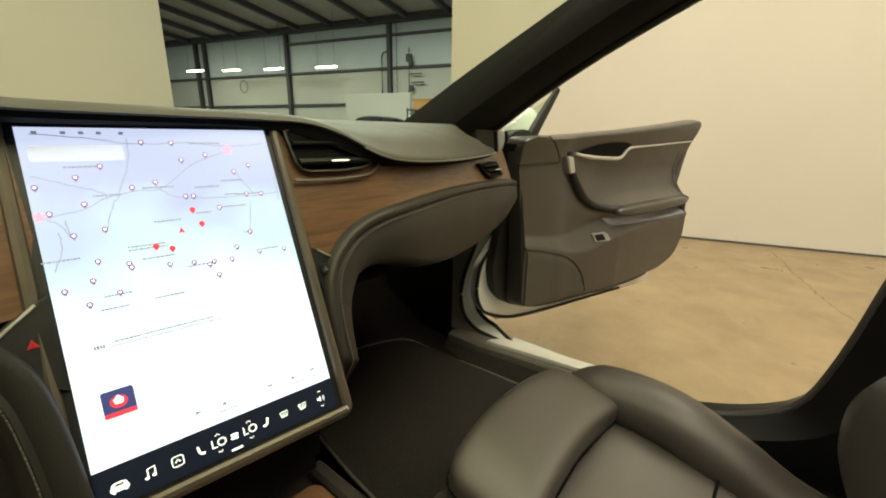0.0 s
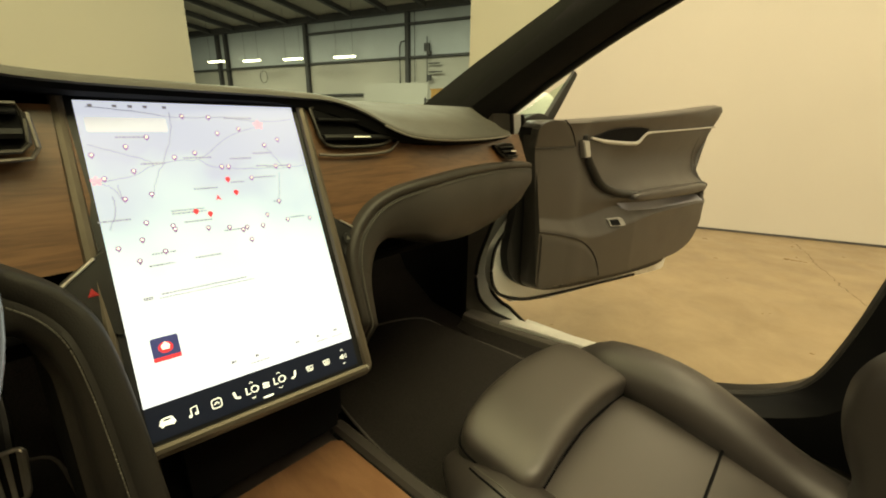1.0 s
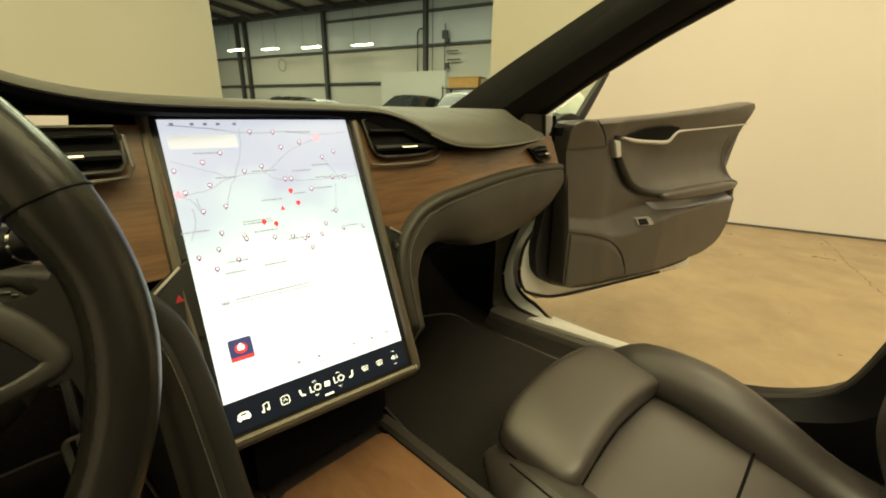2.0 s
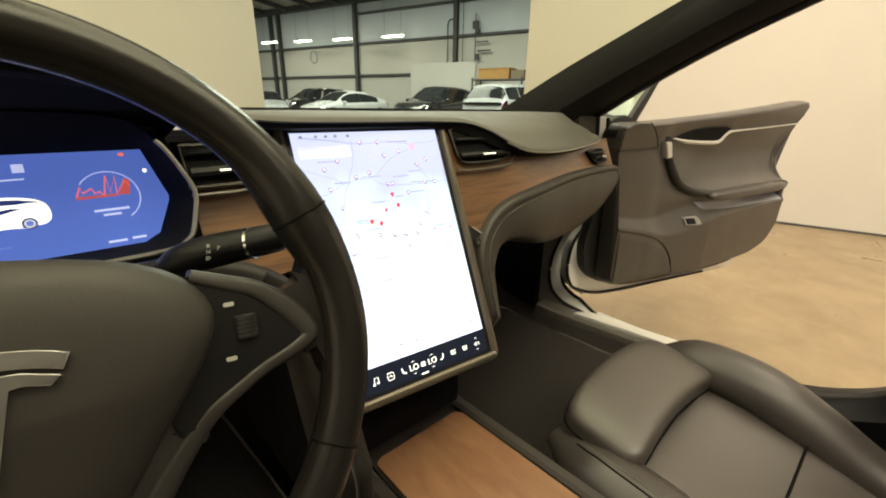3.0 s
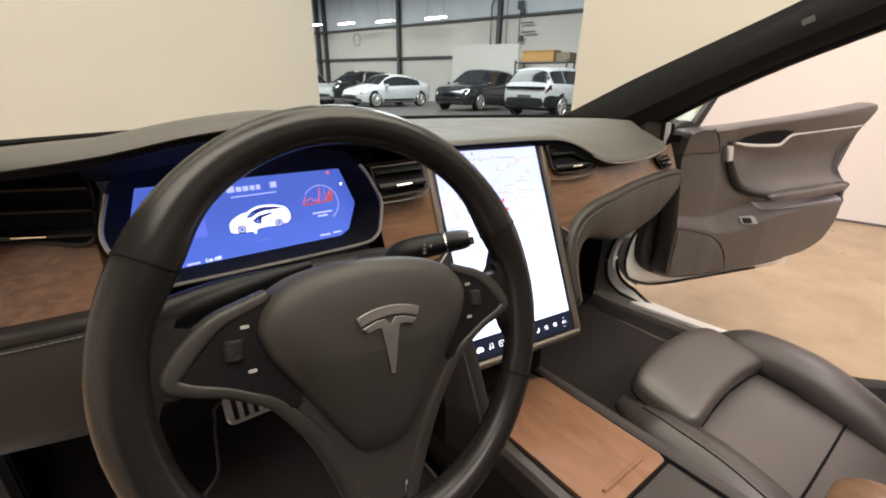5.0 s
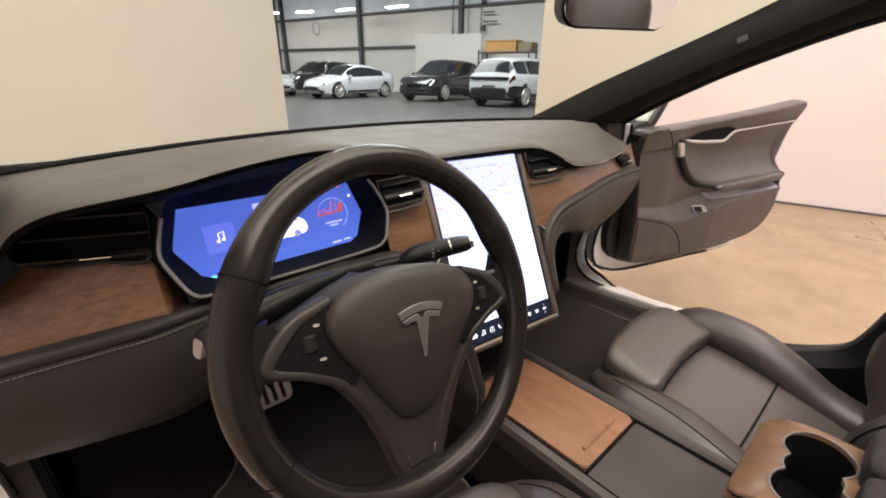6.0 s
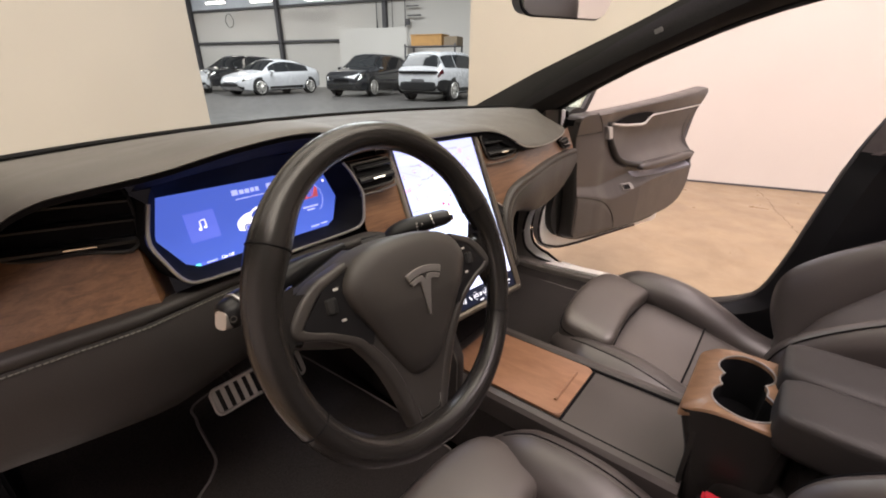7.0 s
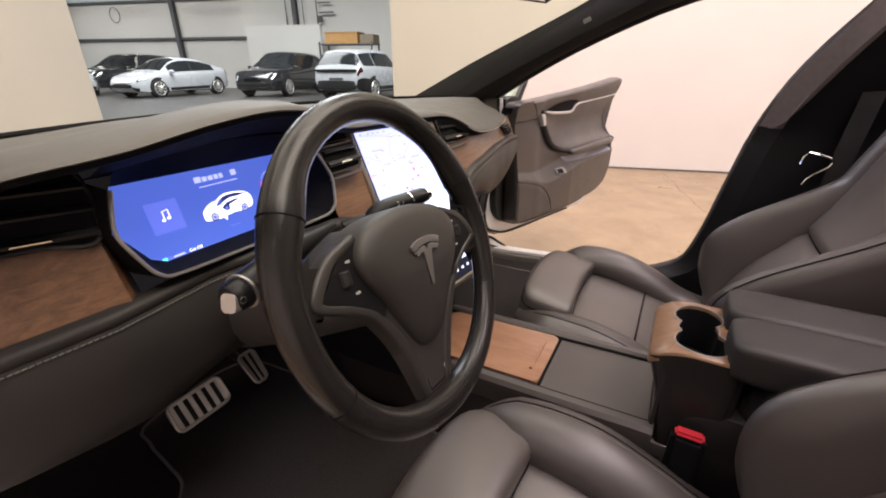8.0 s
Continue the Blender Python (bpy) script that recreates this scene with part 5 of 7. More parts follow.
for k, u in enumerate((0.073, 0.175, 0.271, 0.36, 0.431, 0.497, 0.565, 0.638, 0.728, 0.823, 0.922)):
    a = (u - 0.5) * SW
    if k in (4, 6):
        part("lettering", lettering("LO", 0.0115, sc, a, yb, 0.0012), G_ICON, bar, "white letters LO", 0)
        for s in (-1, 1):
            icon(ribbon([(a - 0.0022, yb + s * 0.0078), (a, yb + s * 0.0092), (a + 0.0022, yb + s * 0.0078)], 0.0009, sc, 0.001))
    elif k == 0:        # car seen from the front
        bm = prism(smooth2([(a - 0.0062, yb - 0.003), (a + 0.0062, yb - 0.003), (a + 0.0062, yb + 0.0008), (a + 0.004, yb + 0.004), (a - 0.004, yb + 0.004), (a - 0.0062, yb + 0.0008)], 24), sc, 0.0008, 0.0012)
        for x in (-0.0045, 0.0045):
            dot(a + x, yb - 0.0038, 0.002, 0.0016, 0.0004, bm)
        icon(bm)
        part("icon_gap", prism([(a - 0.0036, yb + 0.0012), (a + 0.0036, yb + 0.0012), (a + 0.0028, yb + 0.003), (a - 0.0028, yb + 0.003)], sc, 0.0012, 0.0014), G_BARDARK, bar, "", 0)
    elif k == 1:        # notes
        bm = ribbon([(a - 0.0022, yb - 0.003), (a - 0.0022, yb + 0.0042), (a + 0.0036, yb + 0.0052), (a + 0.0036, yb - 0.002)], 0.0012, sc, 0.001)
        dot(a - 0.0033, yb - 0.0034, 0.0032, 0.0024, 0.001, bm)
        dot(a + 0.0025, yb - 0.0024, 0.0032, 0.0024, 0.001, bm)
        icon(bm)
    elif k == 2:        # tile with a chevron
        o2 = rounded(0.0095, 0.0095, 0.0025)
        icon(ribbon([(a + p, yb + q) for p, q in o2 + o2[:1]], 0.0010, sc, 0.001))
        icon(ribbon([(a - 0.0022, yb - 0.001), (a, yb + 0.0014), (a + 0.0022, yb - 0.001)], 0.0012, sc, 0.001))
    elif k in (3, 7):   # seats
        s = 1 if k == 3 else -1
        icon(ribbon([(a - s * 0.0026, yb + 0.0045), (a - s * 0.0015, yb - 0.0012), (a - s * 0.0002, yb - 0.0026), (a + s * 0.0032, yb - 0.0032)], 0.0021, sc, 0.001))
    elif k == 5:        # fan
        bm = bmesh.new()
        for q in range(4):
            t = radians(40 + 90 * q)
            prism([(a + 0.0024 * math.cos(t) + 0.0021 * math.cos(t + w), yb + 0.0024 * math.sin(t) + 0.0014 * math.sin(t + w)) for w in (2 * math.pi * j / 9 for j in range(9))], sc, 0.0008, 0.0012, 0, bm)
        icon(bm)
        part("icon_line", prism([(a - 0.0055, yb - 0.0138), (a + 0.0055, yb - 0.0138), (a + 0.0055, yb - 0.0118), (a - 0.0055, yb - 0.0118)], sc, 0.0008, 0.0012), G_ICON, bar, "", 0)
    elif k in (8, 9):   # heated panes
        icon(ribbon([(a - 0.0042, yb + 0.0032), (a + 0.0042, yb + 0.0032), (a + 0.0031, yb - 0.0022), (a - 0.0031, yb - 0.0022), (a - 0.0042, yb + 0.0032)], 0.0010, sc, 0.001))
        for x in (-0.0018, 0.0, 0.0018):
            icon(dot(a + x, yb - 0.0002, 0.0007, 0.0042, 0.0003))
    else:               # loudspeaker
        icon(prism([(a - 0.0042, yb - 0.0012), (a - 0.0042, yb + 0.0012), (a - 0.0022, yb + 0.0012), (a + 0.0002, yb + 0.0032), (a + 0.0002, yb - 0.0032), (a - 0.0022, yb - 0.0012)], sc, 0.0008, 0.0012))
        for r_ in (0.002, 0.0038):
            icon(ribbon([(a + 0.0008 + r_ * math.cos(t), yb + r_ * math.sin(t)) for t in (radians(-45 + 15 * j) for j in range(7))], 0.0008, sc, 0.001))
        for s in (-1, 1):
            icon(ribbon([(a - 0.0018, yb + s * 0.0078), (a, yb + s * 0.0092), (a + 0.0018, yb + s * 0.0078)], 0.0009, sc, 0.001))


# ---- instrument cluster ----
cl = plane_map((-0.398, 0.012, 0.889), (1, 0.02, 0), (0, 0.29, 1))
cluster = thing("instrument_cluster", cl(0, -0.06, -0.01), "lit blue instrument display with a satin metal rim", "instrument cluster")
HEX = [(-0.133, 0.053), (0.122, 0.051), (0.139, -0.004), (0.118, -0.050), (-0.12, -0.050), (-0.150, 0.0)]
G_BLUE = glow("cluster_blue", (0.056, 0.118, 0.5), 1.0)
cd = part("display", prism(HEX, cl, -0.004, 0.0), G_BLUE, cluster, "lit blue display", 0)
RIMC = [(-0.150, 0.082), (-0.172, 0.018), (-0.152, -0.032), (-0.138, -0.045), (0.126, -0.047), (0.144, -0.034), (0.157, 0.01), (0.138, 0.056), (0.11, 0.09), (-0.1, 0.1)]
RIM = []
for i in range(66):
    f = i * len(RIMC) / 66
    (a0, b0), (a1, b1) = RIMC[int(f)], RIMC[(int(f) + 1) % len(RIMC)]
    RIM.append((a0 + (a1 - a0) * (f - int(f)), b0 + (b1 - b0) * (f - int(f))))
for _ in range(2):
    RIM = [((RIM[i - 1][0] + 2 * RIM[i][0] + RIM[(i + 1) % 66][0]) / 4, (RIM[i - 1][1] + 2 * RIM[i][1] + RIM[(i + 1) % 66][1]) / 4) for i in range(66)]
rim3 = lambda a, b: cl(a, b, 0.0) + V(0, -0.062, 0.0)
off = 0
rows = [[rim3(*RIM[i]) for i in range(66)]]
near = []
for a, b in RIM:
    best = min(range(240), key=lambda k: (HEX[k // 40][0] + (HEX[(k // 40 + 1) % 6][0] - HEX[k // 40][0]) * (k % 40) / 40 - a * 0.9) ** 2 + (HEX[k // 40][1] + (HEX[(k // 40 + 1) % 6][1] - HEX[k // 40][1]) * (k % 40) / 40 - b * 0.9) ** 2)
    h0, h1, t = HEX[best // 40], HEX[(best // 40 + 1) % 6], best % 40 / 40
    near.append(cl(h0[0] + (h1[0] - h0[0]) * t, h0[1] + (h1[1] - h0[1]) * t, 0.001))
rows.append(near)
part("shroud", loft(rows, True), M_DEEP, cluster, "black inner shroud")
k0 = next(i for i in range(66) if RIM[i][1] >= 0.068 and RIM[(i + 1) % 66][1] < 0.068)
seq = [(k0 + 1 + j) % 66 for j in range(66)]
seq = [i for i in seq if RIM[i][1] < 0.068]
part("rim", tube([rim3(*RIM[i]) for i in seq], 0.0024, 8, False, None, (0, 1, 0)), M_RIMTRIM, cluster, "satin metal rim")
out_rows = [[rim3(a * 1.02, b * 1.03) + V(0, 0.0, 0) for a, b in (RIM[i] for i in seq)], [rim3(a * 1.06, b * 1.12) + V(0, 0.05, 0) for a, b in (RIM[i] for i in seq)], [rim3(a * 1.08, b * 1.2) + V(0, 0.12, 0) for a, b in (RIM[i] for i in seq)]]
part("outer_shell", loft(out_rows), M_DEEP, cluster)
G_W, G_LB, G_OR, G_CY = glow("cluster_white", (0.95, 0.97, 1), 1.3), glow("cluster_light_blue", (0.10, 0.16, 0.66), 1.0), glow("cluster_orange", (0.85, 0.12, 0.06), 1.2), glow("cluster_cyan", (0.1, 0.8, 0.8), 1.2)


def shape(ol, d0, d1, mat, name, label=""):
    return part(name, prism(ol, cl, d0, d1), mat, cd, label, 0)


shape([(-0.0892 + a, 0.0035 + b) for a, b in rounded(0.040, 0.040, 0.0015)], 0.0, 0.0006, G_LB, "music_tile", "pale blue music tile")
bm = ribbon([(-0.0917, -0.0005), (-0.0917, 0.0105), (-0.0845, 0.012), (-0.0845, 0.001)], 0.0014, cl, 0.001)
for a, b in ((-0.0932, -0.0005), (-0.086, 0.001)):
    prism([(a + p, b + q) for p, q in rounded(0.0042, 0.0034, 0.0012, 3)], cl, 0.0007, 0.0012, 0, bm)
part("music_note", bm, G_W, cd, "", 0)


def disc(a, b, rx, rz, d0, d1, mat, name):
    shape([(a + rx * math.cos(t), b + rz * math.sin(t)) for t in (radians(22.5 * k) for k in range(16))], d0, d1, mat, name)


# small car picture: body, roof glass, doorway, open door, wheels
G_INK, G_SHADE = glow("cluster_ink", (0.012, 0.03, 0.16), 1.0), glow("cluster_shade", (0.5, 0.56, 0.72), 1.0)
shape(smooth2([(-0.0396, -0.0183), (-0.0423, -0.0139), (-0.0417, -0.0058), (-0.0357, 0.0), (-0.026, 0.0048), (-0.0182, 0.0058), (-0.0117, 0.0095), (-0.0019, 0.0122), (0.0122, 0.0118), (0.0264, 0.0088), (0.0344, 0.0038), (0.0372, -0.004), (0.0359, -0.0123), (0.0287, -0.0165), (0.0062, -0.0172), (-0.0081, -0.0178), (-0.0224, -0.02)], 64), 0.0, 0.0008, G_W, "car_picture", "white car drawing with an open door")
shape([(-0.0209, -0.0025), (-0.018, 0.002), (-0.014, 0.0054), (-0.0085, 0.008), (-0.0023, 0.0097), (0.0075, 0.0098), (0.0167, 0.0088), (0.0334, 0.005), (0.023, 0.0052), (0.0132, 0.0046), (0.005, 0.005), (-0.0024, 0.0037), (-0.008, 0.0015), (-0.0139, -0.0014)], 0.0008, 0.001, G_INK, "roof_glass")
shape([(-0.0205, -0.0018), (-0.0165, 0.0022), (-0.0085, 0.0062), (-0.0105, 0.0028), (-0.0142, -0.0008)], 0.001, 0.0011, G_BLUE, "windscreen")
shape([(-0.0138, -0.0062), (-0.0046, -0.0006), (0.0101, 0.0014), (0.0182, 0.0), (0.0096, -0.0016), (-0.0013, -0.0045), (-0.0025, -0.0122), (-0.0091, -0.0113)], 0.0008, 0.001, G_INK, "open_doorway")
shape([(-0.0095, -0.0068), (-0.0055, -0.0052), (-0.0042, -0.0105), (-0.0078, -0.0105)], 0.001, 0.0012, G_LB, "seat_picture")
shape([(-0.0212, -0.0144), (-0.0118, -0.0109), (-0.0093, -0.0156), (-0.0123, -0.0246)], 0.0009, 0.0013, G_W, "open_door")
part("car_line", ribbon([(-0.0212, -0.0142), (-0.0165, -0.0195), (-0.0125, -0.0246)], 0.0006, cl, 0.0015), G_SHADE, cd, "", 0)
part("car_line", ribbon([(0.0, -0.0165), (0.02, -0.0185), (0.035, -0.0135)], 0.0008, cl, 0.0012), G_SHADE, cd, "", 0)
disc(-0.018, 0.0035, 0.0018, 0.0014, 0.0008, 0.0012, G_W, "wing_mirror")
for a, b in ((-0.0287, -0.0153), (0.0205, -0.0143)):
    disc(a, b, 0.0058, 0.0056, 0.001, 0.0012, G_INK, "car_wheel")
    disc(a, b, 0.0042, 0.004, 0.0012, 0.0014, G_SHADE, "car_rim")
    disc(a, b, 0.0026, 0.0025, 0.0014, 0.0015, G_LB, "car_hub")
G_TITLE = glow("cluster_pale_blue", (0.42, 0.5, 0.9), 1.0)
# a title of five letters and a single one, as bars
for a, w in ((-0.037, 0.0105), (-0.0255, 0.0075), (-0.017, 0.0078), (-0.008, 0.0068), (-0.0002, 0.0062), (0.0185, 0.0095)):
    h = 0.008 if w > 0.009 else 0.0064
    shape([(a, 0.0345), (a + w * 0.9, 0.0345), (a + w * 0.9, 0.0345 + h), (a, 0.0345 + h)], 0.0, 0.0006, G_TITLE, "title_bar")
shape([(-0.0335, 0.0275), (0.0252, 0.0275), (0.0252, 0.0289), (-0.0335, 0.0289)], 0.0, 0.0006, G_TITLE, "subtitle_bar")
shape([(-0.0115, -0.0352), (0.004, -0.0352), (0.004, -0.0334), (-0.0115, -0.0334)], 0.0, 0.0006, G_LB, "caption_bar")
part("gauge_arc", ribbon([(0.0855 + 0.0265 * math.cos(t), 0.003 + 0.0265 * math.sin(t)) for t in (radians(-58 + 7.5 * k) for k in range(28))], 0.0009, cl, 0.0006), G_TITLE, cd, "", 0)
part("energy_graph", ribbon([(0.0591, 0.0056), (0.0634, 0.0153), (0.0648, 0.0089), (0.0726, 0.0132), (0.0743, 0.0077), (0.0788, 0.0093), (0.0816, 0.0045), (0.0859, 0.0252), (0.0871, 0.0076), (0.0935, 0.0243), (0.0925, 0.0053), (0.1012, 0.0187), (0.1046, 0.0134)], 0.0012, cl, 0.0008), G_OR, cd, "orange energy graph", 0)
G_RUST = glow("cluster_rust", (0.42, 0.07, 0.08), 1.0)
shape([(0.0935, 0.0045), (0.1035, 0.004), (0.1059, 0.0185), (0.1015, 0.0215)], 0.0, 0.0006, G_RUST, "graph_block")
shape([(0.0585, 0.003), (0.0935, 0.0035), (0.0935, 0.0058), (0.0585, 0.0058)], 0.0, 0.0005, G_RUST, "graph_foot")
for a, b, w in ((0.0699, -0.0114, 0.0297), (0.0766, -0.0164, 0.0153), (0.0748, -0.0452, 0.0162), (0.0957, -0.0445, 0.0126), (-0.0997, -0.0488, 0.015)):
    shape([(a, b), (a + w, b), (a + w, b + 0.0024), (a, b + 0.0024)], 0.0, 0.0006, G_TITLE, "value_bar")
shape([(-0.1108 + a, -0.0478 + b) for a, b in rounded(0.0062, 0.0042, 0.001, 3)], 0.0, 0.0006, G_CY, "battery_mark")
shape([(-0.1045 + a, -0.0478 + b) for a, b in rounded(0.0066, 0.0042, 0.001, 3)], 0.0, 0.0005, G_LB, "battery_rest")
part("lettering", lettering("Car Off", 0.0058, cl, -0.0696, -0.047, 0.0008), G_W, cd, "white words Car Off", 0)
disc(0.1041, 0.0465, 0.0028, 0.0016, 0.0, 0.0006, G_OR, "warning_mark")
disc(0.1215, 0.0277, 0.002, 0.0022, 0.0, 0.0006, G_W, "door_mark")

# ---- steering wheel ----
TILT = radians(21.7)
ROLL = radians(-6.5)
wu0, wv0 = V(math.cos(0.0246), math.sin(0.0246), 0), V(0, math.sin(TILT), math.cos(TILT))
wu = wu0 * math.cos(ROLL) + wv0 * math.sin(ROLL)
wv = wv0 * math.cos(ROLL) - wu0 * math.sin(ROLL)
WC = V(-0.386, -0.2945, 0.860)
wp = plane_map(WC, wu, wv)
wheel = thing("steering_wheel", WC, "black leather steering wheel with satin spokes and a silver badge", "steering wheel")
RX, RZ = 0.1756, 0.180


def rim_at(t, k=1.0):
    c, s = math.cos(t), math.sin(t)
    flat = 1.0 - 0.02 * max(0.0, -s) ** 6
    return RX * c * k, RZ * s * k * flat


pts, rad = [], []
for k in range(96):
    t = 2 * math.pi * k / 96
    dg = math.degrees(t)
    bulge = sum(math.exp(-(((dg - g + 180) % 360 - 180) / 12) ** 2) for g in (27, 153))
    side = sum(math.exp(-(((dg - g + 180) % 360 - 180) / 14) ** 2) for g in (0, 180))
    base = math.exp(-(((dg - 270 + 180) % 360 - 180) / 30) ** 2)
    pts.append(wp(*rim_at(t, 1.0 - 0.018 * bulge - 0.012 * base)))
    rad.append(0.0160 + 0.0038 * bulge + 0.001 * side + 0.0018 * base)
nrm = wu.cross(wv)
part("rim", tube(pts, rad, 18, True, None, nrm), M_WHEEL, wheel, "black leather rim")
for dg in (26, 154, 211, 332):
    k = int(round(dg / 3.75)) % 96
    rv = (pts[k] - WC).normalized()
    tv = nrm.cross(rv)
    part("rim_seam", tube([pts[k] + (rad[k] + 0.0002) * (rv * math.cos(a) + nrm * math.sin(a)) for a in (radians(20 * j) for j in range(18))], 0.0007, 5, True, None, tv), M_DEEP, wheel, "stitched seam")
# centre pad
PADO = [(0.0, 0.064), (0.05, 0.059), (0.08, 0.046), (0.094, 0.024), (0.088, 0.001), (0.070, -0.028), (0.046, -0.066), (0.026, -0.094), (0.01, -0.103), (-0.01, -0.103), (-0.026, -0.094), (-0.046, -0.066), (-0.070, -0.028), (-0.088, 0.001), (-0.094, 0.024), (-0.08, 0.046), (-0.05, 0.059)]
po = smooth2(PADO, 60)
rows = []
for s, d in ((1.0, -0.03), (1.0, 0.004), (0.985, 0.0105), (0.94, 0.0155), (0.8, 0.0198), (0.6, 0.0225), (0.35, 0.0235), (0.02, 0.0238)):
    rows.append([wp(a * s, q, d - 0.16 * max(0.0, -q - 0.01)) for a, b in po for q in [(b + 0.01) * s - 0.01]])
part("airbag_cover", loft(rows, True, None, True), M_COVER, wheel, "dark grey soft centre cover", 60)
M_BADGE = material("brushed_badge_metal", (0.36, 0.35, 0.34), 0.38, 0.75, vary=0.05, vscale=60)
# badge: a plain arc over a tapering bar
em = lambda a, b, d=0.0: wp(a + 0.0028, b + 0.0002, 0.0235 + d - 0.16 * max(0.0, -b - 0.007))
arc = [(0.075 * math.sin(t), -0.052 + 0.075 * math.cos(t)) for t in (radians(-22 + 4 * k) for k in range(12))]
arc2 = [(0.068 * math.sin(t), -0.052 + 0.068 * math.cos(t)) for t in (radians(22 - 4 * k) for k in range(12))]
badge = part("badge", prism(arc + arc2, em, -0.002, 0.003, 0.0006), M_BADGE, wheel, "silver badge")
BADGE_STEM = [(-0.0245, 0.0085), (-0.012, 0.0125), (-0.005, 0.013), (0.0, 0.007), (0.005, 0.013), (0.012, 0.0125), (0.0245, 0.0085), (0.021, 0.005), (0.012, 0.0075), (0.0078, 0.007), (0.001, -0.033), (-0.001, -0.033), (-0.0078, 0.007), (-0.012, 0.0075), (-0.021, 0.005)]
part("badge_stem", prism(BADGE_STEM, em, -0.002, 0.003, 0.0005), M_BADGE, badge)
# thin brighter tubes draw the highlights along the badge's bevel
for ol in (arc + arc2, BADGE_STEM):
    part("badge_edge_glint", tube([em(a, b, 0.0026) for a, b in ol], 0.0004, 5, True, None, nrm), M_SILVER, badge, "edge highlight drawn as a bright silver line")
wl = lambda a, b, d: wp(a, b, d - 0.12 * max(0.0, -b - 0.03))
M_BRACKET = material("dark_satin_bracket", (0.045, 0.041, 0.038), 0.4, 0.1, vary=0.1, vscale=30)
for sx in (-1, 1):
    # side spoke: back body, button panel and satin bracket
    arm = smooth2([(sx * a, b) for a, b in ((0.06, 0.045), (0.096, 0.038), (0.119, 0.032), (0.136, 0.030), (0.148, 0.035), (0.154, 0.048), (0.160, 0.06), (0.173, 0.055), (0.179, 0.0), (0.173, -0.045), (0.161, -0.034), (0.155, -0.016), (0.149, -0.008), (0.125, -0.017), (0.107, -0.025), (0.085, -0.036), (0.06, -0.042))], 84)
    sp_ = part("spoke", prism(arm, wp, -0.020, 0.003, 0.008, None, 4), M_WHEEL, wheel, "black leather side spoke", 60)
    pan = smooth2([(sx * a, b) for a, b in ((0.08, 0.045), (0.112, 0.030), (0.127, 0.017), (0.139, 0.004), (0.144, -0.003), (0.130, -0.009), (0.112, -0.017), (0.09, -0.03), (0.07, -0.042), (0.066, 0.0))], 60)
    part("button_panel", prism(pan, wp, -0.006, 0.0055, 0.002), M_STALK, sp_, "black button panel")
    br = spline([(sx * a, b, w) for a, b, w in ((0.084, 0.0455, 0.009), (0.102, 0.0390, 0.0105), (0.1185, 0.0325, 0.012), (0.1335, 0.0205, 0.0145), (0.1445, 0.0075, 0.0145), (0.149, -0.0025, 0.0125), (0.138, -0.0095, 0.010), (0.1185, -0.0165, 0.009), (0.103, -0.0245, 0.0092), (0.0875, -0.034, 0.0105), (0.073, -0.05, 0.0125), (0.058, -0.071, 0.0145), (0.046, -0.094, 0.0155), (0.034, -0.125, 0.015), (0.0225, -0.162, 0.012))], 90)
    rows = []
    for i, q in enumerate(br):
        tt = (br[min(i + 2, 89)] - br[max(i - 2, 0)])
        tt = V(tt.x, tt.y, 0).normalized()
        nx, ny = -tt.y * sx, tt.x * sx
        rows.append([wl(q.x + nx * q.z * k, q.y + ny * q.z * k, d) for k, d in ((0.5, -0.012), (0.5, 0.002), (0.43, 0.0052), (0.2, 0.0066), (-0.2, 0.0068), (-0.36, 0.0064), (-0.5, 0.0036), (-0.5, -0.012))])
    part("bracket", loft(rows, True, None, True), M_BRACKET, sp_, "dark satin bracket and lower spoke", 60)
    part("scroll_wheel", tube([wp(sx * 0.11, 0.0185, 0.003), wp(sx * 0.11, 0.0175, 0.003), wp(sx * 0.11, 0.0045, 0.003), wp(sx * 0.11, 0.0035, 0.003)], [0.0062, 0.0072, 0.0072, 0.0062], 16), M_RUBBER, sp_, "ribbed scroll wheel")
    for k in range(5):
        part("wheel_rib", tube([wp(sx * 0.11 - 0.005, 0.006 + 0.0026 * k, 0.0083), wp(sx * 0.11, 0.006 + 0.0026 * k, 0.0103), wp(sx * 0.11 + 0.005, 0.006 + 0.0026 * k, 0.0083)], 0.0006, 5), M_BLACK, sp_)
    for a, b in ((0.102, 0.026), (0.1, -0.006)):
        part("button_mark", prism([(sx * a + p, b + q) for p, q in rounded(0.006, 0.0026, 0.001, 3)], wp, 0.006, 0.0066), M_MARK, sp_)
part("lower_plate", prism(smooth2([(-0.08, -0.032), (0.0, -0.032), (0.08, -0.032), (0.06, -0.06), (0.046, -0.09), (0.036, -0.12), (0.025, -0.155), (0.018, -0.164), (-0.018, -0.164), (-0.025, -0.155), (-0.036, -0.12), (-0.046, -0.09), (-0.06, -0.06)], 48), wl, -0.016, 0.004, 0.004), M_COVER, wheel, "dark lower spoke plate")
part("spoke_clip", ribbon([(-0.019, -0.14), (-0.016, -0.157), (0.016, -0.157), (0.019, -0.14)], 0.0025, wl, 0.0047), M_CHROME, wheel)
part("hub", tube([wp(0, 0, -0.09), wp(0, 0, -0.02)], 0.05, 20), M_BLACK, wheel)
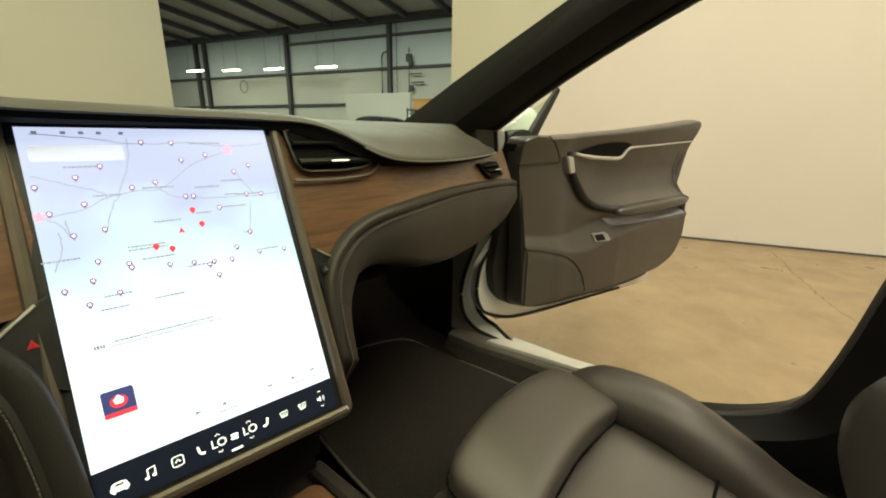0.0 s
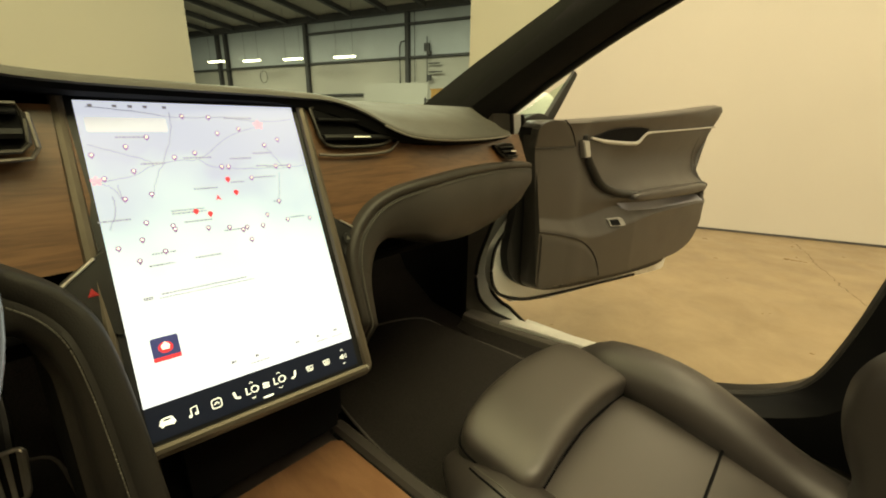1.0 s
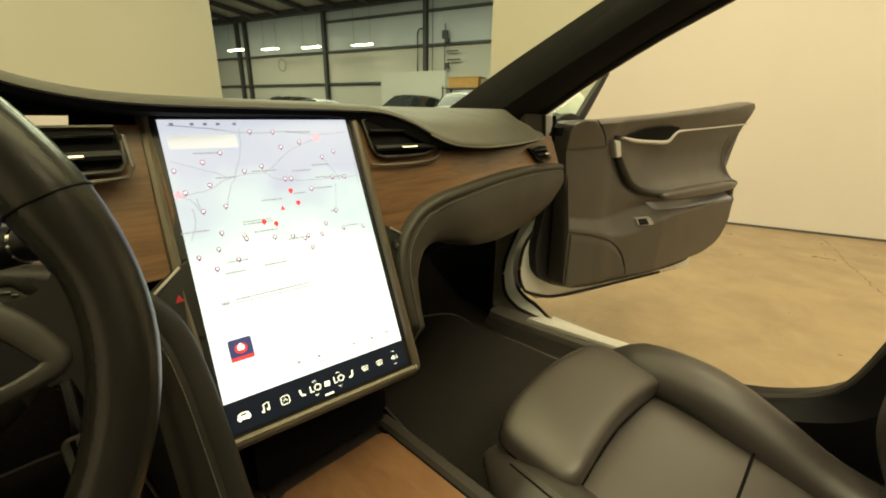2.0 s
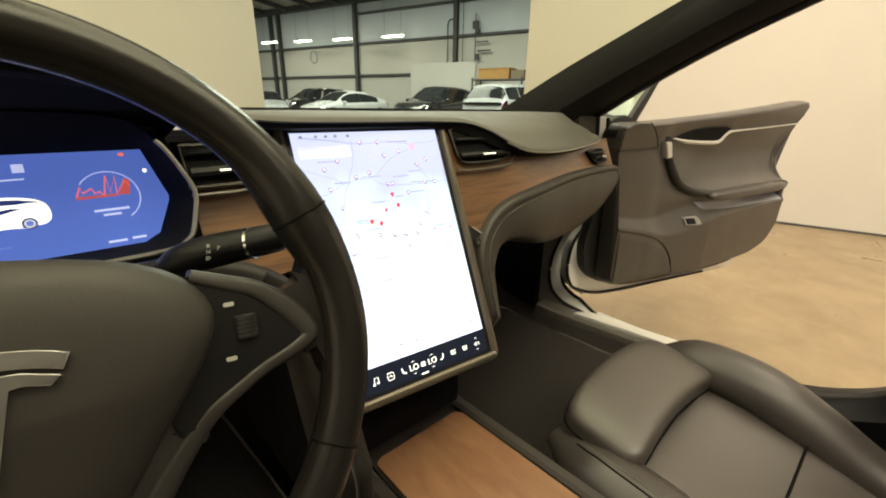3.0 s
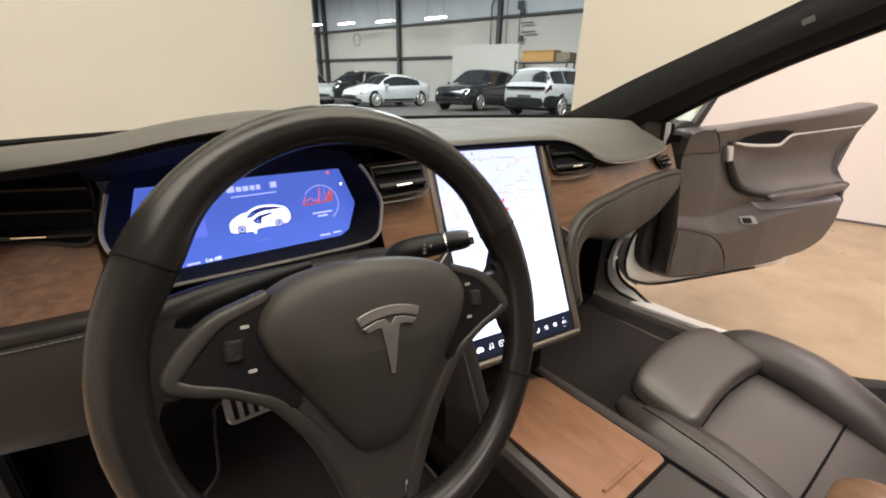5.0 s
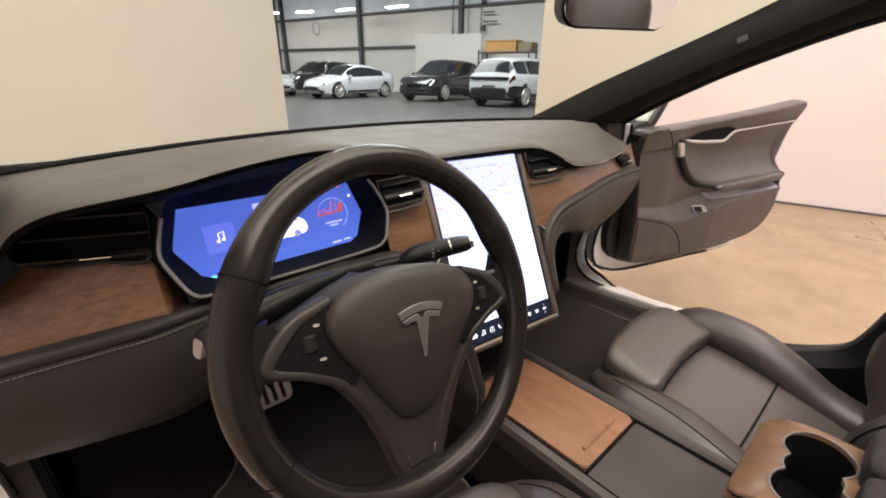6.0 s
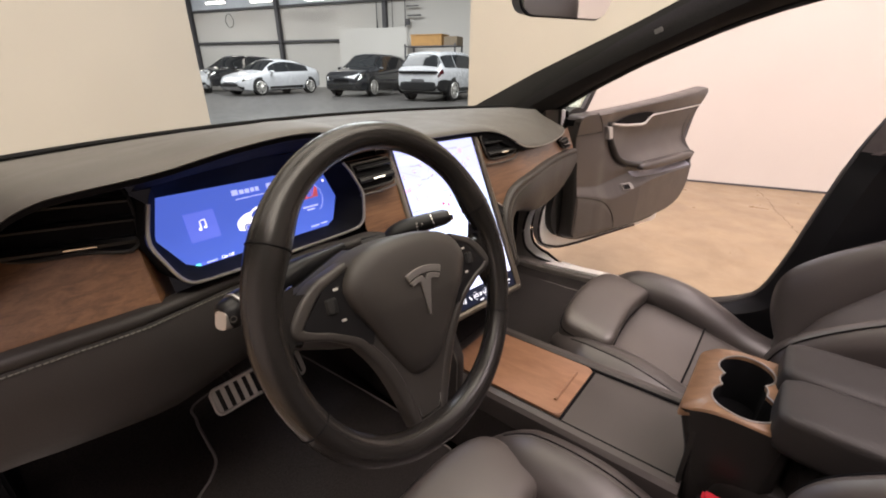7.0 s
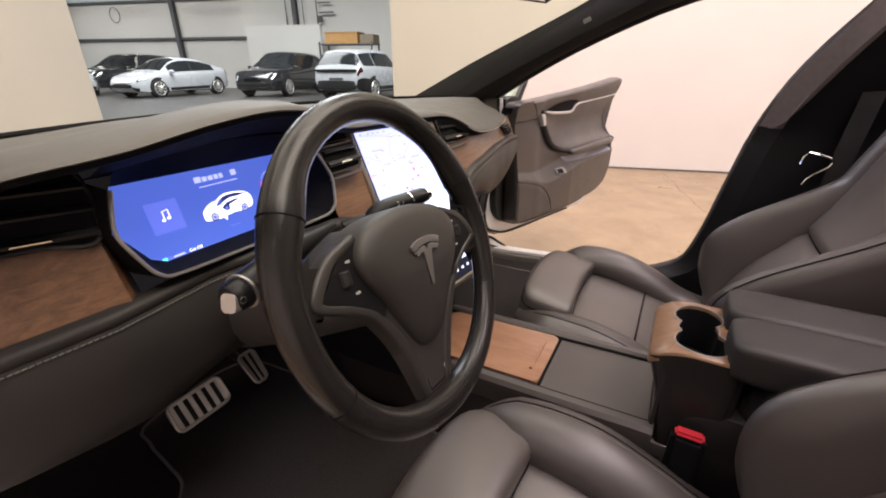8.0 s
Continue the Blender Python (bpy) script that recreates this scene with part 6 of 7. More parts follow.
# steering column and stalks
M_SHROUD = material("soft_black_shroud_plastic", (0.035, 0.034, 0.035), 0.5, vary=0.08, vscale=30, grain=0.1, gscale=700, spec=0.4)
col = thing("steering_column", (-0.39, -0.1, 0.8), "black steering column shroud", "steering column")
ax = -nrm
c0 = WC + ax * 0.05
part("shroud", loft([[c0 + ax * d + wu0 * (r * math.cos(t)) + wv0 * (0.85 * r * math.sin(t) - 0.01) for t in (2 * math.pi * k / 24 for k in range(24))] for d, r in ((0.0, 0.056), (0.02, 0.07), (0.1, 0.08), (0.2, 0.088), (0.27, 0.09))], True, None, True), M_SHROUD, col)
gear = thing("drive_selector", (-0.3, -0.22, 0.87), "black drive selector stalk with a silver band", "stalk")
g0, g1 = V(-0.328, -0.14, 0.853), V(-0.213, -0.211, 0.885)
sp3 = spline([g0.lerp(g1, 0.24), g0.lerp(g1, 0.45) + V(0, 0, 0.003), g0.lerp(g1, 0.75) + V(0, 0, 0.002), g1], 16)
part("stem", tube([g0, g0.lerp(g1, 0.3)], [0.01, 0.007], 10), M_STALK, gear)
part("body", tube(sp3, [0.006, 0.0105, 0.0138, 0.016, 0.0175, 0.0183, 0.0187, 0.0187, 0.0184, 0.018, 0.0175, 0.0172, 0.017, 0.0165, 0.0158, 0.013], 16, False, None, (0, 0, 1), 0.72), M_STALK, gear)
part("band", tube([g0.lerp(g1, 0.785) + V(0, 0, 0.0015), g0.lerp(g1, 0.8) + V(0, 0, 0.0015)], 0.0176, 16, False, None, (0, 0, 1), 0.735), M_CHROME, gear, "silver band")
part("end_button", tube([g1, g1 + (g1 - g0).normalized() * 0.005], 0.0115, 14, False, None, (0, 0, 1), 0.72), M_CHROME, gear, "silver end button")
gq = plane_map(g0.lerp(g1, 0.61) + (g1 - g0).cross(V(0, 0, 1)).normalized() * 0.0175 + V(0, 0, 0.0065), (g1 - g0), V(0.25, 0.45, 0.85))
for ch, a, b in (("R", -0.002, 0.0048), ("N", -0.002, 0.0), ("D", -0.002, -0.0048), ("P", 0.006, 0.0012)):
    part("mark", lettering(ch, 0.0044, gq, a, b, 0.002), M_MARK, gear, "pale letter " + ch, 0)
turn = thing("turn_stalk", (-0.5, -0.2, 0.87), "black indicator stalk with a silver end cap", "stalk")
t0, t1 = V(-0.405, -0.198, 0.893), V(-0.553, -0.224, 0.881)
td = (t1 - t0).normalized()
part("body", tube(spline([t0, t0.lerp(t1, 0.5) + V(0, 0, 0.003), t1], 10), [0.004, 0.006, 0.008, 0.0105, 0.013, 0.015, 0.0163, 0.0172, 0.0178, 0.0178], 18, False, None, (0, 0, 1), 0.92), M_STALK, turn)
part("ring", tube([t1 - td * 0.001, t1 + td * 0.0015], 0.0186, 22, False, None, (0, 0, 1), 0.92), M_BADGE, turn, "thin silver ring")
part("twist_knob", tube([t1 + td * 0.001, t1 + td * 0.004, t1 + td * 0.014, t1 + td * 0.017], [0.016, 0.0168, 0.0150, 0.012], 18, False, None, (0, 0, 1), 0.9), M_STALK, turn, "black twist knob")
ec = plane_map(t1 + td * 0.016 + V(0, -0.003, -0.001), V(0.2, -0.95, 0.1), V(0.25, 0.1, 0.95))
part("end_cap", prism(rounded(0.0165, 0.0175, 0.005), lambda a, b, d: ec(a, b, -d), -0.004, 0.0065, 0.002), M_SILVER, turn, "silver end cap")
part("knob_mark", tube([t1 + td * 0.008 + V(-0.004, -0.0155, 0.002) + V(0, 0, 0.003 * math.sin(k)) + V(0.003 * math.cos(k), 0, 0) for k in (math.pi * j / 5 for j in range(10))], 0.0005, 5, True), M_STITCH, turn, "pale mark")

# ---- seats ----
def seat(name, xc, dy, sx, label, shift=(0, 0, 0), power=7):
    """A leather bucket seat; sx is +1 when its outer side lies towards +x; shift moves the backrest on the cushion."""
    T = thing(name, (xc, -0.6 + dy, 0.3), label, "car seat", "front seats")

    def at(x, y, z):
        return V(xc + sx * x, y + dy, z)
    # thigh support, insert, bolsters, shell
    rot = Matrix.Rotation(radians(9), 4, "X")

    def roll_bend(p):
        q = p.copy()
        q.z += 0.012 * (1 - (p.x / 0.18) ** 2)
        q.y += -0.02 * (p.x / 0.18) ** 2
        return q
    part("thigh_support", soft(at(-0.005, -0.300, 0.468), (0.175, 0.072, 0.044), power, rot, roll_bend, 10), M_LEATHER, T, "padded thigh support", 60)

    loop = []
    for k in range(56):
        t = 2 * math.pi * k / 56
        c, s = math.cos(t), math.sin(t)
        loop.append(at(-0.005, -0.300, 0.468) + rot.to_3x3() @ roll_bend(V(0.1755 * math.copysign(abs(c) ** (2 / power), c), 0.0725 * math.copysign(abs(s) ** (2 / power), s), 0.004)))
    part("support_piping", tube(loop, 0.0018, 5, True), M_DEEP, T)

    def ins_bend(p):
        q = p.copy()
        q.z += -0.014 * (1 - (p.x / 0.165) ** 2) - 0.03 * ((p.y - 0.28) / 0.44) ** 2
        return q
    part("cushion", soft(at(-0.005, -0.625, 0.377), (0.168, 0.295, 0.05), 6, Matrix.Rotation(radians(11), 4, "X"), ins_bend, 12), M_LEATHER, T, "seat cushion insert", 60)
    for side, nm in ((1, "outer_bolster"), (-1, "inner_bolster")):
        h = 0.044 if side > 0 else (0.0 if sx > 0 else 0.034)
        path = spline([at(side * 0.165, -0.245, 0.435), at(side * 0.19, -0.33, 0.436 + h * 0.9), at(side * 0.198, -0.44, 0.432 + h), at(side * 0.2, -0.54, 0.405 + h * 0.8), at(side * 0.197, -0.65, 0.38 + h * 0.35), at(side * 0.185, -0.84, 0.375)], 24)
        rr = [float(np.interp(k, [0, 5, 12, 18, 23], [0.024, 0.058, 0.06, 0.053, 0.047] if side > 0 else [0.024, 0.06, 0.066, 0.063, 0.06])) for k in range(24)]
        part(nm, tube(path, rr, 16, False, None, (0, 0, 1), 0.86), M_LEATHER_B, T, "leather side bolster", 60)
        for off, rad, mt in (((0.74, 0.0016, M_DEEP), (0.64, 0.0008, M_STITCH)) if side > 0 else ((0.26, 0.0016, M_DEEP), (0.12, 0.0008, M_STITCH))):
            seam = []
            for i, p in enumerate(path):
                d = (path[min(i + 1, 23)] - path[max(i - 1, 0)]).normalized()
                side_way = d.cross(V(0, 0, 1)).normalized()
                side_way *= math.copysign(1, side_way.x * sx * side)
                rise = V(0, 0, 1) - d * d.z
                seam.append(p + rr[i] * (side_way * off + rise.normalized() * (0.86 * math.sqrt(1 - off * off) - 0.012)))
            part("bolster_seam", tube(seam[3:-2], rad, 5), mt, T)
    part("insert_seam", tube([at(x, -0.542, 0.4475 - 0.014 * (1 - (x / 0.165) ** 2) - 0.03 * 0.24) for x in np.linspace(-0.15, 0.15, 12)], 0.0022, 6), M_DEEP, T)
    part("cushion_base", soft(at(0, -0.56, 0.335), (0.2, 0.28, 0.035), 6, None, None, 6), M_BLACK, T, "black cushion base")
    part("skirt", soft(at(0.215, -0.6, 0.325), (0.02, 0.25, 0.04), 5, None, None, 6), M_BLACK, T, "black side cover")
    part("seat_switch", soft(at(0.248, -0.72, 0.365), (0.008, 0.06, 0.012), 4, None, None, 4), M_SILVER, T, "silver seat switch")
    for y in (-0.36, -0.8):
        for x in (-0.17, 0.17):
            part("rail", box(at(x, y, 0.315), (0.03, 0.14, 0.05), 0.005), M_STEEL, T)
    # backrest
    seat_at = at

    def at(x, y, z):
        return seat_at(x, y, z) + V(*shift)
    bk = at(0, -0.80, 0.47)

    def on_back(x, s, d):
        return bk + V(sx * x, 0, 0) + V(0, -math.sin(radians(22)), math.cos(radians(22))) * s + V(0, math.cos(radians(22)), math.sin(radians(22))) * d
    rot2 = Matrix.Rotation(radians(22), 4, "X")
    inset = lambda z: float(np.interp(z, [0.42, 0.455, 0.574, 0.69, 0.784, 0.9, 1.0, 1.1], [-0.695, -0.707, -0.757, -0.85, -0.896, -0.935, -0.972, -1.02]))
    ridge = lambda z: float(np.interp(z, [0.42, 0.5, 0.56, 0.63, 0.683, 0.727, 0.794, 0.83, 0.9, 1.0, 1.1], [-0.705, -0.668, -0.655, -0.66, -0.705, -0.765, -0.866, -0.908, -0.943, -0.975, -1.02]))
    even = lambda g, z: (g(z - 0.03) + g(z - 0.015) + g(z) + g(z + 0.015) + g(z + 0.03)) / 5
    narrow = lambda z: float(np.interp(z, [0.42, 0.8, 0.95, 1.05, 1.1], [1.0, 1.0, 0.92, 0.76, 0.62]))
    heights = [0.43 + 0.67 * k / 60 for k in range(61)]
    for lo, hi, nm in ((0.43, 0.6935, "backrest_lower"), (0.6965, 1.095, "backrest_upper")):
        rows = []
        for z in np.linspace(lo, hi, 30):
            edge = 0.014 * max(0.0, 1 - min(z - lo, hi - z) / 0.018) ** 2
            rows.append([at(u * narrow(z), even(inset, z) - edge + 0.006 * (1 - (u / 0.15) ** 2) - 0.02 * max(0.0, abs(u) / 0.15 - 0.9) * 10 * 0.4, z) for u in np.linspace(-0.152, 0.152, 17)])
        part(nm, loft(rows), M_LEATHER, T, "padded backrest insert", 60)
    for side, nm in ((1, "outer_back_bolster"), (-1, "inner_back_bolster")):
        rows, seam = [], []
        for z in heights:
            y0, y1, k = even(inset, z), even(ridge, z), narrow(z)
            p = max(0.012, y1 - y0)
            rows.append([at(side * u * k, y, z) for u, y in ((0.146, y0 - 0.03), (0.147, y0 - 0.008), (0.153, y0 + 0.12 * p), (0.164, y0 + 0.5 * p), (0.178, y0 + 0.86 * p), (0.194, y0 + p), (0.209, y0 + p - 0.006), (0.222, y0 + p - 0.026), (0.229, y0 + p - 0.06), (0.226, y0 - 0.05), (0.214, y0 - 0.13))])
            seam.append(at(side * 0.211 * k, y0 + p - 0.0062, z))
        part(nm, loft(rows), M_LEATHER_B, T, "leather back bolster", 70)
        part("back_seam", tube(seam[3:-6], 0.0013, 5), M_DEEP, T)
    part("back_shell", soft(on_back(0, 0.30, -0.1), (0.22, 0.035, 0.34), 6, rot2, None, 6), M_BLACK, T, "black seat back shell")
    part("headrest", soft(at(0, -1.045, 1.13), (0.13, 0.05, 0.085), 4, rot2, None, 6), M_LEATHER, T, "integrated headrest", 60)
    return T


seat("passenger_seat", 0.378, 0.0, 1, "charcoal leather passenger bucket seat with raised bolsters")
seat("driver_seat", -0.39, -0.05, -1, "charcoal leather driver bucket seat with raised bolsters", (0.02, 0.01, 0.02), 4.5)
bk = thing("belt_buckle", (-0.137, -0.64, 0.44), "black seat belt buckle with a red release button", "seat belt buckle")
part("stalk", box((-0.137, -0.648, 0.478), (0.026, 0.05, 0.11), 0.008), M_DEEP, bk)
part("release_button", box((-0.137, -0.648, 0.533), (0.02, 0.042, 0.010), 0.004), M_RED, bk, "red release button")

# ---- centre console ----
con = thing("centre_console", (0, -0.35, 0.31), "low centre console with wood lid and leather tray cover", "console")
part("body", soft((0.0, -0.36, 0.385), (0.118, 0.34, 0.085), 8, None, None, 6), M_LEATHER_B, con, "dark leather console body")
zc = lambda y: 0.470 + 0.012 * (-0.1 - y) / 0.3
for sx in (1, -1):
    rows = []
    for y in np.linspace(-0.085, -0.60, 16):
        z = zc(y)
        rows.append([V(sx * x, y, z + d) for x, d in ((0.094, -0.012), (0.095, 0.004), (0.100, 0.009), (0.114, 0.008), (0.121, 0.0), (0.124, -0.03), (0.122, -0.14))])
    part("rail", loft(rows), M_LEATHER_B, con, "dark side rail")
lidw = [(a, b) for a, b in rounded(0.176, 0.275, 0.012)]
lid = part("wood_lid", prism(lidw, lambda a, b, d: V(a + 0.003, -0.25 + b, zc(-0.25 + b) + d), -0.012, 0.004, 0.002), M_LIDWOOD, con, "brown wood sliding lid")
part("lid_grip", tube([V(-0.05, -0.362, zc(-0.36) + 0.006), V(0.055, -0.362, zc(-0.36) + 0.006)], 0.0035, 8), M_LIDWOOD, lid, "raised wood finger grip")
part("tray_cover", prism([(a, b) for a, b in rounded(0.184, 0.2, 0.006)], lambda a, b, d: V(a, -0.492 + b, zc(-0.49 + b) - 0.004 + d), -0.012, 0.003, 0.002), M_LEATHER_B, con, "leather tray cover")
part("end_slot", tube([V(x, -0.5935, zc(-0.59) - 0.0005) for x in (-0.09, 0.0, 0.09)], 0.003, 6), M_DEEP, con)
for x in (-0.0925, 0.0925):
    part("groove", tube([V(x, y, zc(y) + 0.001) for y in np.linspace(-0.1, -0.59, 8)], 0.0032, 6), M_DEEP, con)
part("lid_gap", tube([V(x, -0.3905, zc(-0.39) + 0.0005) for x in (-0.088, 0.0, 0.088)], 0.0028, 6), M_DEEP, con)
for sx in (1, -1):
    part("floor_side", loft([[V(sx * 0.122, y, 0.45), V(sx * 0.13, y, 0.38), V(sx * 0.14, y, 0.31)] for y in np.linspace(0.1, -0.62, 6)]), M_CARPET, con, "black carpeted side")

cup = thing("cup_holder_console", (0, -0.63, 0.31), "raised console with a wood-topped double cup holder", "console")
part("box", soft((-0.008, -0.895, 0.445), (0.101, 0.295, 0.12), 9, None, None, 8), M_WHEEL, cup, "dark leather console box")
part("rear_box", soft((-0.008, -0.955, 0.50), (0.099, 0.25, 0.138), 9, None, None, 8), M_WHEEL, cup, "dark leather box under the armrest")
zt = 0.655
cx, cyy = -0.012, -0.635
hole = []
R1, R2 = 0.037, 0.04
for k in range(96):
    t = 2 * math.pi * k / 96
    # two cups side by side with a waist
    best = 0
    for hx, hy, R in ((0.042, 0.0, R1), (-0.042, -0.006, R2), (0.0, 0.0, 0.03)):
        ux, uy = math.cos(t), math.sin(t)
        bq = ux * hx + uy * hy
        ds = bq * bq - (hx * hx + hy * hy - R * R)
        if ds > 0:
            best = max(best, bq + math.sqrt(ds))
    hole.append((best * math.cos(t), best * math.sin(t)))
bm = bmesh.new()
edge = []
for k in range(96):
    t = 2 * math.pi * k / 96
    c, s = math.cos(t), math.sin(t)
    f = min((0.096 if c > 0 else 0.091) / max(abs(c), 1e-6), 0.0675 / max(abs(s), 1e-6))
    f = min(f, 0.107)
    edge.append((f * c, f * s))
def top(a, b, d=0.0):
    return V(cx + a, cyy + b, zt + d - 0.02 * max(0, b) ** 2 / 0.0045)
part("skirt", loft([[top(a, b, -0.004) for a, b in edge], [top(a, b * (0.7 if b > 0 else 1), -0.08) for a, b in edge], [top(a, b * (0.45 if b > 0 else 1), -0.2) for a, b in edge]], True), M_WHEEL, cup)
rows = [[top(a * 0.94, b * 0.92, -0.010 - 0.012 * max(0.0, b - 0.03) / 0.0375) for a, b in edge], [top(a * 1.0, b * 1.006, -0.007 - 0.012 * max(0.0, b - 0.03) / 0.0375) for a, b in edge], [top(a * 0.993, b * 0.995, -0.003) for a, b in edge], [top(a * 0.97, b * 0.97, 0.0) for a, b in edge], [top(a * 1.03, b * 1.03, 0.001) for a, b in hole], [top(a, b, -0.002) for a, b in hole], [top(a, b, -0.006) for a, b in hole]]
part("wood_top", loft(rows, True), M_CUPWOOD, cup, "brown wood cup holder top", 50)
part("cup_rim", tube([top(a * 1.01, b * 1.01, 0.001) for a, b in hole], 0.0014, 6, True), M_RIMTRIM, cup, "thin silver rim")
rows = [[V(cx + a * k, cyy + b * k, z) for a, b in hole] for k, z in ((0.995, zt - 0.006), (0.97, zt - 0.03), (0.93, zt - 0.085))]
bm = loft(rows, True)
bm.verts.ensure_lookup_table()
bm.faces.new(bm.verts[-len(hole):])
part("cup_well", bm, M_DEEP, cup, "black cup wells")
part("front_panel", prism([(-0.1, 0.36), (0.095, 0.36), (0.095, 0.60), (0.08, 0.635), (-0.088, 0.635), (-0.1, 0.60)], lambda a, b, d: V(a - 0.005, -0.592 - d, b), 0.0, 0.012, 0.006), M_WHEEL, cup)
arm_ = thing("armrest", (0, -0.85, 0.65), "charcoal leather split armrest on the console", "armrest")
for sx in (1, -1):
    part("pad", soft((-0.005 + sx * 0.054, -0.848, 0.665), (0.0545, 0.175, 0.033), 9, None, None, 9), M_KNEE, arm_, "leather armrest pad", 60)
for sx in (1, -1):
    part("pad_seam", tube([V(-0.005 + sx * 0.054 + a, -0.69, 0.678) for a in np.linspace(-0.04, 0.04, 6)], 0.0012, 5), M_DEEP, arm_)
part("release_clip", tube([V(-0.09, -0.700, 0.655), V(-0.072, -0.699, 0.66), V(-0.055, -0.70, 0.668)], 0.003, 6), M_SILVER, arm_, "silver release clip")

# ---- pedals and mats ----
def pedal(name, c, w, h, n, lean, label, taper=1.0):
    """A pedal pad in its plane; taper is the foot's share of the head's width."""
    P = thing(name, c, label, "pedal", "pedals")
    flat = plane_map(c, (1, 0, 0.0), (0, math.sin(radians(lean)), math.cos(radians(lean))))
    pm = lambda a, b, d: flat(a * (1 - (1 - taper) * (0.5 - b / h)), b, d)
    part("plate", prism(rounded(w, h, 0.012), pm, -0.006, 0.0, 0.002), M_RUBBER, P)
    part("border", tube([pm(a, b, 0.001) for a, b in rounded(w - 0.006, h - 0.006, 0.012)], 0.004, 6, True), M_SILVER, P, "brushed metal border")
    for k in range(n):
        a = -w / 2 + w * (k + 0.5) / n
        part("bar", prism([(a + p, q) for p, q in rounded(w / n * 0.5, h - 0.008, 0.003, 3)], pm, 0.0, 0.003, 0.001), M_SILVER, P, "brushed metal bar")
    part("lever", tube([pm(0, 0, -0.005), pm(0, 0.1, -0.09), pm(0, 0.2, -0.11)], 0.01, 8), M_BLACK, P)
    return P


pedal("brake_pedal", V(-0.425, 0.215, 0.432), 0.115, 0.062, 6, 35, "brake pedal with brushed metal bars on black rubber")
pedal("accelerator_pedal", V(-0.263, 0.268, 0.389), 0.05, 0.085, 3, 40, "accelerator pedal with brushed metal bars on black rubber", 0.7)
M_BINDING = material("mat_binding", (0.11, 0.10, 0.095), 0.8, vary=0.1)
for sx, xo in ((1, 0.44), (-1, -0.36)):
    mt = thing("floor_mat", (xo, 0.1, 0.33), "dark grey carpet floor mat with a grey bound edge", "floor mat", "floor mats")
    if sx > 0:
        ol = smooth2([(-0.2, -0.32), (0.2, -0.32), (0.23, -0.1), (0.2, 0.12), (0.13, 0.2), (-0.1, 0.22), (-0.2, 0.1)], 48)
    else:
        ol = smooth2([(-0.16, -0.32), (0.2, -0.32), (0.235, -0.1), (0.225, 0.035), (0.185, 0.075), (0.158, 0.11), (0.15, 0.17), (0.14, 0.25), (0.11, 0.31), (-0.1, 0.32), (-0.16, 0.2)], 66)
    lay = lambda a, b, d: V(xo + a * sx, 0.05 + b, 0.326 + d + (0.5 * max(0.0, b - 0.08) ** 1.2 if sx > 0 else 0.03 * max(0.0, b)))
    part("carpet", prism(ol, lay, 0.0, 0.012), M_MAT, mt)
    part("binding", tube([lay(a, b, 0.012) for a, b in ol], 0.0032, 6, True), M_BINDING, mt, "grey edge binding")

# ---- passenger door, standing open ----
# pale blue base colour stands in for the reflection on the dark ledge
M_LEDGE_SHEEN = material("door_vinyl_painted_sheen", (0.28, 0.29, 0.36), 0.3, vary=0.05)
DO, DD, DW = V(0.86, 0.03, 0), V(0.982, -0.189, 0).normalized(), V(-0.189, -0.982, 0).normalized()


def dr(a, b, d=0.0):
    return DO + DD * a + V(0, 0, b) + DW * d


door = thing("passenger_door", dr(0.5, 0.32, -0.08), "open white car door with a charcoal inner panel and silver handle", "car door")
skin = [(0.02, 0.372), (0.2, 0.345), (1.01, 0.295), (1.06, 0.45), (1.09, 0.7), (1.09, 0.95), (1.04, 0.965), (0.5, 0.935), (0.06, 0.915), (0.03, 0.90), (0.005, 0.6), (0.0, 0.48), (0.005, 0.41)]
part("outer_skin", prism(skin, dr, -0.15, -0.075, 0.012), M_WHITE, door, "white painted outer skin")
part("inner_frame", prism(smooth2([(0.225, 0.353), (0.5, 0.333), (0.95, 0.302), (1.01, 0.32), (1.03, 0.45), (1.05, 0.7), (1.06, 0.95), (0.5, 0.94), (0.05, 0.925), (0.03, 0.8), (0.008, 0.68), (-0.034, 0.628), (-0.076, 0.577), (-0.088, 0.52), (-0.086, 0.48), (-0.07, 0.445), (-0.045, 0.419), (0.038, 0.381), (0.12, 0.365)], 120), dr, -0.10, -0.074, 0.006), M_WHITE, door, "white painted door frame")
M_GASKET = material("dark_gasket_rubber", (0.022, 0.021, 0.02), 0.6, vary=0.15)
part("front_gasket", prism(smooth2([(-0.03, 0.935), (-0.008, 0.81), (-0.028, 0.69), (-0.052, 0.582), (-0.048, 0.53), (-0.035, 0.493), (0.003, 0.455), (0.05, 0.431), (0.176, 0.393), (0.453, 0.368), (0.8, 0.35), (0.95, 0.37), (0.9, 0.45), (0.2, 0.45), (0.12, 0.5), (0.1, 0.6), (0.1, 0.935)], 110), dr, -0.074, -0.045, 0.004), M_GASKET, door, "dark rubber front gasket")
part("outer_seal", tube(spline([dr(a, b, -0.07) for a, b in ((0.008, 0.70), (-0.034, 0.632), (-0.076, 0.58), (-0.089, 0.52), (-0.086, 0.478), (-0.07, 0.443), (-0.045, 0.418), (0.038, 0.383), (0.12, 0.367), (0.3, 0.352), (0.5, 0.339), (0.75, 0.322))], 60), 0.005, 8), M_RUBBER, door, "black rubber outer seal")
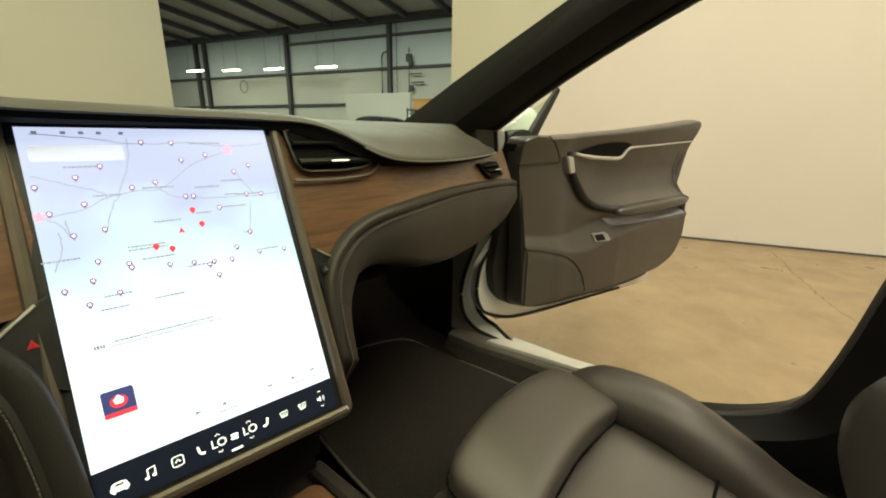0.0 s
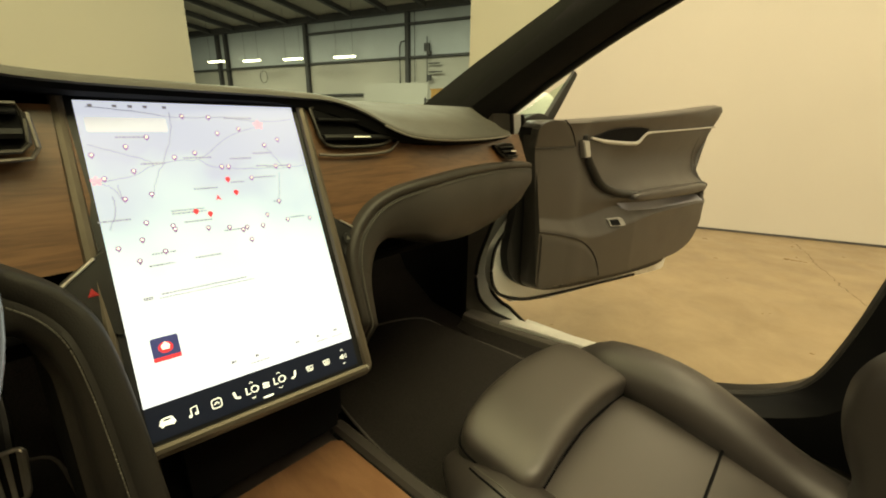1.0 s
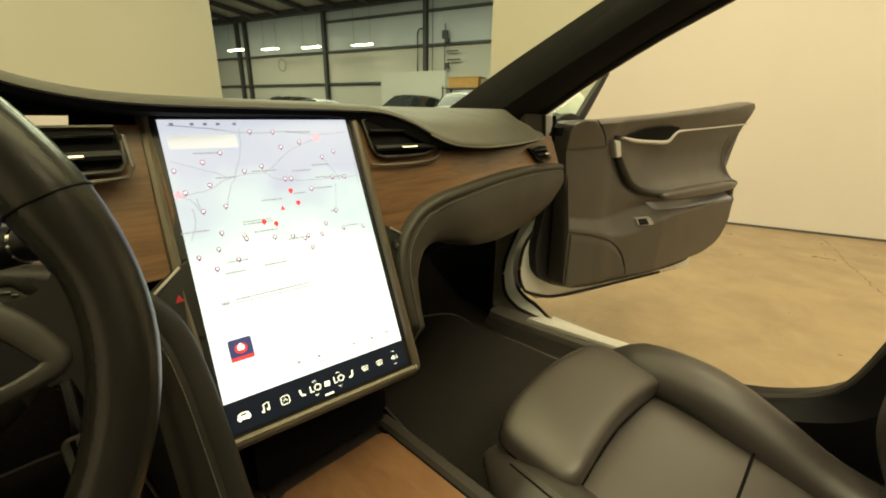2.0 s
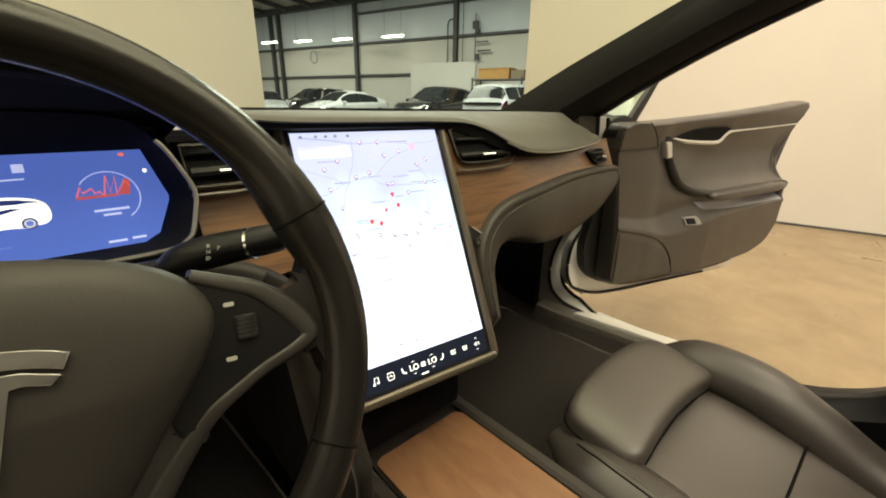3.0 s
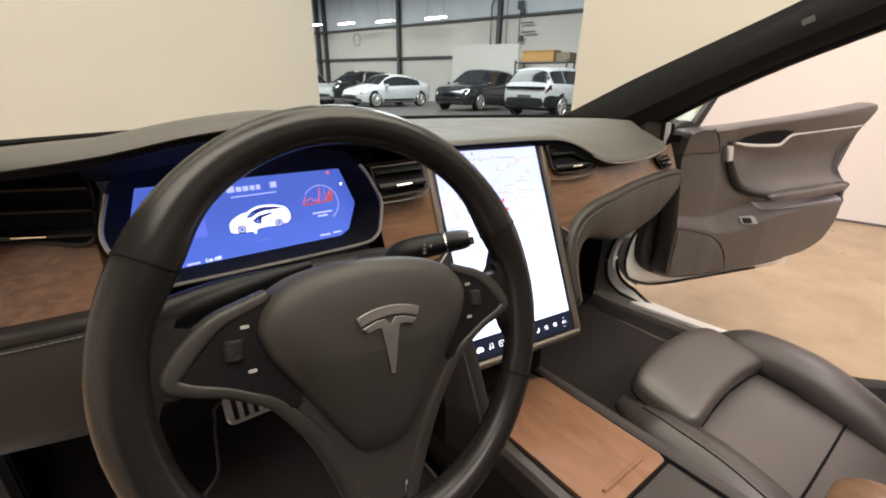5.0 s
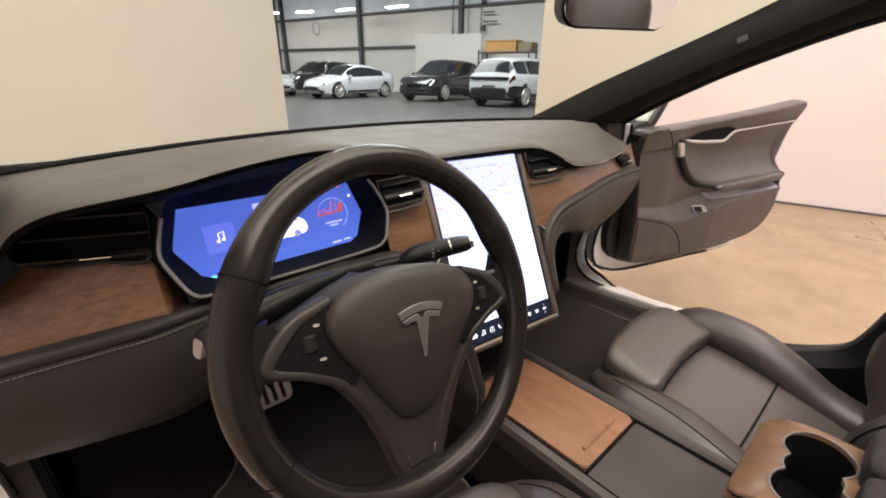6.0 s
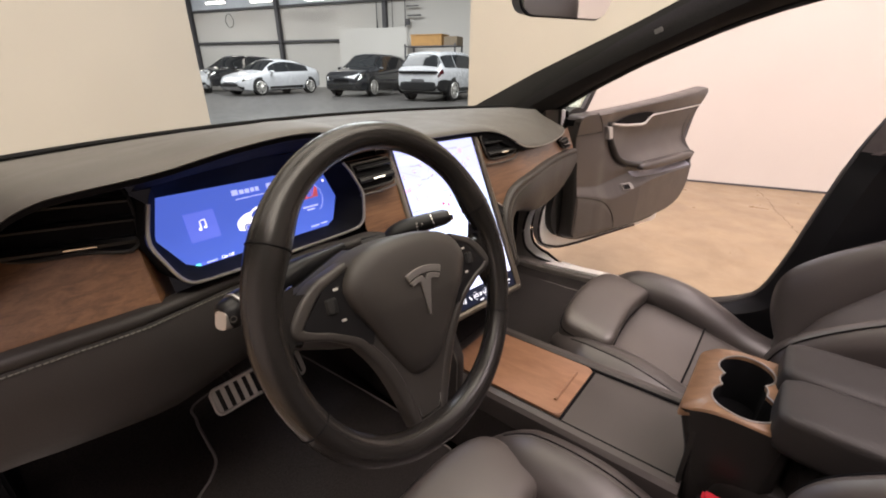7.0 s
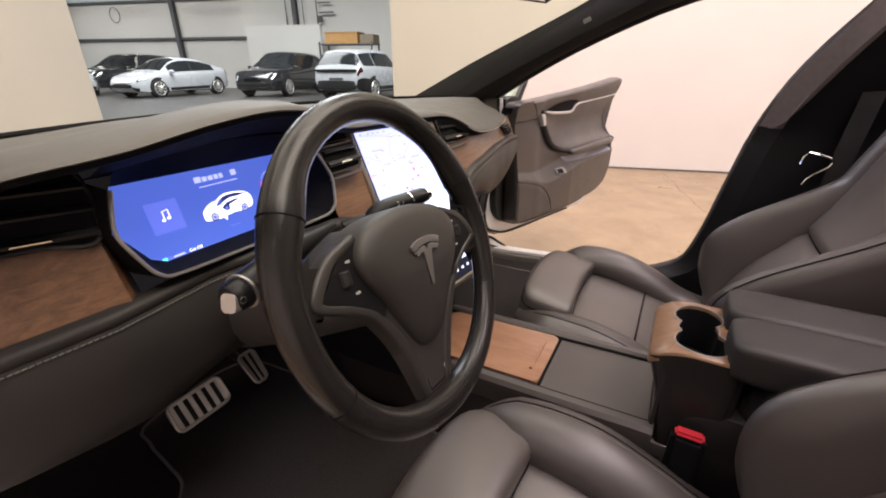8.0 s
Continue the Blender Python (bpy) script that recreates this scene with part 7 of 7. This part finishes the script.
part("door_seal", tube([dr(a, b, -0.036) for a, b in ((0.2, 0.412), (0.4, 0.402), (0.8, 0.39), (0.93, 0.396), (0.99, 0.44), (1.02, 0.65), (1.04, 0.9))], 0.010, 8), M_RUBBER, door, "black rubber seal")
card = smooth2([(0.002, 0.462), (-0.004, 0.56), (-0.008, 0.7), (-0.026, 0.85), (-0.034, 0.925), (-0.015, 0.944), (0.03, 0.947), (0.2, 0.953), (0.5, 0.972), (0.8, 0.996), (0.98, 1.0135), (1.06, 1.021), (1.076, 1.018), (1.081, 0.995), (1.066, 0.93), (1.03, 0.84), (1.0, 0.75), (0.985, 0.7), (0.965, 0.64), (0.972, 0.57), (0.955, 0.52), (0.91, 0.468), (0.83, 0.44), (0.72, 0.428), (0.372, 0.428), (0.1, 0.44)], 110)


CREASE = lambda a: float(np.interp(a, [-0.04, 0.09, 0.18, 0.23, 0.26, 0.29, 0.33, 0.41, 0.51, 0.7, 0.98], [0.653, 0.625, 0.601, 0.590, 0.587, 0.588, 0.595, 0.6154, 0.6306, 0.638, 0.642]))
SHELF = lambda a: float(np.interp(a, [-0.04, 0.0, 0.1, 0.177, 0.23, 0.296, 0.39, 0.44, 0.98], [0.685, 0.674, 0.657, 0.647, 0.648, 0.657, 0.674, 0.682, 0.668]))


def relief(a, b):
    """How far the panel stands out towards the cabin at (a, b)."""
    d = 0.0
    d += 0.052 * math.exp(-((b - 0.70) / 0.035) ** 2) / (1 + math.exp(-(a - 0.40) / 0.05))            # arm rest ledge
    d += 0.022 * math.exp(-((b - 0.985 - 0.02 * (a - 0.5)) / 0.05) ** 2)                            # belt pad
    lo_, hi0 = CREASE(a), SHELF(a)                                                                  # sloping shelf over the lower panel
    k = min(1.0, max(0.0, (hi0 - b) / (hi0 - lo_)))
    d += float(np.interp(a, [0, 0.12, 0.3, 0.45], [0.02, 0.024, 0.045, 0.062])) * (k - 0.3 * max(0.0, lo_ - b) ** 1.5)
    d += 0.010 / (1 + math.exp((a - 0.19) / 0.018))                                                 # front pillar piece
    d -= 0.02 * math.exp(-((b - 0.82) / 0.07) ** 2) / (1 + math.exp(-(a - 0.32) / 0.04))
    return d


bm = bmesh.new()
NA, NB = 150, 96


def top_at(a):
    bs = []
    n = len(card)
    for i in range(n):
        (a0, b0), (a1, b1) = card[i], card[(i + 1) % n]
        if (a0 - a) * (a1 - a) <= 0 and a0 != a1:
            bs.append(b0 + (b1 - b0) * (a - a0) / (a1 - a0))
    return min(bs), max(bs)


A0 = min(p[0] for p in card) + 0.0008
rows = []
for i in range(NA + 1):
    a = A0 + (1.08 - A0) * i / NA
    b0, b1 = top_at(a)
    row = [dr(a, b0, -0.03), dr(a, b0 + 0.001, -0.008)]
    for j in range(NB + 1):
        b = b0 + (b1 - b0) * j / NB
        ed = min(1.0, min(b - b0, b1 - b) / 0.007 + 0.0)
        row.append(dr(a, b, relief(a, b) * ed - 0.006 * (1 - ed)))
    row += [dr(a, b1 - 0.001, -0.012), dr(a, b1, -0.035)]
    rows.append(row)
part("inner_panel", loft(rows), M_DOOR, door, "charcoal vinyl inner panel", 50)


def on_card(a, b, d=0.0):
    return dr(a, b, relief(a, b) + d)


def on_d(a, b):
    return relief(a, b)


part("speaker_cover", loft([[on_card(a, b0_, -0.004)] + [on_card(a, b0_ + (b1_ - b0_) * k / 12, 0.0035 - 0.003 * (k in (0, 12))) for k in range(13)] + [on_card(a, b1_, -0.004)] for a in np.linspace(0.006, 0.289, 30) for b0_, b1_ in [(0.465 - 0.08 * a, float(np.interp(a, [-0.03, 0.095, 0.18, 0.21, 0.236, 0.27, 0.289], [0.638, 0.609, 0.581, 0.566, 0.545, 0.505, 0.468])))]]), M_DOOR_LOW, door, "dark plastic lower cover")
part("cover_seam", tube([on_card(q.x, q.y, 0.001) for q in spline([(-0.004, 0.638, 0), (0.03, 0.631, 0), (0.095, 0.6155, 0), (0.185, 0.586, 0), (0.2413, 0.55, 0), (0.276, 0.506, 0), (0.297, 0.45, 0)], 40)], 0.0026, 6), M_BLACK, door)
part("sail_panel", prism([(-0.031, 0.873), (-0.031, 0.92), (-0.014, 0.938), (0.02, 0.9455), (0.066, 0.944), (0.1, 0.928), (0.128, 0.903), (0.144, 0.876)], lambda a, b, d: dr(a, b, on_d(a, b) + d), -0.02, 0.004, 0.002), M_DOOR, door)
part("sail_seam", tube([on_card(a, b, 0.002) for a, b in ((-0.03, 0.871), (0.06, 0.871), (0.140, 0.872), (0.147, 0.876), (0.131, 0.905), (0.103, 0.931), (0.07, 0.9465))], 0.0022, 6), M_BLACK, door)
# ledge strip carries the painted bluish highlight below the arm rest
part("ledge", loft([[on_card(a, t_ + (b_ - t_) * k / 6, 0.003 - 0.004 * (k in (0, 6))) for k in range(7)] for a in np.linspace(0.395, 0.965, 24) for t_, b_ in [(float(np.interp(a, [0.36, 0.98], [0.684, 0.668])), float(np.interp(a, [0.395, 0.43, 0.6, 0.98], [0.680, 0.652, 0.645, 0.645])))]]), M_LEDGE_SHEEN, door, "smooth glossy ledge under the arm rest, bluish reflection in its colour", 60)
scoop = spline([(0.19, 0.905, 0), (0.205, 0.865, 0), (0.25, 0.805, 0), (0.31, 0.75, 0), (0.40, 0.716, 0), (0.55, 0.702, 0), (0.72, 0.703, 0), (0.95, 0.709, 0)], 36)
part("pull_edge", tube([on_card(q.x, q.y, 0.004) for q in scoop], [0.008 + 0.012 * min(1, i / 12) for i in range(36)], 10, False, None, (0, 0, 1), 0.7), M_GASKET, door, "dark swept pull edge", 60)
part("arm_rest", soft(dr(0.69, 0.703, 0.052), (0.268, 0.028, 0.018), 4, Matrix.Rotation(math.atan2(DD.y, DD.x), 4, "Z"), None, 8), M_DOOR, door, "padded arm rest", 60)
hp = spline([(0.225, 0.897, 0), (0.30, 0.886, 0), (0.40, 0.879, 0), (0.49, 0.876, 0), (0.515, 0.882, 0), (0.535, 0.902, 0), (0.565, 0.912, 0), (0.7, 0.918, 0), (0.9, 0.927, 0), (1.07, 0.935, 0)], 48)
part("handle_recess", prism([(0.235, 0.899), (0.29, 0.893), (0.36, 0.887), (0.43, 0.883), (0.50, 0.881), (0.522, 0.888), (0.54, 0.907), (0.552, 0.925), (0.5, 0.929), (0.42, 0.928), (0.347, 0.922), (0.29, 0.911)], lambda a, b, d: dr(a, b, relief(a, b) + 0.005 + d), -0.02, 0.001), M_DEEP, door, "black handle recess")
M_HANDLE = material("satin_handle_metal", (0.55, 0.54, 0.52), 0.35, 0.4, vary=0.05, vscale=40)
part("door_handle", tube([on_card(q.x, q.y, 0.007) for q in hp], [float(np.interp(q.x, [0.22, 0.3, 0.5, 0.58, 0.7, 1.07], [0.004, 0.0065, 0.0072, 0.004, 0.003, 0.003])) for q in hp], 8, False, None, (0, 0, 1)), M_HANDLE, door, "silver pull handle strip")
part("latch_lever", prism([(0.165, 0.892), (0.198, 0.889), (0.214, 0.842), (0.188, 0.84)], lambda a, b, d: dr(a, b, 0.012 + d), -0.01, 0.012, 0.003), M_HANDLE, door, "silver latch lever")
sm = lambda a, b, d: on_card(0.365 + a, 0.624 + b, d + 0.004)
sw = part("window_switch", prism(rounded(0.062, 0.024, 0.004), sm, -0.012, 0.004, 0.002), M_RIMTRIM, door, "satin window switch")
part("switch_toggle", prism([(-0.025, -0.0085), (0.01, -0.0085), (0.01, 0.0085), (-0.025, 0.0085)], sm, 0.003, 0.008, 0.002), M_GLOSS, sw, "black toggle")
gb = [dr(0.092, 0.942, -0.06), dr(0.15, 1.01, -0.065), dr(0.216, 1.085, -0.07)]
part("division_bar", tube(gb, [0.02, 0.018, 0.012], 8, False, None, DW, 0.6), M_RUBBER, door, "black window division bar")
part("quarter_glass", prism([(-0.065, 0.94), (0.095, 0.945), (0.21, 1.078)], dr, -0.065, -0.061), M_SIDEGLASS, door, "small triangular quarter glass", 0)
om = thing("door_mirror", dr(0.12, 0.98, -0.25), "white painted door mirror behind the quarter glass", "mirror")
part("shell", soft(dr(0.2, 0.985, -0.25), (0.11, 0.065, 0.06), 3.5, Matrix.Rotation(math.atan2(DD.y, DD.x), 4, "Z"), None, 6), M_WHITE, om)
part("arm", tube([dr(0.1, 0.94, -0.12), dr(0.16, 0.95, -0.22)], 0.02, 8), M_BLACK, om)
om.parent = None
